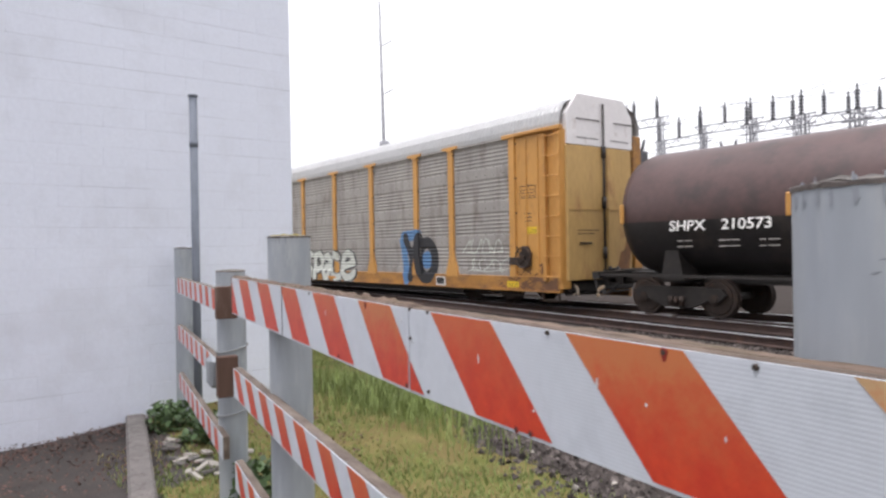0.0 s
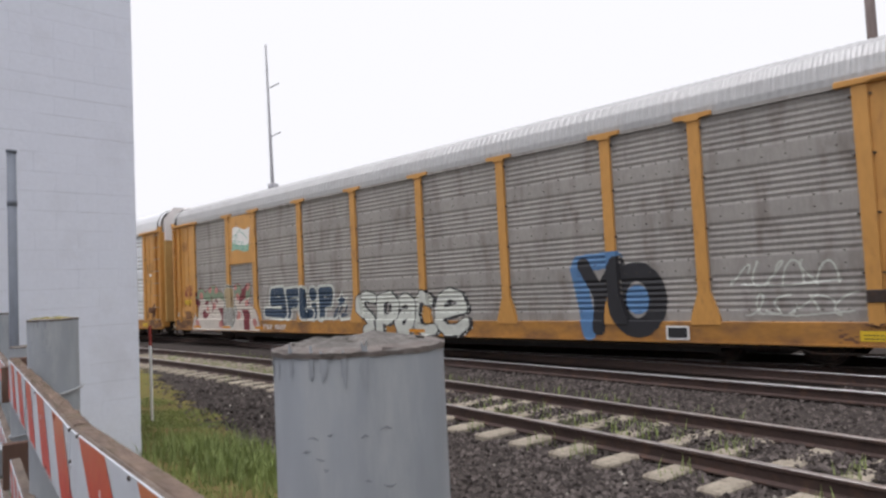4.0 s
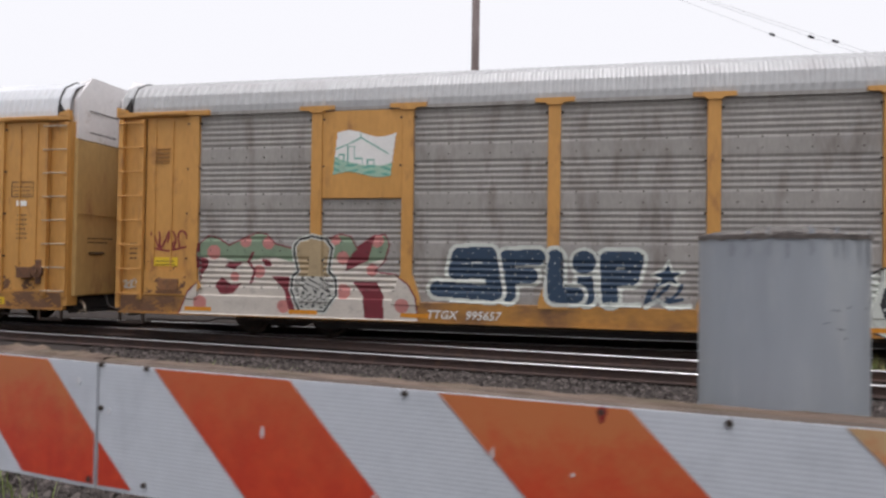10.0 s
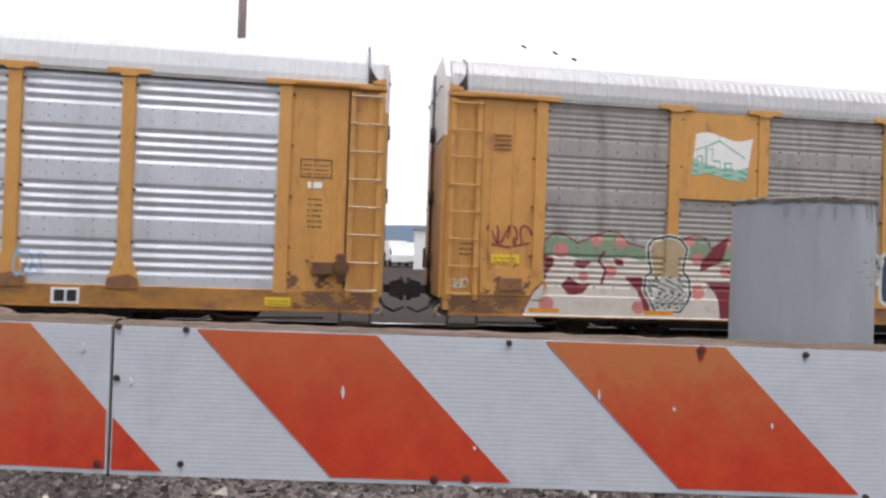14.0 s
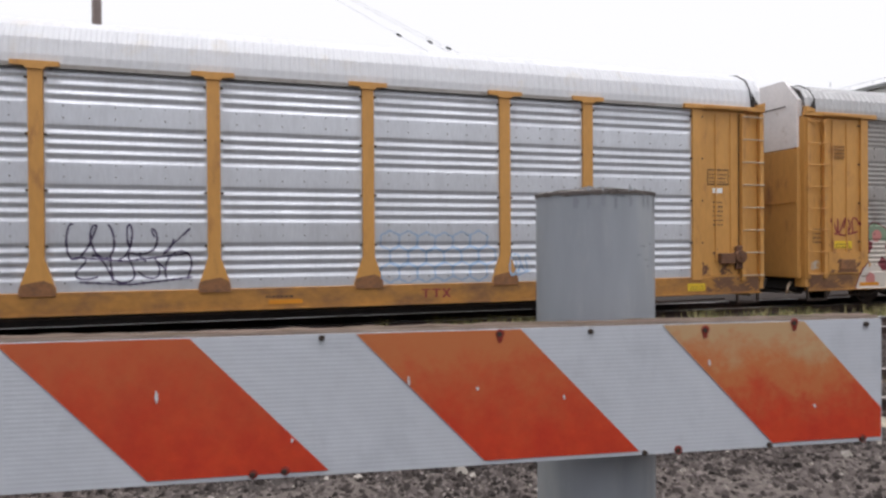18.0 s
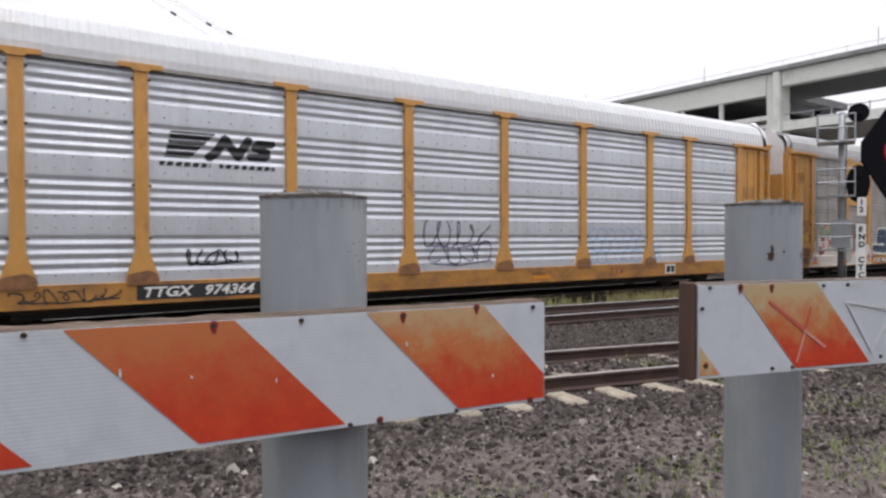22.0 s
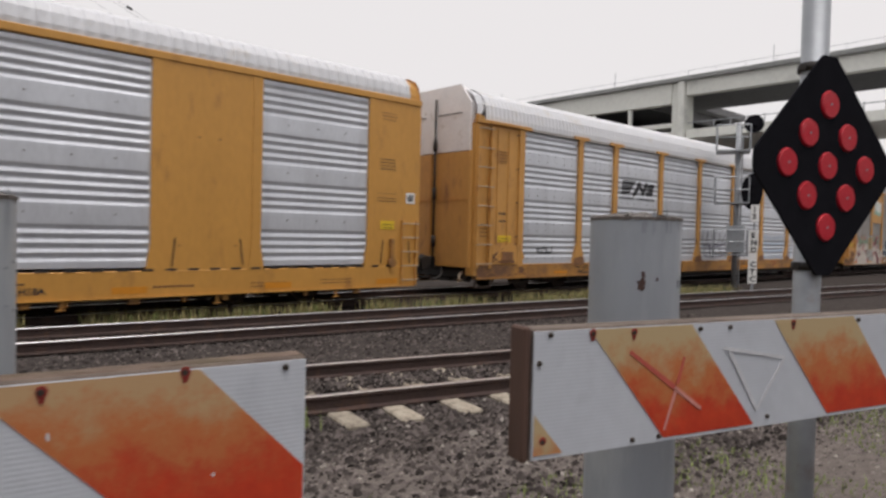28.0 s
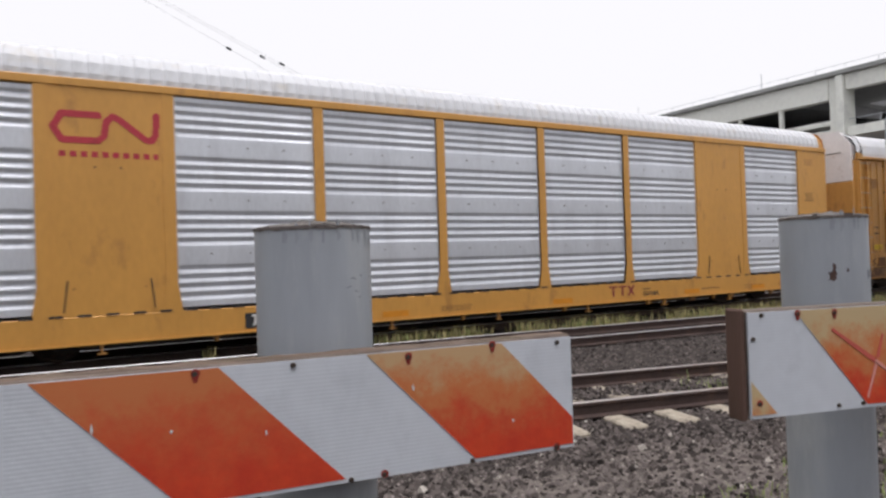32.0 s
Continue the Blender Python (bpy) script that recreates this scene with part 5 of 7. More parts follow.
fence_c = thing("striped_barricade", at_fence(-5.4, 0.27, 0, -2.7), "leaning old barricade with red and white stripes and wire", "barricade", "barricades")
for z in (1.41, 0.98, 0.54):
    board(fence_c, 0.0, 2.5, z, 0.14, [(0.06 + k * 0.30, 0.2 + k * 0.30, M_RED) for k in range(8)], lean=0.05)
for z0, z1 in ((1.24, 1.43), (0.78, 1.02)):
    bm = bmesh.new()
    box(bm, 2.5, 2.56, -0.03, 0.09, z0, z1, 0.004)
    part("end_block", bm, M_BROWNEND, fence_c)
bm = bmesh.new()
box(bm, 2.3, 2.46, -0.06, -0.004, 0.82, 1.0, 0.02)
part("bent_plate", bm, M_STEEL, fence_c, "bent metal plate")

# ---- the white block house ----
WX, WY = -6.25, 2.56
house = thing("block_wall_house", pose(0, 0, 0), "white painted concrete block house wall", "building", kind="structure")
bm = bmesh.new()
box(bm, WX - 6, WX - 0.0015, WY - 24, WY - 0.0015, -0.4, 9.0)
part("wall", bm, M_MORTAR, house)
pipe = thing("vent_pipe", pose(-5.2, 1.12, 0), "thin grey steel pipe standing before the white wall", "pipe")
bm = bmesh.new()
tube(bm, (0, 0, -0.3), (0, 0, 3.06), 0.036, 12)
part("shaft", bm, M_PIPE, pipe)
bm = bmesh.new()
tube(bm, (0, 0, 2.6), (0, 0, 2.66), 0.04, 12)
part("collar", bm, M_PIPE, pipe)
bm = bmesh.new()
tube(bm, (0, 0, 3.06), (0, 0, 3.08), 0.044, 12)
part("cap", bm, M_PIPE, pipe)
stake = thing("marker_stake", pose(-9.0, 3.8, 0), "thin white and red marker stake in the grass", "stake")
bm = bmesh.new()
box(bm, -0.03, 0.03, -0.01, 0.01, -0.2, 1.05)
part("white_part", bm, M_TARP, stake)
bm = bmesh.new()
box(bm, -0.031, 0.031, -0.011, 0.011, 1.05, 1.35)
part("red_part", bm, M_RUSTBOLT, stake)
kerb = thing("concrete_kerb", pose(-4.75, 0.5, 0, 0, 0, -11.7), "worn low dark concrete kerb beside the wall", "kerb", kind="structure")
bm = bmesh.new()
box(bm, -1.45, 1.5, -0.09, 0.09, -0.3, 0.03, 0.02)
part("kerb_stone", bm, M_KERB, kerb)
for k in range(48):
    bm = bmesh.new()
    w, d = random.uniform(0.02, 0.07), random.uniform(0.015, 0.045)
    box(bm, -w, w, -d, d, -0.01, 0.014, 0.004)
    x, y = random.uniform(-5.3, -3.9), random.uniform(0.7, 1.25)
    ob = part("rubble_piece", bm, M_PALECHIP if k % 2 == 0 else M_CEMENT, m=pose(x, y, ground_z(x, y) + 0.02, random.uniform(-20, 20), random.uniform(-20, 20), random.uniform(0, 180)))
    tagged(ob, "broken piece of pale rubble on the ground", "rubble", "rubble by the wall")


def leaf_litter(count, x0, x1, y0, y1, material, label, size=0.03):
    verts, faces = [], []
    for k in range(count):
        x, y = random.uniform(x0, x1), random.uniform(y0, y1)
        z, s = ground_z(x, y) + random.uniform(0.02, 0.05), random.uniform(0.5, 1.2) * size
        turn = Euler((random.uniform(-0.8, 0.8), random.uniform(-0.8, 0.8), random.uniform(0, 6.3))).to_matrix()
        n = len(verts)
        for a, b in ((-1, 0), (0, -0.5), (1, 0), (0, 0.5)):
            v = turn @ Vector((a * s, b * s, 0))
            verts.append((x + v.x, y + v.y, z + v.z))
        faces.append((n, n + 1, n + 2, n + 3))
    me = bpy.data.meshes.new("leaf_litter")
    me.from_pydata(verts, [], faces)
    me.materials.append(material)
    tagged(new("leaf_litter", me), label, "leaves", kind="stuff")


M_LITTER = mat("red_brown_dead_leaves", (0.11, 0.062, 0.05), 0.9, 0, 0.3, 20, 0, island=0.5)
leaf_litter(1200, -6.2, -5.6, -1.5, 0.9, M_LITTER, "dry leaves drifted against the wall", 0.02)
leaf_litter(1500, -6.2, -4.2, -1.5, 0.9, M_LITTER, "dry reddish leaves strewn along the wall", 0.018)
leaf_litter(600, -6.1, -3.5, 0.9, 2.2, M_LITTER, "dry leaves among the rubble", 0.02)


def bush(x, y, count, spread, tall, label):
    verts, faces = [], []
    for k in range(count):
        a, r, h = random.uniform(0, 6.3), spread * random.random() ** 0.6, tall * random.random()
        c = Vector((x + r * math.cos(a) * (1 - 0.4 * h / tall), y + r * math.sin(a) * (1 - 0.4 * h / tall), ground_z(x, y) + h))
        s = random.uniform(0.02, 0.05)
        turn = Euler((random.uniform(-1, 1), random.uniform(-1, 1), random.uniform(0, 6.3))).to_matrix()
        n = len(verts)
        for u, v in ((-1, 0), (0, -0.55), (1, 0), (0, 0.55)):
            verts.append(tuple(c + turn @ Vector((u * s, v * s, 0))))
        faces.append((n, n + 1, n + 2, n + 3))
    me = bpy.data.meshes.new("weed_clump")
    me.from_pydata(verts, [], faces)
    me.materials.append(M_WEED)
    tagged(new("weed_clump", me), label, "weeds", kind="stuff")


bush(-5.65, 1.0, 480, 0.28, 0.24, "dark leafy weeds by the wall's foot")
bush(-4.9, 1.15, 500, 0.3, 0.22, "low leafy weeds among rubble")
bush(-2.9, 0.75, 300, 0.2, 0.35, "leafy weeds at the post's foot")

# ---- signs and signals on the right ----
sign = thing("end_of_road_sign", pose(2.906, -0.197, 0, 0, 0, -15), "black diamond sign with nine red reflectors on a pipe", "sign")
bm = bmesh.new()
tube(bm, (0, 0.05, -0.3), (0, 0.05, 2.6), 0.038, 16)
part("sign_post", bm, M_STEEL, sign)
bm = bmesh.new()
h, c = 0.325, 1.88
prism(bm, [(0.03, c - h + 0.01), (h - 0.02, c - 0.03), (h - 0.02, c + 0.03), (0.03, c + h - 0.01), (-0.03, c + h - 0.01), (-h + 0.02, c + 0.03), (-h + 0.02, c - 0.03), (-0.03, c - h + 0.01)], 0.0, 0.008)
plate = part("sign_plate", bm, M_SIGN, sign)
for i in (-1, 0, 1):
    for j in (-1, 0, 1):
        bm = bmesh.new()
        x, z = (i + j) * 0.088, c + (i - j) * 0.088
        tube(bm, (x, -0.007, z), (x, 0.0, z), 0.036, 20, 0.041)
        lens = part("reflector", bm, M_REDLENS, plate)
        bm = bmesh.new()
        tube(bm, (x, -0.009, z), (x, -0.006, z), 0.004, 6)
        part("rivet", bm, M_STEEL, lens)
for z in (c + 0.29, c - 0.29):
    bm = bmesh.new()
    tube(bm, (-0.05, 0.05, z), (0.05, 0.05, z), 0.012, 6)
    tube(bm, (0, 0.05, z - 0.012), (0, 0.05, z + 0.012), 0.045, 14)
    part("clamp", bm, M_BLACK, sign)

signal = thing("railway_signal", pose(25.8, 10.6, 0, 0, 0, 25), "grey railway signal mast with ladder and platform", "signal")
bm = bmesh.new()
tube(bm, (0, 0, -0.3), (0, 0, 6.0), 0.1, 12)
part("mast", bm, M_STEEL, signal)
for z in (1.1, 3.0, 4.9):
    bm = bmesh.new()
    box(bm, -0.6, 0.5, -0.4, 0.75, z, z + 0.05)
    part("platform", bm, M_STEEL, signal)
    for x, y in ((-0.6, -0.4), (-0.6, 0.75), (0.5, -0.4), (0.5, 0.75)):
        bm = bmesh.new()
        tube(bm, (x, y, z), (x, y, z + 0.95), 0.025, 5)
        part("guard_post", bm, M_STEEL, signal)
    for a, b in (((-0.6, -0.4), (0.5, -0.4)), ((-0.6, 0.75), (0.5, 0.75)), ((-0.6, -0.4), (-0.6, 0.75))):
        for k in (0.5, 0.95):
            bm = bmesh.new()
            tube(bm, (*a, z + k), (*b, z + k), 0.025, 5)
            part("guard_rail", bm, M_STEEL, signal)
for x in (0.25, 0.5):
    bm = bmesh.new()
    tube(bm, (x, -0.15, 0), (x, -0.15, 5.6), 0.025, 5)
    part("ladder_rail", bm, M_STEEL, signal)
for z, w, h in ((5.9, 0.33, 0.33), (3.45, 0.36, 0.66)):
    bm = bmesh.new()
    faces = [[bm.verts.new((x, -0.5 + w * math.cos(6.2832 * k / 24), z + h * math.sin(6.2832 * k / 24))) for k in range(24)] for x in (-0.3, -0.27)]
    for k in range(24):
        bm.faces.new((faces[0][k - 1], faces[0][k], faces[1][k], faces[1][k - 1]))
    bm.faces.new(faces[0])
    bm.faces.new(faces[1])
    head = part("signal_head", bm, M_SIGN, signal, "round black signal head")
    for dz in (0.0,) if h < 0.5 else (-0.3, 0.0, 0.3):
        bm = bmesh.new()
        tube(bm, (-0.55, -0.5, z + dz), (-0.302, -0.5, z + dz), 0.11, 12)
        part("hood", bm, M_SIGN, head)
    bm = bmesh.new()
    tube(bm, (-0.25, -0.5, z), (0, 0, z - 0.1), 0.04, 6)
    part("bracket", bm, M_STEEL, head)
bm = bmesh.new()
box(bm, -0.35, 0.35, -0.3, 0.3, 1.2, 2.2, 0.02)
part("relay_box", bm, M_STEEL, signal)
for x, y, tall, words in ((23.4, 8.9, 2.0, "E\nN\nD\n\nC\nT\nC"), (24.6, 9.4, 2.9, "1\n2")):
    mk = thing("marker_post", pose(x, y, 0, 0, 0, -58), "white marker post with dark lettering beside the track", "post", "track markers")
    bm = bmesh.new()
    box(bm, -0.13, 0.13, -0.02, 0.02, tall - (1.75 if len(words) > 5 else 0.6), tall, 0.005)
    part("post_board", bm, M_TARP, mk)
    bm = bmesh.new()
    box(bm, -0.03, 0.03, 0.021, 0.06, -0.3, tall - 0.02)
    part("stake", bm, M_STEEL, mk)
    for k, ch in enumerate(words.split("\n")):
        if ch:
            text_mesh(ch, 0.24, M_INK, "letter", mk, pose(-0.075, -0.024, tall - 0.24 - 0.24 * k, 90, 0, 0), offset=0.01)

# ---- distance ----
bridge = thing("road_viaduct", pose(50, 0, 0), "pale concrete double-deck road viaduct far behind the tracks", "bridge")

def slab(name, x0, x1, y0, y1, z0, z1, material, bevel=0.0):
    bm = bmesh.new()
    box(bm, x0, x1, y0, y1, z0, z1, bevel)
    return part(name, bm, material, bridge)


slab("edge_beam", 0, 0.7, 27.2, 300, 12.25, 13.85, M_CONC)
slab("edge_beam", 0, 0.7, 4, 25.95, 12.75, 13.85, M_CONC)
slab("parapet", -0.35, 0.3, 4, 300, 13.85, 14.2, M_PARAPET, 0.04)
slab("upper_deck", 0.7, 17, 29, 300, 13.2, 13.8, M_BRIDGESHADE)
slab("upper_deck", 0.7, 9, 4, 29, 13.2, 13.8, M_BRIDGESHADE)
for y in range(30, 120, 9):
    slab("deck_rib", 0.7, 17, y, y + 0.6, 12.4, 13.2, M_BRIDGESHADE)
slab("lower_deck", 0.1, 9, 4, 25.95, 9.45, 10.12, M_CONC)
slab("lower_deck", 0.3, 16, 27.2, 300, 10.45, 10.8, M_CONC)
slab("lower_beam", 0.5, 1.0, 27.2, 300, 9.85, 10.15, M_CONC)
slab("lower_soffit", 1.0, 16, 27.2, 300, 9.3, 9.6, M_BRIDGESHADE)
# dark sheet added behind the bays, so that they look shaded inside
slab("inner_wall", 14.0, 14.5, 29.1, 300, 10.8, 13.2, M_BRIDGESHADE)
for k in range(6):
    y = 26.0 + 27.0 * k
    slab("column", -0.3, 1.3, y, y + 0.55, -0.3, 13.84, M_CONC, 0.06)
    slab("column", 0.05, 1.3, y + 0.68, y + 1.18, -0.3, 12.25 if k else 13.84, M_CONC, 0.05)
    slab("rear_column", 13.0, 14.0, y + 4, y + 5.2, -0.3, 13.2, M_BRIDGESHADE)
    for dy in (4.9, 8.5, 12.1, 15.7, 19.3, 22.9):
        slab("bay_post", 0.12, 0.4, y + dy, y + dy + 0.26, 10.8, 12.25, M_CONC)
for k in range(16):
    y = 5 + 1.25 * k
    slab("guard_post", 0.2, 0.26, y, y + 0.06, 10.12, 10.75, M_STEEL)
slab("guard_rail", 0.2, 0.25, 4, 25.9, 10.62, 10.68, M_STEEL)
for k in range(46):
    bm = bmesh.new()
    y = 6 + 2.2 * k
    tube(bm, (-0.1, y, 14.15), (-0.1, y, 14.65), 0.014, 5)
    part("rail_post", bm, M_STEEL, bridge)
bm = bmesh.new()
tube(bm, (-0.1, 6, 14.6), (-0.1, 200, 14.6), 0.014, 4)
part("hand_rail", bm, M_STEEL, bridge)
for y in (19.5, 32.5, 45.5, 58.5):
    bm = bmesh.new()
    tube(bm, (0.1, y, 14.1), (0.1, y, 15.5), 0.022, 6)
    part("lamp_pole", bm, M_STEEL, bridge)

pole = thing("utility_pole", pose(-5.9, 36.5, 0), "tall weathered wooden utility pole", "pole")
bm = bmesh.new()
tube(bm, (0, 0, -0.5), (0, 0, 22), 0.26, 14, 0.2)
part("pole_shaft", bm, M_POLE, pole)


def wires():
    """Three overhead wires with dark dampers, high behind the train."""
    for yaw, rise in ((-13.6, 17.0), (-16.2, 16.5), (-17.75, 16.0)):
        w = thing("overhead_wire", pose(0, 0, 0), "thin overhead wire with a small dark damper", "wire", "overhead wires")
        bm = bmesh.new()
        a = radians(yaw)
        p = Vector((0.4 - 34 * math.sin(a), -1.0 + 34 * math.cos(a), 1.62 + 34 * math.tan(radians(rise))))
        top = Vector((-5.9, 36.5, 20.6))
        way = (p - top).normalized()
        tube(bm, top, p + way * ((p.z + 0.15) / -way.z), 0.005, 4)
        part("strand", bm, M_INSUL, w)
        bm = bmesh.new()
        tube(bm, p - way * 0.13, p + way * 0.13, 0.055, 6)
        part("damper", bm, M_SIGN, w)


wires()

mast = thing("radio_mast", pose(-0.25 - 52 * 0.848 + 1.5, -0.5 + 52 * 0.53, 0), "thin dark steel mast with small side arms", "mast")
bm = bmesh.new()
tube(bm, (0, 0, -0.5), (-0.55, 0, 20.7), 0.2, 8, 0.07)
part("mast_shaft", bm, M_FAR, mast)
for z in (13.5, 17.2):
    bm = bmesh.new()
    tube(bm, (-0.3, 0, z), (0.8, 0.2, z + 0.2), 0.04, 5)
    part("arm", bm, M_FAR, mast)
bm = bmesh.new()
tube(bm, (-0.2, 0, 9.3), (-0.2, 0, 9.9), 0.4, 8)
part("collar", bm, M_FAR, mast)


def substation():
    """Steel gantries with insulator stacks and sagging bars, behind the tracks."""
    rnd = random.Random(4)
    for k in range(9):
        yaw = radians(13 + k * 3.4)
        d = 42 + rnd.uniform(-3, 5)
        g = thing("substation_gantry", pose(1.0 - d * math.sin(yaw), -0.8 + d * math.cos(yaw), 0, 0, 0, rnd.uniform(-10, 10)), "grey steel switchyard gantry with stacked insulators", "gantry", "switchyard gantries")
        top = 8.6 + rnd.uniform(-0.8, 1.0)
        for x in (-1.6, 1.6):
            bm = bmesh.new()
            for dx, dy in ((-0.2, -0.2), (0.2, -0.2), (-0.2, 0.2), (0.2, 0.2)):
                tube(bm, (x + dx, dy, -0.3), (x + dx * 0.6, dy * 0.6, top), 0.035, 4)
            for n in range(12):
                z = n * top / 12
                tube(bm, (x - 0.2, -0.2, z), (x + 0.2, -0.2, z + top / 12), 0.02, 4)
                tube(bm, (x + 0.2, 0.2, z), (x - 0.2, 0.2, z + top / 12), 0.02, 4)
            part("lattice_leg", bm, M_FAR, g)
        bm = bmesh.new()
        for dz in (0, 0.5):
            tube(bm, (-2.2, 0, top - dz), (2.2, 0, top - dz), 0.045, 4)
        for n in range(10):
            x = -2.2 + n * 0.44
            tube(bm, (x, 0, top - (0.5 if n % 2 else 0)), (x + 0.44, 0, top - (0 if n % 2 else 0.5)), 0.025, 4)
        part("crossbeam", bm, M_FAR, g)
        for x in (-1.8, -0.2, 1.4):
            bm = bmesh.new()
            z = top + 0.05
            for n in range(6):
                tube(bm, (x, 0, z), (x, 0, z + 0.1), 0.16, 8, 0.1)
                z += 0.17
            tube(bm, (x, 0, top), (x, 0, z + 0.25), 0.05, 6)
            part("insulator", bm, M_INSUL, g)
        for z in (top - 0.9, top - 1.8, top + 1.1):
            bm = bmesh.new()
            x0 = -3.0
            for n in range(6):
                tube(bm, (x0 + n, 0.1, z + 0.12 * (n - 3) ** 2 * 0.3), (x0 + n + 1, 0.1, z + 0.12 * (n - 2) ** 2 * 0.3), 0.02, 4)
            part("busbar", bm, M_FAR, g)
        bm = bmesh.new()
        box(bm, -0.5, 0.5, -0.4, 0.4, top - 2.6, top - 1.9, 0.05)
        tube(bm, (-0.3, 0, top - 1.9), (-0.5, 0, top - 1.2), 0.09, 8)
        tube(bm, (0.3, 0, top - 1.9), (0.5, 0, top - 1.2), 0.09, 8)
        part("switch_gear", bm, M_INSUL, g)


substation()


def far(yaw, d):
    a = radians(yaw)
    return 0.3 - d * math.sin(a), -0.9 + d * math.cos(a)


x, y = far(5.4, 85)
silo = thing("storage_tank", pose(x, y, 0), "big white domed storage tank beyond the tracks", "tank")
bm = bmesh.new()
prev = None
for r, z in ((4.2, -0.3), (4.2, 6.6), (4.0, 7.4), (3.3, 8.3), (2.2, 8.9), (0.4, 9.2)):
    ring = [bm.verts.new((r * math.cos(6.2832 * j / 32), r * math.sin(6.2832 * j / 32), z)) for j in range(32)]
    if prev:
        for j in range(32):
            f = bm.faces.new((prev[j], prev[(j + 1) % 32], ring[(j + 1) % 32], ring[j]))
            f.smooth = True
    prev = ring
part("tank_body", bm, M_BIGTANK, silo)
bm = bmesh.new()
box(bm, -1.8, 0.6, -1, 1, 9.0, 11.4, 0.1)
part("top_housing", bm, M_STEEL, silo)
bm = bmesh.new()
for k in range(8):
    a = 3.6 + k * 0.36
    tube(bm, (4.3 * math.cos(a), 4.3 * math.sin(a), 0), (4.3 * math.cos(a), 4.3 * math.sin(a), 5.2), 0.08, 5)
part("pipe_rack", bm, M_FAR, silo)

for yaw, d, w, dp, h, material, label in ((-8.7, 75, 9, 8, 4.2, M_TARP, "low white shed beyond the tracks"), (-17.2, 48, 7, 8, 5.2, M_CONC, "cream gabled house beyond the tracks"), (9.0, 120, 14, 10, 5.0, M_CONC, "pale warehouse far beyond the tracks"), (3.0, 150, 12, 10, 6.0, M_STEEL, "grey warehouse far beyond the tracks")):
    x, y = far(yaw, d)
    b = thing("warehouse", pose(x, y, 0, 0, 0, yaw), label, "building")
    bm = bmesh.new()
    box(bm, -w / 2, w / 2, 0, dp, -0.3, h)
    wl_ = part("wall", bm, material, b)
    bm = bmesh.new()
    prism(bm, [(-w / 2 - 0.3, h + 0.004), (w / 2 + 0.3, h + 0.004), (0, h + w * 0.14)], -0.3, dp + 0.3)
    part("roof", bm, M_STEEL, b)
    for k in range(3):
        bm = bmesh.new()
        x0 = -w / 2 + (k + 0.5) * w / 3
        box(bm, x0 - 0.5, x0 + 0.5, -0.03, 0.0, 0.9 if k else 0, 2.2)
        part("window" if k else "door", bm, M_SIGN, b)
for yaw, d in ((2.1, 86), (0.75, 90), (-3.7, 84), (-4.9, 92)):
    x, y = far(yaw, d)
    v = thing("delivery_van", pose(x, y, 0, 0, 0, -82), "white box van parked beyond the tracks", "van", "parked vans")
    bm = bmesh.new()
    box(bm, -2.6, 1.4, -1.1, 1.1, 0.6, 3.0, 0.06)
    part("cargo_box", bm, M_TARP, v)
    bm = bmesh.new()
    prism(bm, [(1.42, 0.5), (3.2, 0.5), (3.2, 1.3), (2.6, 2.2), (1.42, 2.2)], -1.0, 1.0)
    part("cab", bm, M_TARP, v)
    bm = bmesh.new()
    prism(bm, [(2.0, 1.4), (3.0, 1.4), (2.62, 2.05), (2.0, 2.05)], -1.01, 1.01)
    part("window", bm, M_SIGN, v)
    for px in (-1.7, 2.4):
        for py in (-1.0, 1.0):
            bm = bmesh.new()
            tube(bm, (px, py - 0.12, 0.42), (px, py + 0.12, 0.42), 0.42, 14)
            part("wheel", bm, M_SIGN, v)


x, y = far(3.2, 62)
pole = thing("utility_pole", pose(x, y, 0), "weathered wooden utility pole with crossarms", "pole")
bm = bmesh.new()
tube(bm, (0, 0, -0.3), (0, 0, 11), 0.2, 10, 0.13)
part("shaft", bm, M_POLE, pole)
for z, w in ((7.2, 0.9), (6.0, 0.5), (9.6, 1.2)):
    bm = bmesh.new()
    box(bm, -w * 0.3, w, -0.06, 0.06, z, z + 0.12)
    tube(bm, (w * 0.8, 0, z + 0.12), (w * 0.8, 0, z + 0.36), 0.07, 6)
    part("crossarm", bm, M_POLE, pole)
bm = bmesh.new()
tube(bm, (0.3, 0, 4.6), (0.3, 0, 5.5), 0.22, 10)
part("transformer", bm, M_STEEL, pole)


def conifer(x, y, tall, spread):
    t = thing("conifer_tree", pose(x, y, 0), "dark green conifer beyond the tracks", "tree", "conifers")
    bm = bmesh.new()
    tube(bm, (0, 0, -0.3), (0, 0, tall * 0.95), 0.22, 8, 0.04)
    part("trunk", bm, M_POLE, t)
    rnd = random.Random(int(x * 7))
    verts, faces = [], []
    for k in range(1500):
        f = rnd.random()
        r = spread * (1 - f) ** 0.8 * rnd.random() ** 0.5 + 0.1
        a = rnd.uniform(0, 6.3)
        c = Vector((r * math.cos(a), r * math.sin(a), 0.4 + f * (tall - 0.4)))
        s = rnd.uniform(0.12, 0.3)
        turn = Euler((rnd.uniform(-1, 1), rnd.uniform(-1, 1), a)).to_matrix()
        n = len(verts)
        for u, v in ((-1, 0), (0, -0.4), (1, -0.1), (0, 0.4)):
            verts.append(tuple(c + turn @ Vector((u * s, v * s, 0))))
        faces.append((n, n + 1, n + 2, n + 3))
    me = bpy.data.meshes.new("crown")
    me.from_pydata(verts, [], faces)
    me.materials.append(M_FIR)
    o = new("crown", me)
    o.parent = t


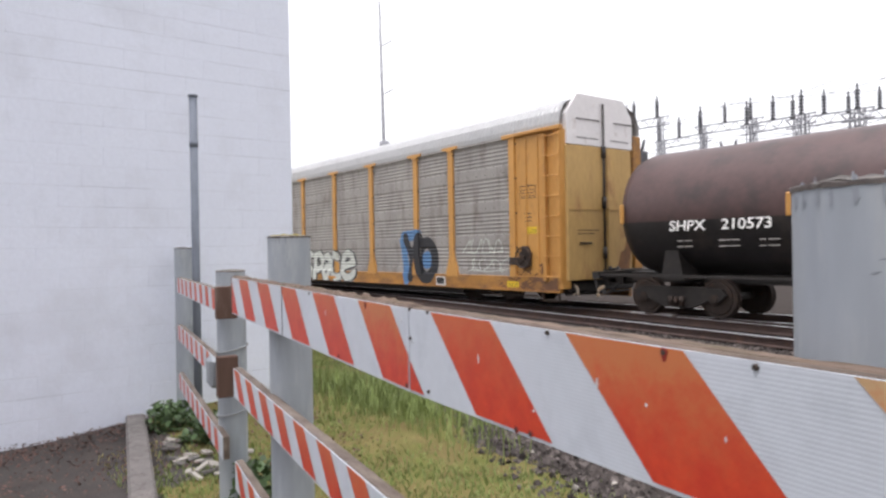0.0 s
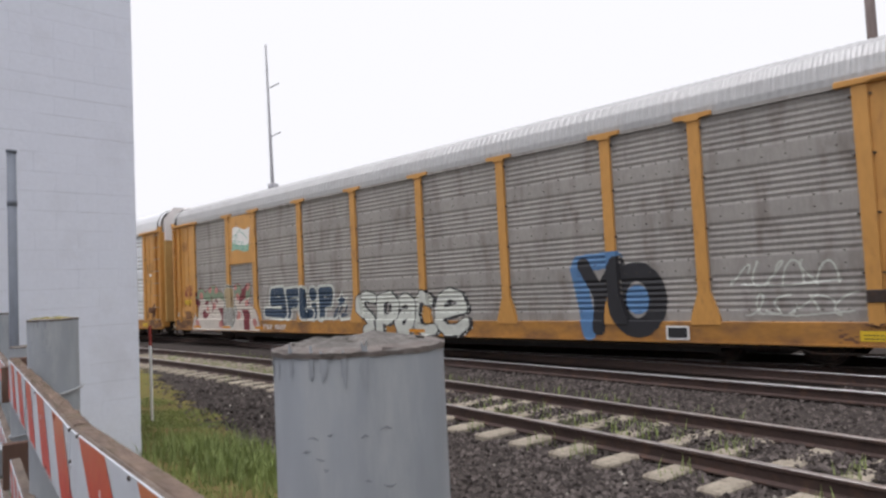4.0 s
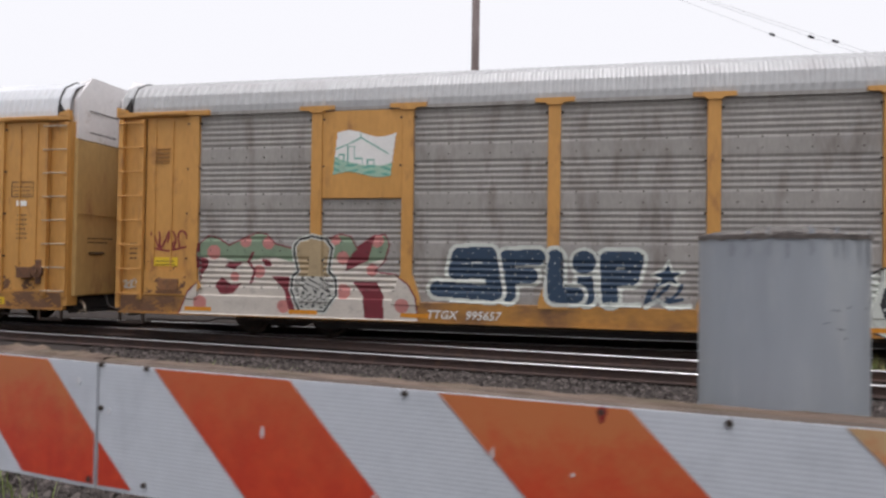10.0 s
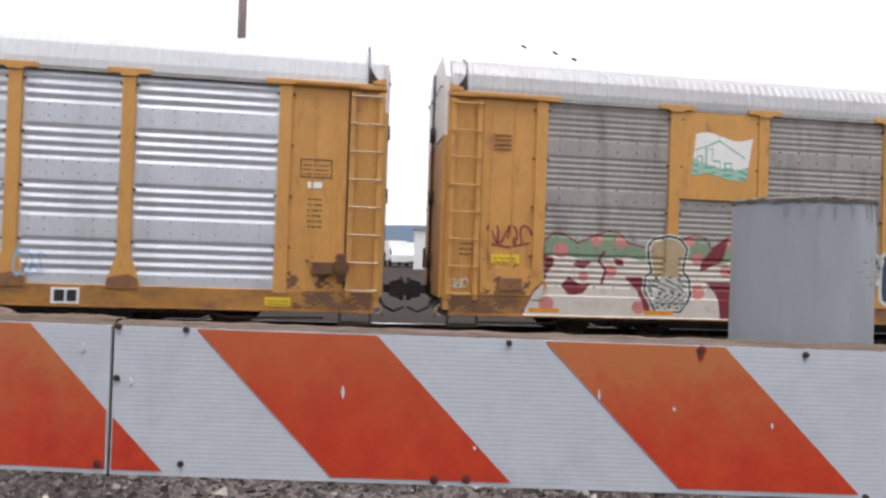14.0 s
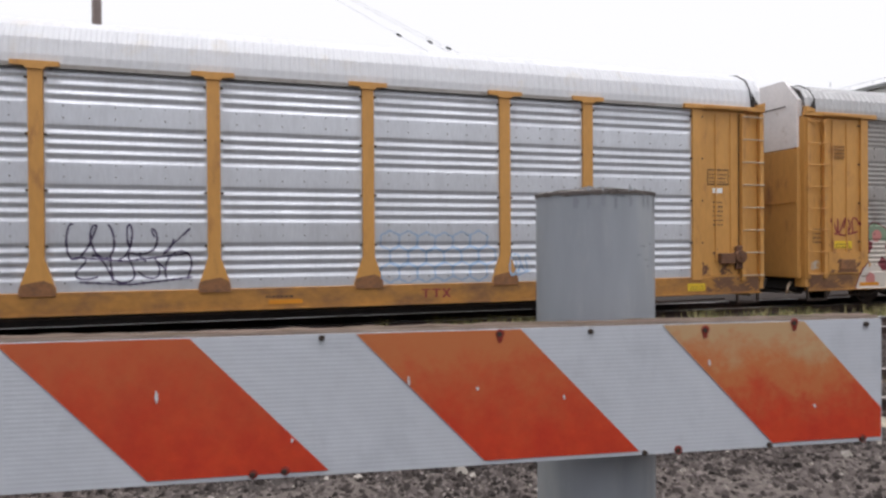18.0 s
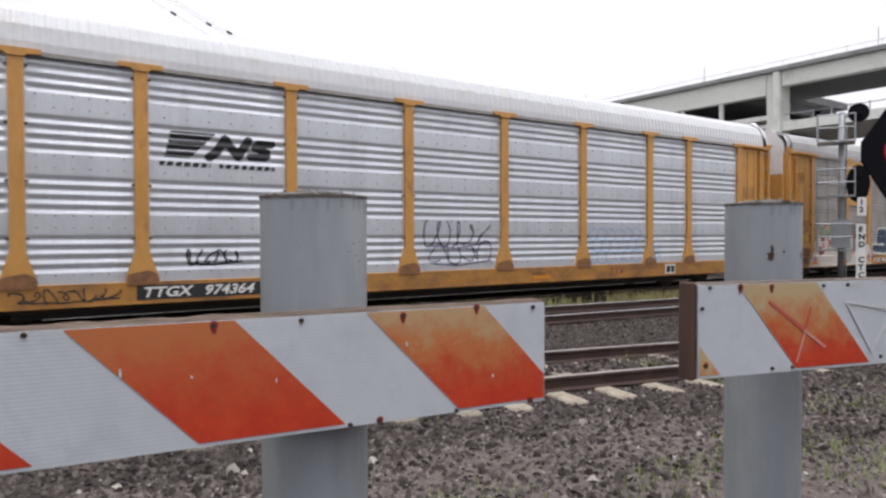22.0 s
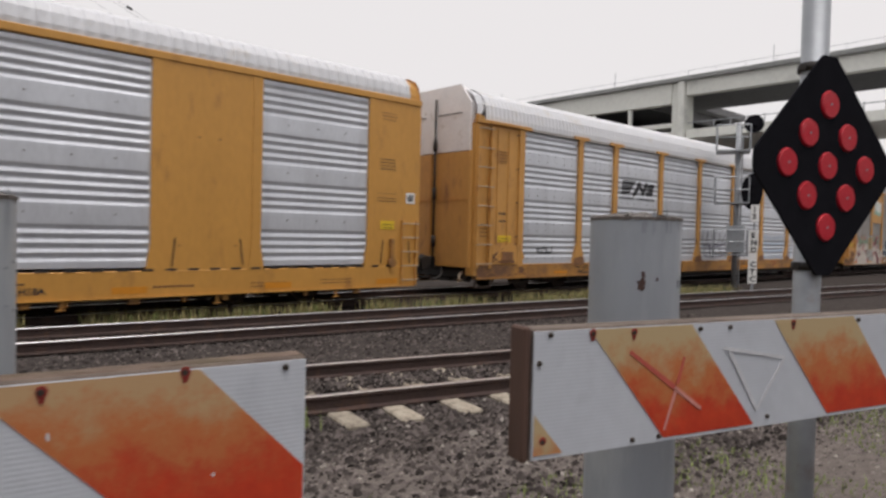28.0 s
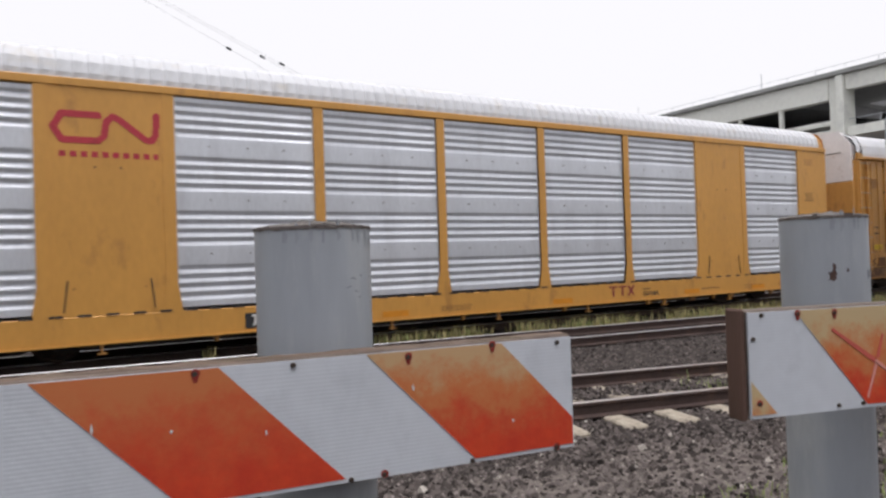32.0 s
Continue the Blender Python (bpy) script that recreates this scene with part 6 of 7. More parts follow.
for yaw, d, tall in ((-9.0, 60, 6.5), (-10.6, 64, 6.0), (-12.5, 90, 7)):
    conifer(*far(yaw, d), tall, 1.3)

bm = bmesh.new()
prev = None
for k in range(61):
    a = radians(-80 + 160 * k / 60)
    x, y = 1400 * math.sin(a), 1400 * math.cos(a)
    h = 60 + 16 * noise.noise((k * 0.35, 1, 0)) + 8 * noise.noise((k * 1.7, 4, 0))
    ring = (bm.verts.new((x, y, -20)), bm.verts.new((x * 1.02, y * 1.02, h)), bm.verts.new((x * 1.3, y * 1.3, h * 0.4)))
    if prev:
        for j in (0, 1):
            bm.faces.new((prev[j], ring[j], ring[j + 1], prev[j + 1]))
    prev = ring
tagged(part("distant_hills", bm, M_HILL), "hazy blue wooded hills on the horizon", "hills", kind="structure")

# plain unseen wall added across the street behind the fence, to darken the reflections
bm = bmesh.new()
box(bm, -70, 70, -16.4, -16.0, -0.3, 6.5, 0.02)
tagged(part("wall_south", bm, M_KERB), "plain dull grey unseen wall added across the street", "wall", kind="structure")


# ---- paint on the cars: graffiti, stencils, labels ----
def stroke_gap(X, Z, lines):
    """Distance of every point to the nearest of some polylines."""
    best = np.full(X.shape, 9.0)
    for line in lines:
        for (a, b), (c, d) in zip(line, line[1:]):
            ux, uz = c - a, d - b
            k = np.clip(((X - a) * ux + (Z - b) * uz) / max(ux * ux + uz * uz, 1e-9), 0, 1)
            best = np.minimum(best, np.hypot(X - a - k * ux, Z - b - k * uz))
    return best


def side_depth(x, z, posts=POSTS, flat=None, ribs=FINE_RIBS):
    """Depth of the car's side at a point, so that paint lies on ribs, posts and sill."""
    if z > Z_DECK - 0.07:
        for p in posts:
            w = 0.11 if z > 1.4 or abs(p) > 11 else 0.11 + 0.16 * min(1, (1.4 - z) / 0.48)
            if abs(x - p) < w + 0.02:
                return -0.02
    if z < Z_DECK + 0.02:
        return 0.0 if z > Z_SILL + 0.035 else -0.03
    if flat and flat(x, z):
        return 0.0
    if abs(x) > 11.4:
        return 0.03
    return ripple(z, ribs)


def paint(car, name, x0, x1, z0, z1, chooser, mats, cell=0.02, depth=side_depth, label=""):
    """Paint that follows the car's side, cell by cell. chooser gives the colour's number, or -1, over arrays of x and z."""
    nx, nz = int((x1 - x0) / cell), int((z1 - z0) / cell)
    X, Z = np.meshgrid(x0 + (np.arange(nx) + 0.5) * cell, z0 + (np.arange(nz) + 0.5) * cell)
    pick = chooser(X, Z)
    index, verts, faces, ids = {}, [], [], []

    def corner(i, j):
        if (i, j) not in index:
            x, z = x0 + i * cell, z0 + j * cell
            index[(i, j)] = len(verts)
            verts.append((x, depth(x, z) - 0.006, z))
        return index[(i, j)]
    for j, i in zip(*np.nonzero(pick >= 0)):
        faces.append((corner(i, j), corner(i + 1, j), corner(i + 1, j + 1), corner(i, j + 1)))
        ids.append(int(pick[j, i]))
    me = bpy.data.meshes.new(name)
    me.from_pydata(verts, [], faces)
    for m in mats:
        me.materials.append(m)
    me.polygons.foreach_set("material_index", ids)
    me.update()
    ob = new(name, me)
    ob.parent = car
    if label:
        ob["label"] = label
    return ob


def flatpaint(name, colour, rough=0.6):
    return mat(name, colour, rough, 0, 0.12, 25, 0, tuple(c * 0.7 for c in colour), 0.25, 3)


P_WHITE, P_BLACK = flatpaint("white_spray", (0.56, 0.58, 0.53)), flatpaint("black_spray", (0.02, 0.02, 0.024))
P_NAVY, P_BLUE = flatpaint("navy_spray", (0.02, 0.045, 0.085)), flatpaint("blue_spray", (0.09, 0.2, 0.38))
P_MAROON, P_PINK = flatpaint("maroon_spray", (0.17, 0.02, 0.03)), flatpaint("pink_spray", (0.50, 0.20, 0.18))
P_GREEN, P_CREAM = flatpaint("sage_spray", (0.20, 0.27, 0.18)), flatpaint("cream_spray", (0.55, 0.50, 0.44))
P_SKYB, P_VIOLET = flatpaint("pale_blue_spray", (0.32, 0.45, 0.62)), flatpaint("violet_spray", (0.07, 0.055, 0.11))
P_RED, P_ORANGE = flatpaint("logo_red", (0.42, 0.03, 0.045)), flatpaint("orange_reflector", (0.62, 0.24, 0.01))
P_NOTE = flatpaint("brown_stencil", (0.16, 0.07, 0.03))
P_TEAL, P_DARKRED = flatpaint("teal_paint", (0.13, 0.36, 0.28)), flatpaint("dark_red_spray", (0.22, 0.03, 0.03))

LETTER_Y = [[(0.0, 1), (0.45, 0.5)], [(1, 1), (0.45, 0.5), (0.4, 0)]]
LETTER_O = [[(0.5 + 0.46 * math.cos(0.3927 * k), 0.5 + 0.5 * math.sin(0.3927 * k)) for k in range(17)]]


def placed(lines, x, z, w, h):
    return [[(x + u * w, z + v * h) for u, v in line] for line in lines]


flag_flat = lambda x, z: -8.66 < x < -7.0 and z > 2.84
depth_a = lambda x, z: side_depth(x, z, POSTS, flag_flat)
depth_b = lambda x, z: side_depth(x, z, POSTS, None, BOLD_RIBS)

# car A
def within(X, Z, outline):
    """Which points lie inside a closed outline."""
    odd = np.zeros(X.shape, bool)
    for (a, b), (c, d) in zip(outline, outline[1:] + outline[:1]):
        if b != d:
            odd ^= ((Z > b) != (Z > d)) & (X < a + (Z - b) / (d - b) * (c - a))
    return odd


SPACE = [
    [[(-0.72, 1.62), (-1.02, 1.72), (-1.28, 1.58), (-1.3, 1.3), (-1.05, 1.12), (-0.82, 0.95), (-0.78, 0.7), (-1.0, 0.62)]],
    [[(-0.4, 0.62), (-0.4, 1.6)], [(-0.4, 1.58), (0.0, 1.68), (0.26, 1.45), (0.2, 1.1), (-0.05, 0.95), (-0.38, 0.98)]],
    [[(0.42, 1.45), (0.68, 1.6), (0.92, 1.45), (0.92, 0.95)], [(0.9, 1.12), (0.6, 1.12), (0.4, 0.88), (0.5, 0.64), (0.75, 0.64), (0.92, 0.9)]],
    [[(1.62, 1.52), (1.42, 1.66), (1.2, 1.5), (1.12, 1.1), (1.22, 0.75), (1.48, 0.62), (1.8, 0.68)]],
    [[(2.0, 1.1), (2.45, 1.2), (2.85, 1.28), (2.72, 1.58), (2.4, 1.7), (2.1, 1.55), (1.96, 1.2), (2.02, 0.85), (2.3, 0.65), (2.72, 0.68), (2.95, 0.85)]],
]
FLIP = [
    [[(-5.88, 1.76), (-5.32, 1.78), (-5.2, 1.08)], [(-5.95, 1.45), (-5.3, 1.48)], [(-6.3, 1.12), (-5.25, 1.06)], [(-5.88, 1.76), (-5.95, 1.45)]],
    [[(-4.98, 1.72), (-4.95, 1.05)], [(-4.98, 1.72), (-4.42, 1.74)], [(-4.95, 1.38), (-4.55, 1.4)]],
    [[(-4.1, 1.74), (-4.08, 1.06), (-3.72, 1.06)]],
    [[(-3.56, 1.32), (-3.53, 1.04)], [(-3.6, 1.7), (-3.55, 1.7)]],
    [[(-3.16, 1.72), (-3.12, 1.02)], [(-3.16, 1.72), (-2.68, 1.72), (-2.76, 1.4), (-3.1, 1.38)]],
]


def space_word(X, Z):
    """Fat letters, a thin black outline, and black and orange blocks that fall behind them to the lower side."""
    X, Z = (X + 1.42) / 0.955 - 1.48, (Z - 0.44) / 0.87 + 0.44
    pick = np.full(X.shape, -1)
    for k, lines in enumerate(SPACE):
        back = stroke_gap(X - 0.1, Z + 0.02, lines) < 0.19
        chip = np.sin(X * 23 + Z * 17) * np.sin(Z * 29 - X * 9) > 0.62
        pick = np.where(back & (pick < 0), np.where(chip, 0, 1), pick)
    for lines in SPACE[::-1]:
        d = stroke_gap(X, Z, lines)
        pick = np.where(d < 0.182, 1, pick)
        pick = np.where(d < 0.15, 0, pick)
    hole = (np.abs(X - 0.02) < 0.05) & (np.abs(Z - 1.3) < 0.1)
    hole |= (np.hypot((X - 2.38) / 0.7, Z - 1.42) < 0.1)
    return np.where(hole, 1, pick)


def flip_word(X, Z):
    """Block letters with an inner line, a thick white rim and small white specks."""
    pick = np.full(X.shape, -1)
    for lines in FLIP[::-1]:
        d = stroke_gap(X, Z, lines)
        pick = np.where(d < 0.22, 1, pick)
        pick = np.where(d < 0.145, 0, pick)
    dot = np.hypot(X + 3.58, Z - 1.66)
    pick = np.where(dot < 0.27, 1, pick)
    pick = np.where(dot < 0.21, 0, pick)
    speck = (np.sin(X * 31) * np.sin(Z * 27 + X * 5) > 0.955) & (pick == 0)
    return np.where(speck, 1, pick)


paint(CAR_A, "graffiti", -1.6, 3.5, 0.46, 2.0, space_word, [P_WHITE, P_BLACK], 0.018, depth_a, "white bubble-letter graffiti with black outline")
paint(CAR_A, "graffiti", -6.7, -2.4, 0.75, 2.05, flip_word, [P_NAVY, P_WHITE], 0.018, depth_a, "navy block-letter graffiti with white outline")
STAR = [[(-2.42, 1.45), (-2.2, 1.55), (-2.12, 1.7), (-2.05, 1.52), (-1.85, 1.52), (-2.0, 1.4), (-1.9, 1.25), (-2.1, 1.32), (-2.3, 1.22), (-2.25, 1.38), (-2.42, 1.45)], [(-3.2, 0.9), (-2.6, 0.92)], [(-2.5, 0.88), (-2.3, 1.0), (-2.1, 0.88), (-1.75, 0.92)]]
paint(CAR_A, "graffiti", -3.3, -1.6, 0.75, 1.85, lambda X, Z: np.where(stroke_gap(X, Z, STAR[1:]) < 0.04, 0, np.where(stroke_gap(X, Z, STAR[:1]) < 0.022, 0, np.where(within(X, Z, STAR[0]), 1, -1))), [P_WHITE, P_NAVY], 0.018, depth_a, "small white and navy star doodle")

PIECE = [(-11.75, 0.5), (-11.55, 0.95), (-11.29, 1.2), (-11.36, 1.7), (-11.33, 1.94), (-11.14, 2.1), (-10.91, 2.07), (-10.65, 1.92), (-10.34, 2.06), (-10.06, 2.17), (-9.82, 2.15), (-9.62, 1.95), (-9.26, 1.87), (-8.65, 1.86), (-8.49, 2.07), (-8.28, 2.16), (-8.04, 2.11), (-7.91, 1.9), (-7.57, 2.14), (-7.33, 2.15), (-7.24, 1.93), (-7.33, 1.63), (-7.53, 1.43), (-7.12, 1.38), (-6.85, 1.2), (-6.7, 0.95), (-6.64, 0.5)]
MAROON = [
    [(-8.14, 1.42), (-8.11, 1.64), (-7.77, 2.02), (-7.54, 2.14), (-7.68, 1.63)],
    [(-8.0, 1.22), (-7.5, 1.22), (-7.35, 0.95), (-7.34, 0.52), (-7.72, 0.52), (-7.78, 0.95)],
    [(-9.71, 1.29), (-9.3, 1.29), (-9.17, 0.6), (-9.26, 0.55), (-9.42, 1.0)],
    [(-11.36, 1.67), (-11.12, 1.61), (-11.11, 1.48), (-11.29, 1.26)],
    [(-10.96, 1.08), (-10.81, 1.26), (-10.58, 1.1), (-10.36, 1.14), (-10.54, 0.93), (-10.81, 0.9)],
    [(-10.74, 1.47), (-10.65, 1.57), (-10.34, 1.56), (-10.53, 1.41)],
    [(-9.94, 1.65), (-9.73, 1.6), (-9.71, 1.48), (-9.85, 1.48)],
]
FIGURE = [(-9.23, 1.9), (-9.12, 2.03), (-8.83, 2.1), (-8.56, 2.04), (-8.42, 1.87), (-8.47, 1.62), (-8.49, 1.41), (-8.36, 1.28), (-8.33, 0.95), (-8.56, 0.62), (-9.07, 0.62), (-9.28, 1.02), (-9.26, 1.3), (-9.14, 1.4), (-9.21, 1.65)]


def blob_colours(X, Z):
    """Round-topped letters: cream below, sage above, with pink dots and maroon shapes, and a pale figure between them."""
    inside = within(X, Z, PIECE)
    pick = np.where(inside, np.where(Z > 1.62 + 0.05 * np.sin(X * 5), 1, 0), -1)
    for cx, cz, r in ((-10.99, 1.76, 0.15), (-10.52, 1.27, 0.1), (-9.98, 1.38, 0.13), (-10.28, 1.98, 0.12), (-9.78, 1.96, 0.13), (-9.42, 0.7, 0.13), (-8.36, 2.02, 0.1), (-8.2, 1.68, 0.13), (-7.5, 2.02, 0.13), (-8.18, 1.02, 0.15), (-6.98, 0.78, 0.14), (-7.6, 1.45, 0.12), (-11.26, 0.72, 0.15)):
        pick = np.where(inside & (np.hypot(X - cx, Z - cz) < r), 3, pick)
    for shape in MAROON:
        pick = np.where(inside & within(X, Z, shape), 2, pick)
    pick = np.where(inside & (stroke_gap(X, Z, [PIECE]) < 0.03), 2, pick)
    pick = np.where(inside & (stroke_gap(X, Z, [[(-10.12, 1.75), (-10.22, 1.58), (-10.08, 1.4), (-10.15, 1.15)]]) < 0.03), 2, pick)
    rim = stroke_gap(X, Z, [FIGURE + FIGURE[:1]])
    pick = np.where(within(X, Z, FIGURE), np.where(Z > 1.3, 4, np.where(np.sin(X * 38 + 9 * np.sin(Z * 11)) * np.sin(Z * 33 + X * 9) > 0.35, 7, 5)), pick)
    pick = np.where(rim < 0.05, 6, pick)
    pick = np.where(rim < 0.022, 7, pick)
    return pick


paint(CAR_A, "graffiti", -11.8, -6.5, 0.48, 2.25, blob_colours, [P_CREAM, P_GREEN, P_MAROON, P_PINK, flatpaint("pale_tan_spray", (0.40, 0.30, 0.17)), flatpaint("pale_grey_spray", (0.47, 0.46, 0.42)), P_WHITE, P_BLACK], 0.018, depth_a, "faded cream, sage and maroon graffiti with a pale rounded figure")


def yo(X, Z):
    y1 = placed(LETTER_Y, 6.2, 0.72, 0.8, 1.3)
    o1 = placed(LETTER_O, 6.92, 0.72, 0.95, 1.12)
    pick = np.where((stroke_gap(X, Z, [[(6.05, 1.95), (6.3, 0.65)], [(6.1, 2.05), (6.95, 2.1)]]) < 0.17), 1, -1)
    pick = np.where(stroke_gap(X, Z, y1) < 0.15, 0, pick)
    pick = np.where(stroke_gap(X, Z, o1) < 0.19, 0, pick)
    return np.where((np.hypot(X - 7.4, Z - 1.28) < 0.28) & (pick < 0), 1, pick)


paint(CAR_A, "graffiti", 5.7, 8.3, 0.48, 2.3, yo, [P_BLACK, P_BLUE], 0.02, depth_a, "black and blue graffiti letters")


def scrawl(seed, x, z, w, h, n):
    """Loose looping handwriting as polylines."""
    rnd, out = random.Random(seed), []
    for k in range(n):
        px, step = x + w * k / n, w / n
        a, b, c, p, q = rnd.uniform(3.2, 5.2), rnd.uniform(2.4, 4.4), rnd.uniform(0.6, 1.0), rnd.uniform(0, 6), rnd.uniform(0, 6)
        line = []
        for t in range(21):
            f = t / 20
            v = 0.5 + 0.5 * c * math.sin(b * f * 1.6 + q)
            line.append((px + step * (0.1 + 0.75 * f + 0.32 * math.sin(a * f * 1.5 + p) + 0.18 * v), z + h * v))
        out.append(line)
    out.append([(x + w * 0.1, z + h * 0.12), (x + w * 0.5, z + h * 0.02), (x + w * 1.02, z + h * 0.2)])
    return out


def tag(car, seed, x, z, w, h, n, material, thick=0.014, depth=side_depth, label="thin handwritten spray tag"):
    lines = scrawl(seed, x, z, w, h, n)
    paint(car, "spray_tag", x - 0.2, x + w + 0.3, z - 0.1, z + h + 0.1, lambda X, Z: np.where(stroke_gap(X, Z, lines) < thick, 0, -1), [material], 0.013, depth, label)


tag(CAR_A, 3, 9.25, 1.45, 1.7, 0.45, 6, P_WHITE, 0.014, depth_a)
tag(CAR_A, 5, 9.5, 0.95, 1.6, 0.4, 5, P_WHITE, 0.013, depth_a)
tag(CAR_A, 8, -12.42, 1.76, 0.78, 0.5, 4, P_DARKRED, 0.02, depth_a)
tag(CAR_A, 9, -13.1, 0.98, 0.3, 0.2, 3, P_WHITE, 0.012, lambda x, z: 0.05)
tag(CAR_A, 11, -2.5, 0.95, 0.6, 0.4, 3, P_NAVY, 0.03, depth_a)
tag(CAR_B, 21, -1.0, 1.35, 1.9, 0.7, 5, P_VIOLET, 0.016, depth_b)
tag(CAR_B, 22, -0.95, 0.95, 1.9, 0.6, 5, P_VIOLET, 0.015, depth_b)


def honeycomb(X, Z):
    """A net of loose rings in pale blue."""
    pick = np.full(X.shape, -1)
    for row in range(3):
        for k in range(6):
            cx, cz = 4.55 + 0.36 * k + 0.18 * (row % 2), 1.08 + 0.3 * row + 0.02 * math.sin(5 * k + row)
            d = np.hypot(X - cx, (Z - cz) * 1.1) * (1 + 0.06 * np.cos(6 * np.arctan2(Z - cz, X - cx)))
            pick = np.where(np.abs(d - 0.19) < 0.016, 0, pick)
    return pick


paint(CAR_B, "spray_tag", 4.3, 6.75, 0.88, 2.0, honeycomb, [P_SKYB], 0.014, depth_b, "pale blue honeycomb spray tag")
tag(CAR_B, 24, -10.7, 1.15, 0.7, 0.18, 4, P_BLACK, 0.018, depth_b)
tag(CAR_B, 25, -6.2, 1.12, 1.05, 0.3, 5, P_BLACK, 0.018, depth_b)
tag(CAR_B, 26, -8.9, 0.55, 1.6, 0.24, 7, P_BLACK, 0.013, depth_b)
tag(CAR_B, 27, 6.95, 0.98, 0.5, 0.5, 3, P_SKYB, 0.014, depth_b)


# the flag on the flat panel
def flag(X, Z):
    u = (X + 8.42) / 1.28
    wave = 0.07 * np.sin(u * 6.3)
    inside = (u > 0.08 * (Z - 3.3)) & (u < 0.92 + 0.1 * (Z - 3.3)) & (Z > 3.30 + wave * 0.8) & (Z < 4.10 + wave)
    hill = 3.47 + 0.05 * np.sin(u * 5 + 2.0) + 0.12 * (1 - u)
    pick = np.where(inside, np.where(Z < hill, 2, 0), -1)
    streak = (Z < hill + 0.02) & (np.sin(Z * 52 + 3 * np.sin(X * 6)) + 0.6 * np.sin(X * 17) > 0.55)
    pick = np.where(inside & streak, 1, pick)
    towers = [[(-8.3, 3.5), (-8.3, 3.7), (-8.2, 3.7), (-8.2, 3.55)], [(-8.12, 3.5), (-8.12, 3.85), (-7.98, 3.85), (-7.98, 3.62), (-7.82, 3.62), (-7.82, 3.46)], [(-7.72, 3.46), (-7.72, 3.58), (-7.58, 3.58), (-7.58, 3.42)]]
    ridge = stroke_gap(X, Z, towers + [[(-8.38, 3.8), (-8.1, 3.9), (-7.85, 4.02), (-7.5, 3.82), (-7.3, 3.7)], [(-7.85, 4.02), (-7.85, 4.2)]]) < 0.013
    return np.where(inside & ridge, 1, pick)


paint(CAR_A, "painted_flag", -8.5, -7.05, 3.2, 4.25, flag, [M_WHITEINK, P_TEAL, flatpaint("pale_green_wash", (0.33, 0.50, 0.38))], 0.016, depth_a, "white flag with a green town skyline")


def plaque(car, name, x0, x1, z0, z1, y, material, label=""):
    bm = bmesh.new()
    box(bm, x0, x1, y - 0.006, y, z0, z1)
    return part(name, bm, material, car, label)


def bars(car, x0, x1, z0, z1, y, rows, material, seed=0):
    """Small writing that cannot be read: rows of short bars."""
    rnd, bm = random.Random(seed), bmesh.new()
    h = (z1 - z0) / (rows * 3.6)
    for r in range(rows):
        x, z = x0, z1 - (r + 1) * (z1 - z0) / rows
        while x < x1 - 0.03:
            w = rnd.uniform(0.02, 0.07)
            box(bm, x, min(x + w, x1), y - 0.003, y, z, z + h)
            x += w + rnd.uniform(0.012, 0.03)
    o = part("small_stencil", bm, material, car)
    o["kind"] = "stuff"
    return o


def car_number(car, words, size, x, y, z, wide, bold):
    """Initials and number, each one a part, set side by side."""
    for word in words:
        ob = text_mesh(word, size, M_WHITEINK, "car_number", car, pose(x, y, z, 90, 0, 0) @ Matrix.Diagonal((wide, 1, 1, 1)), 0.25, bold, "white slanted number")
        x += wide * (max(v.co.x for v in ob.data.vertices) + size * 0.55)


def numbered(car, words, x0, x1, z0, z1, wide=1.0):
    plaque(car, "number_patch", x0, x1, z0, z1, -0.004, M_INK, "black patch behind the number")
    car_number(car, words, z1 - z0, x0 + 0.08, -0.014, z0 + (z1 - z0) * 0.18, wide, 0.006)


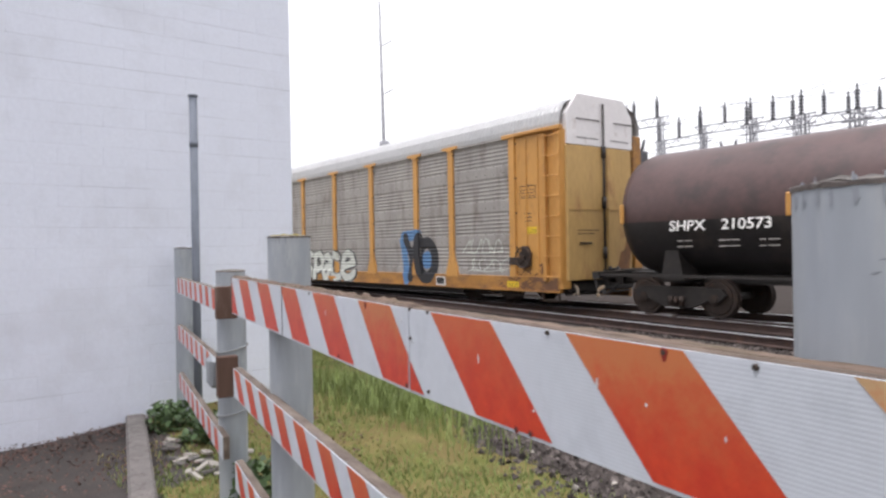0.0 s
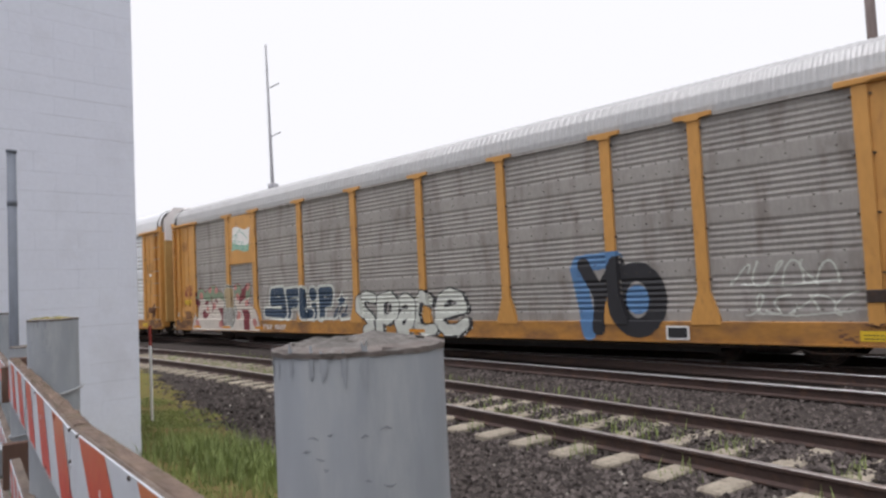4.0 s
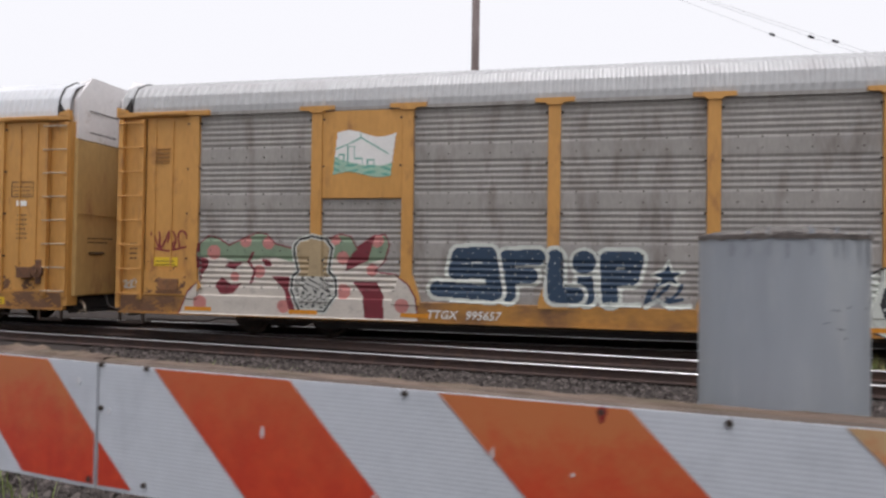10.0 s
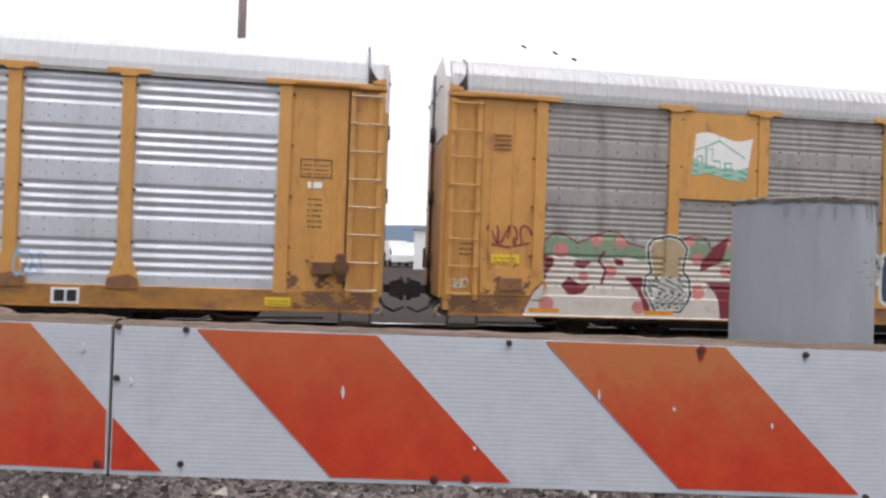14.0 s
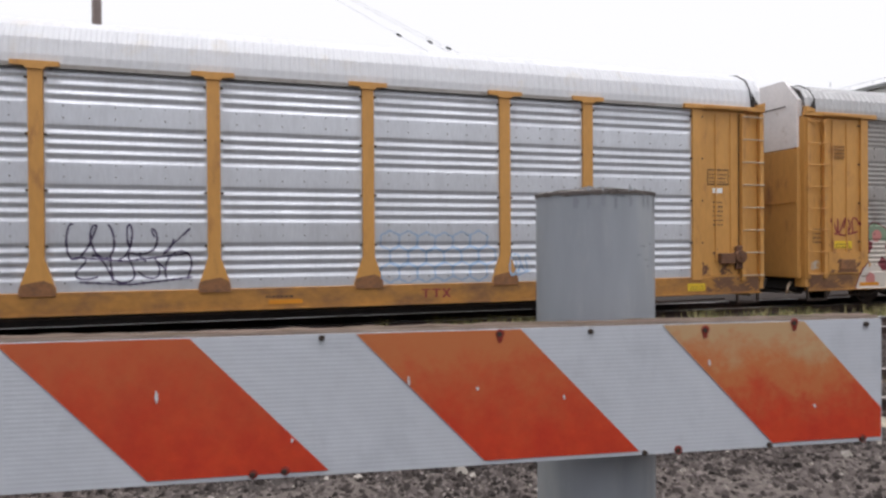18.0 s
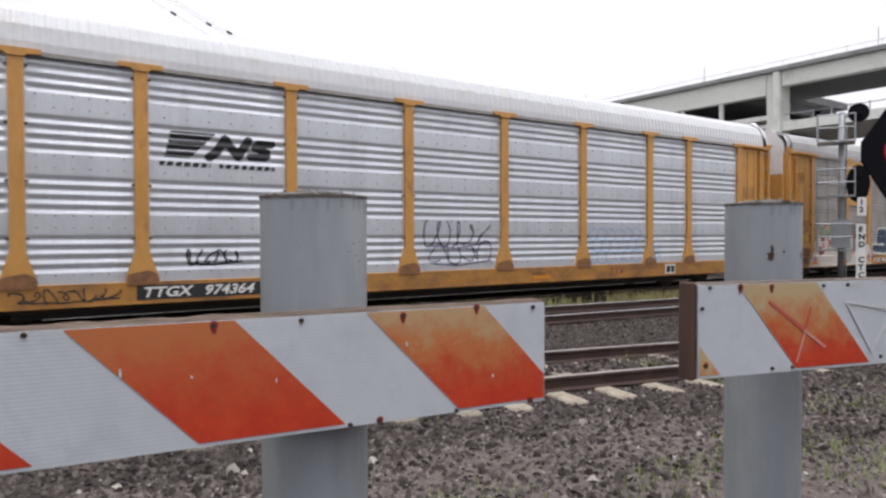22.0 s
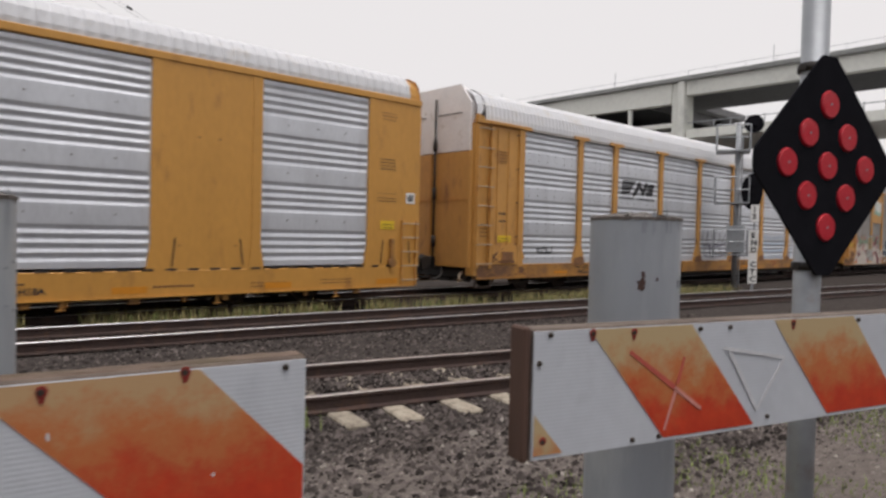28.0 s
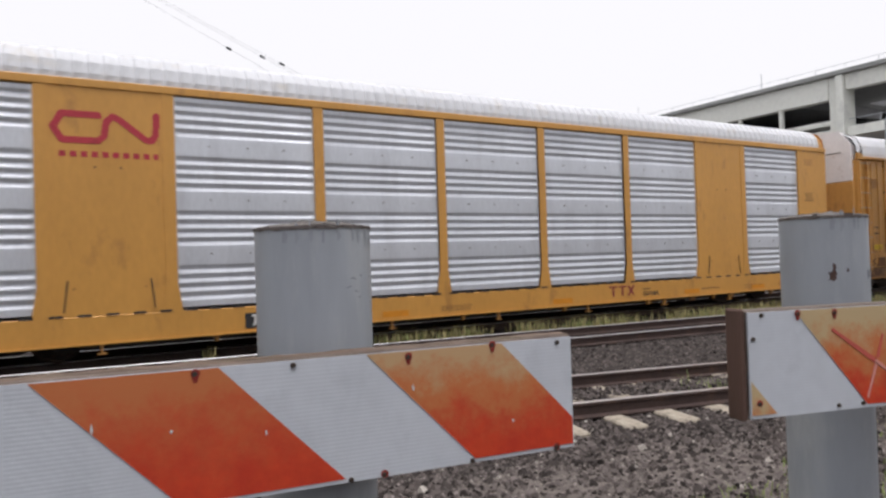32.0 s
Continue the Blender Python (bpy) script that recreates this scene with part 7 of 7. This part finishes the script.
car_number(CAR_A, ("TTGX", "995657"), 0.22, -6.5, -0.008, 0.56, 1.0, 0.003)
numbered(CAR_B, ("TTGX", "974364"), -7.0, -4.5, 0.54, 0.79, 1.24)
numbered(CAR_C, ("TTGX", "697103"), -5.7, -3.2, 0.46, 0.74)
for car in (CAR_A, CAR_B):
    for x in ((-11.3, -9.0, -6.7, 1.1) if car is CAR_A else (-9.6, -3.65, 2.6)):
        plaque(car, "reflector_strip", x - 0.3, x + 0.3, 0.56, 0.64, -0.003, P_ORANGE)
    plaque(car, "warning_label", -12.35, -11.8, 1.46, 1.64, 0.026, M_LABEL, "yellow warning label")
    bars(car, -12.3, -11.85, 1.48, 1.62, 0.019, 2, M_INK, 2)
    plaque(car, "warning_label", 11.2, 11.65, 0.56, 0.72, -0.002, M_LABEL, "yellow warning label")
    bars(car, 11.26, 11.6, 0.59, 0.7, -0.009, 2, M_INK, 3)
    if car is CAR_A:
        plaque(car, "warning_label", 11.97, 12.42, 1.98, 2.16, 0.026, M_LABEL, "yellow warning label")
        bars(car, 12.02, 12.37, 2.01, 2.13, 0.019, 2, M_INK, 8)
    else:
        plaque(car, "white_label", 11.88, 12.14, 2.72, 2.83, 0.027, M_TARP)
    bm = bmesh.new()
    for a, b in (((11.75, 2.92), (12.3, 2.92)), ((12.3, 2.92), (12.3, 3.24)), ((12.3, 3.24), (11.75, 3.24)), ((11.75, 3.24), (11.75, 2.92))):
        tube(bm, (a[0], 0.024, a[1]), (b[0], 0.024, b[1]), 0.008, 4)
    part("stencil_frame", bm, M_INK, car)
    bars(car, 11.8, 12.25, 2.96, 3.2, 0.027, 3, M_INK, 5)
    bars(car, 11.9, 12.15, 2.3 if car is CAR_A else 2.0, 2.6, 0.027, 3 if car is CAR_A else 6, M_INK, 6)
    bars(car, -12.95, -12.65, 1.6, 2.0, 0.058, 4, M_INK, 7)
bars(CAR_B, -12.3, -12.0, 2.0, 2.4, 0.027, 2, M_INK, 9)
for q, letter in enumerate("R1"):
    text_mesh(letter, 0.25, M_INK, "sill_letter", CAR_B, pose(-3.2 + 0.19 * q, -0.004, 0.57, 90, 0, 0), 0.15, 0.009)
bm = bmesh.new()
for a, b in (((-2.72, 0.58), (-2.52, 0.58)), ((-2.52, 0.58), (-2.52, 0.74)), ((-2.52, 0.74), (-2.72, 0.74)), ((-2.72, 0.74), (-2.72, 0.58))):
    tube(bm, (a[0], -0.003, a[1]), (b[0], -0.003, b[1]), 0.006, 4)
part("stencil_frame", bm, M_INK, CAR_B)
bm = bmesh.new()
tube(bm, (-4.2, -0.05, 0.62), (-4.02, -0.05, 0.7), 0.022, 6)
tube(bm, (-4.11, -0.05, 0.66), (-4.11, 0.0, 0.66), 0.018, 6)
part("tie_hook", bm, M_FOOT, CAR_B)
plaque(CAR_B, "data_plate", 7.6, 8.06, 0.52, 0.8, -0.004, M_TARP, "white framed data plate")
plaque(CAR_B, "data_square", 7.65, 7.82, 0.56, 0.76, -0.011, M_INK)
plaque(CAR_B, "data_square", 7.86, 8.02, 0.56, 0.76, -0.011, M_INK)
plaque(CAR_A, "data_plate", 8.0, 8.45, 0.52, 0.78, -0.034, M_TARP, "white framed data plate")
plaque(CAR_A, "data_square", 8.04, 8.41, 0.56, 0.75, -0.041, M_INK)


# grime at the foot of the end panels
P_GRIME = flatpaint("brown_grime", (0.17, 0.085, 0.045), 0.85)


def grime(seed):
    def chooser(X, Z):
        n = np.sin(X * 11 + seed) * np.sin(Z * 9 + 2 * seed) + 0.6 * np.sin(X * 27 + 3 * seed + 2 * np.sin(Z * 13)) * np.sin(Z * 31) + 0.5 * np.sin(X * 53 + seed) * np.sin(Z * 47 + X * 20)
        return np.where(n > 0.22 + (Z - 0.9) * 1.9, 0, -1)
    return chooser


for k, (car, x0, x1) in enumerate(((CAR_A, -12.55, -11.58), (CAR_A, 11.58, 12.55), (CAR_B, -12.55, -11.58), (CAR_B, 11.58, 12.55))):
    tagged(paint(car, "grime", x0, x1, Z_DECK + 0.03, 1.75, grime(k * 1.7 + 0.4), [P_GRIME], 0.016, lambda x, z: -0.016 if x < 0 and z < Z_DECK + 0.52 else 0.03), kind="stuff")


def sill_grime(seed):
    def chooser(X, Z):
        n = np.sin(X * 7 + seed) * np.sin(Z * 13 + seed) + 0.7 * np.sin(X * 19 + 2 * np.sin(Z * 23)) * np.sin(Z * 37 + seed) + 0.5 * np.sin(X * 43) * np.sin(Z * 61 + X * 13)
        return np.where(n > 0.35 - (np.abs(X) - 11.6) * 0.75, 0, -1)
    return chooser


for k, (car, x0, x1) in enumerate(((CAR_A, -13.1, -11.8), (CAR_A, 10.9, 13.1), (CAR_B, -13.1, -10.9), (CAR_B, 11.7, 13.1))):
    tagged(paint(car, "grime", x0, x1, Z_SILL + 0.05, Z_DECK - 0.01, sill_grime(k * 2.3 + 0.7), [P_GRIME], 0.02), kind="stuff")


# railway emblems as plain shapes
def emblem(X, Z):
    a = (X > -6.5 + 0.22 * (Z - 3.1)) & (X < -6.05 + 1.0 * (Z - 3.1)) & (Z > 3.08) & (Z < 3.56) & (((Z - 3.1) / 0.1) % 1 > 0.22)
    b = stroke_gap(X, Z, [[(-5.72, 3.12), (-5.6, 3.2), (-5.42, 3.47), (-5.18, 3.16), (-4.98, 3.47)]]) < 0.085
    b |= stroke_gap(X, Z, [[(-4.5, 3.44), (-4.78, 3.43), (-4.86, 3.35), (-4.6, 3.27), (-4.62, 3.18), (-4.95, 3.17)]]) < 0.07
    c = (Z > 2.92) & (Z < 3.01) & (X > -6.6) & (X < -4.45) & (((X + 6.5 - 0.3 * Z) / 0.15) % 1 > 0.3) & (np.abs(X + 5.62) > 0.08)
    return np.where(a | b | c, 0, -1)


paint(CAR_B, "emblem", -6.7, -4.3, 2.88, 3.6, emblem, [P_BLACK], 0.02, depth_b, "black striped railway emblem")


def worm(X, Z):
    d = stroke_gap(X, Z, [[(-8.05, 4.22), (-8.6, 4.22), (-8.72, 4.0), (-8.6, 3.8), (-8.05, 3.8), (-7.97, 3.88), (-7.93, 4.12), (-7.83, 4.22), (-7.73, 4.17), (-7.32, 3.85), (-7.22, 3.84), (-7.16, 3.94), (-7.14, 4.28)]])
    c = (Z > 3.52) & (Z < 3.61) & (X > -8.7) & (X < -7.12) & (((X + 8.7) / 0.16) % 1 > 0.35)
    return np.where((d < 0.055) | c, 0, -1)


paint(CAR_C, "emblem", -8.85, -7.06, 3.45, 4.38, worm, [P_RED], 0.016, lambda x, z: 0.012, "red looping railway emblem")
bars(CAR_C, 11.95, 12.4, 3.1, 3.4, 0.008, 4, M_INK, 31)
bars(CAR_C, 11.9, 12.42, 2.36, 2.5, 0.008, 2, M_INK, 32)
bars(CAR_C, 11.98, 12.4, 4.24, 4.46, 0.008, 3, P_NOTE, 36)
bars(CAR_C, 11.9, 12.45, 2.545, 2.57, 0.008, 1, M_INK, 38)
plaque(CAR_C, "warning_label", 11.98, 12.38, 1.72, 1.92, 0.006, M_LABEL, "yellow warning label")
bars(CAR_C, 12.03, 12.33, 1.75, 1.89, -0.001, 2, M_INK, 33)
plaque(CAR_C, "white_label", 12.72, 12.98, 2.35, 2.6, 0.006, M_TARP, "white label with two black letters")
text_mesh("BI", 0.22, M_INK, "label_letters", CAR_C, pose(12.76, -0.003, 2.4, 90, 0, 0), offset=0.006)
# the red lettered mark on the sills as plain bars
def sill_mark(car, x0, z0, k):
    bm = bmesh.new()
    for x in (x0, x0 + 0.32 * k):
        box(bm, x, x + 0.28 * k, -0.004, 0.0, z0 + 0.22 * k, z0 + 0.26 * k)
        box(bm, x + 0.11 * k, x + 0.17 * k, -0.004, 0.0, z0, z0 + 0.22 * k)
    x = x0 + 0.63 * k
    prism(bm, [(x, z0), (x + 0.07 * k, z0), (x + 0.27 * k, z0 + 0.26 * k), (x + 0.2 * k, z0 + 0.26 * k)], -0.004, 0.0)
    prism(bm, [(x + 0.2 * k, z0), (x + 0.27 * k, z0), (x + 0.07 * k, z0 + 0.26 * k), (x, z0 + 0.26 * k)], -0.0055, -0.0041)
    tagged(part("sill_mark", bm, P_DARKRED, car, "dark red mark"), kind="stuff")


sill_mark(CAR_C, 3.42, 0.53, 1.0)
sill_mark(CAR_B, 5.15, 0.59, 0.66)
bars(CAR_B, 2.25, 2.75, 0.68, 0.78, -0.003, 1, M_INK, 41)
text_mesh("GLH18A", 0.16, M_INK, "sill_stencil", CAR_C, pose(4.6, -0.004, 0.5, 90, 0, 0), offset=0.004)
bars(CAR_C, 4.6, 4.88, 0.66, 0.77, -0.003, 1, M_INK, 37)
for x0, z0, n in ((-10.5, 0.5, 2), (-1.5, 0.5, 3), (6.9, 0.55, 1), (8.8, 0.5, 2), (10.4, 0.52, 2)):
    bars(CAR_C, x0, x0 + 0.8, z0, z0 + 0.14, -0.003, n, P_NOTE, int(x0 * 10) % 97)
for x in (-11.2, -2.6, 1.9, 6.5, 9.4, 12.2):
    plaque(CAR_C, "reflector_strip", x - 0.3, x + 0.3, 0.46, 0.58, -0.003, P_ORANGE)
bm = bmesh.new()
for a, b in (((4.4, 0.37), (6.2, 0.34)), ((6.2, 0.34), (8.2, 0.4)), ((8.2, 0.4), (12.3, 0.35)), ((-12.0, 0.36), (-8.4, 0.38))):
    tube(bm, (a[0], 0.12, a[1]), (b[0], 0.12, b[1]), 0.016, 6)
part("brake_pipe", bm, M_RUNG, CAR_C, "thin worn brake pipe")
for x, w in ((-11.6, 0.16), (-6.2, 0.1), (-4.8, 0.14), (-0.9, 0.1), (2.0, 0.14), (4.9, 0.2), (5.5, 0.1), (6.6, 0.24), (7.5, 0.1), (8.3, 0.16), (10.1, 0.1), (11.4, 0.18)):
    bm = bmesh.new()
    box(bm, x - w, x + w, 0.03, 0.16, 0.36, 0.462, 0.01)
    box(bm, x - w * 0.4, x + w * 0.4, 0.05, 0.13, 0.26, 0.36, 0.008)
    part("sill_bracket", bm, M_SILL, CAR_C)
for x in (-7.92, 7.92):
    for dx in (-0.55, -0.2, 0.2, 0.55):
        bm = bmesh.new()
        tube(bm, (x + dx, 0.004, 3.35 if abs(dx) < 0.4 else 1.32), (x + dx, 0.02, 3.35 if abs(dx) < 0.4 else 1.32), 0.025, 6)
        part("plug", bm, M_SILL, CAR_C)

# ---- blocks of the white wall, each with its own edges ----
bm = bmesh.new()
box(bm, -0.03, 0.0, 0.0, 0.3994, 0.0, 0.196, 0.0009)
BLOCK = None
made = 0
for row in range(27):
    z = -0.3 + row * 0.2
    y = WY - 0.4 - (0.2 if row % 2 else 0.0)
    while y > WY - 4.6 and made < 300:
        m = pose(WX + random.uniform(-0.0008, 0.0008), y + 0.001, z + 0.001, 0, random.uniform(-0.15, 0.15), 0)
        if BLOCK is None:
            BLOCK = part("block", bm, M_WALL, house, m=m)
        else:
            again(BLOCK, house, m)
        made += 1
        y -= 0.4
# the rest of the wall, past the nearest blocks
verts, faces = [], []


def joined_block(y0, y1, z0, z1, x=WX):
    n = len(verts)
    for xx in (x - 0.03, x):
        for yy, zz in ((y0, z0), (y1, z0), (y1, z1), (y0, z1)):
            verts.append((xx, yy, zz))
    faces.extend(((n + 4, n + 5, n + 6, n + 7), (n, n + 4, n + 7, n + 3), (n + 1, n + 2, n + 6, n + 5), (n + 3, n + 7, n + 6, n + 2), (n, n + 1, n + 5, n + 4)))


for row in range(46):
    z = -0.3 + row * 0.2
    y = WY - 0.4 - (0.2 if row % 2 else 0.0)
    if row % 2:
        joined_block(WY - 0.199, WY - 0.001, z + 0.001, z + 0.199)
    while y > WY - 12:
        if row >= 27 or y <= WY - 4.6:
            joined_block(y + 0.001, y + 0.3985, z + 0.001, z + 0.197)
        y -= 0.4
me = bpy.data.meshes.new("blocks")
me.from_pydata(verts, [], faces)
me.materials.append(M_WALL)
ob = new("blocks", me)
ob.parent = house
ob["kind"] = "stuff"


motions()
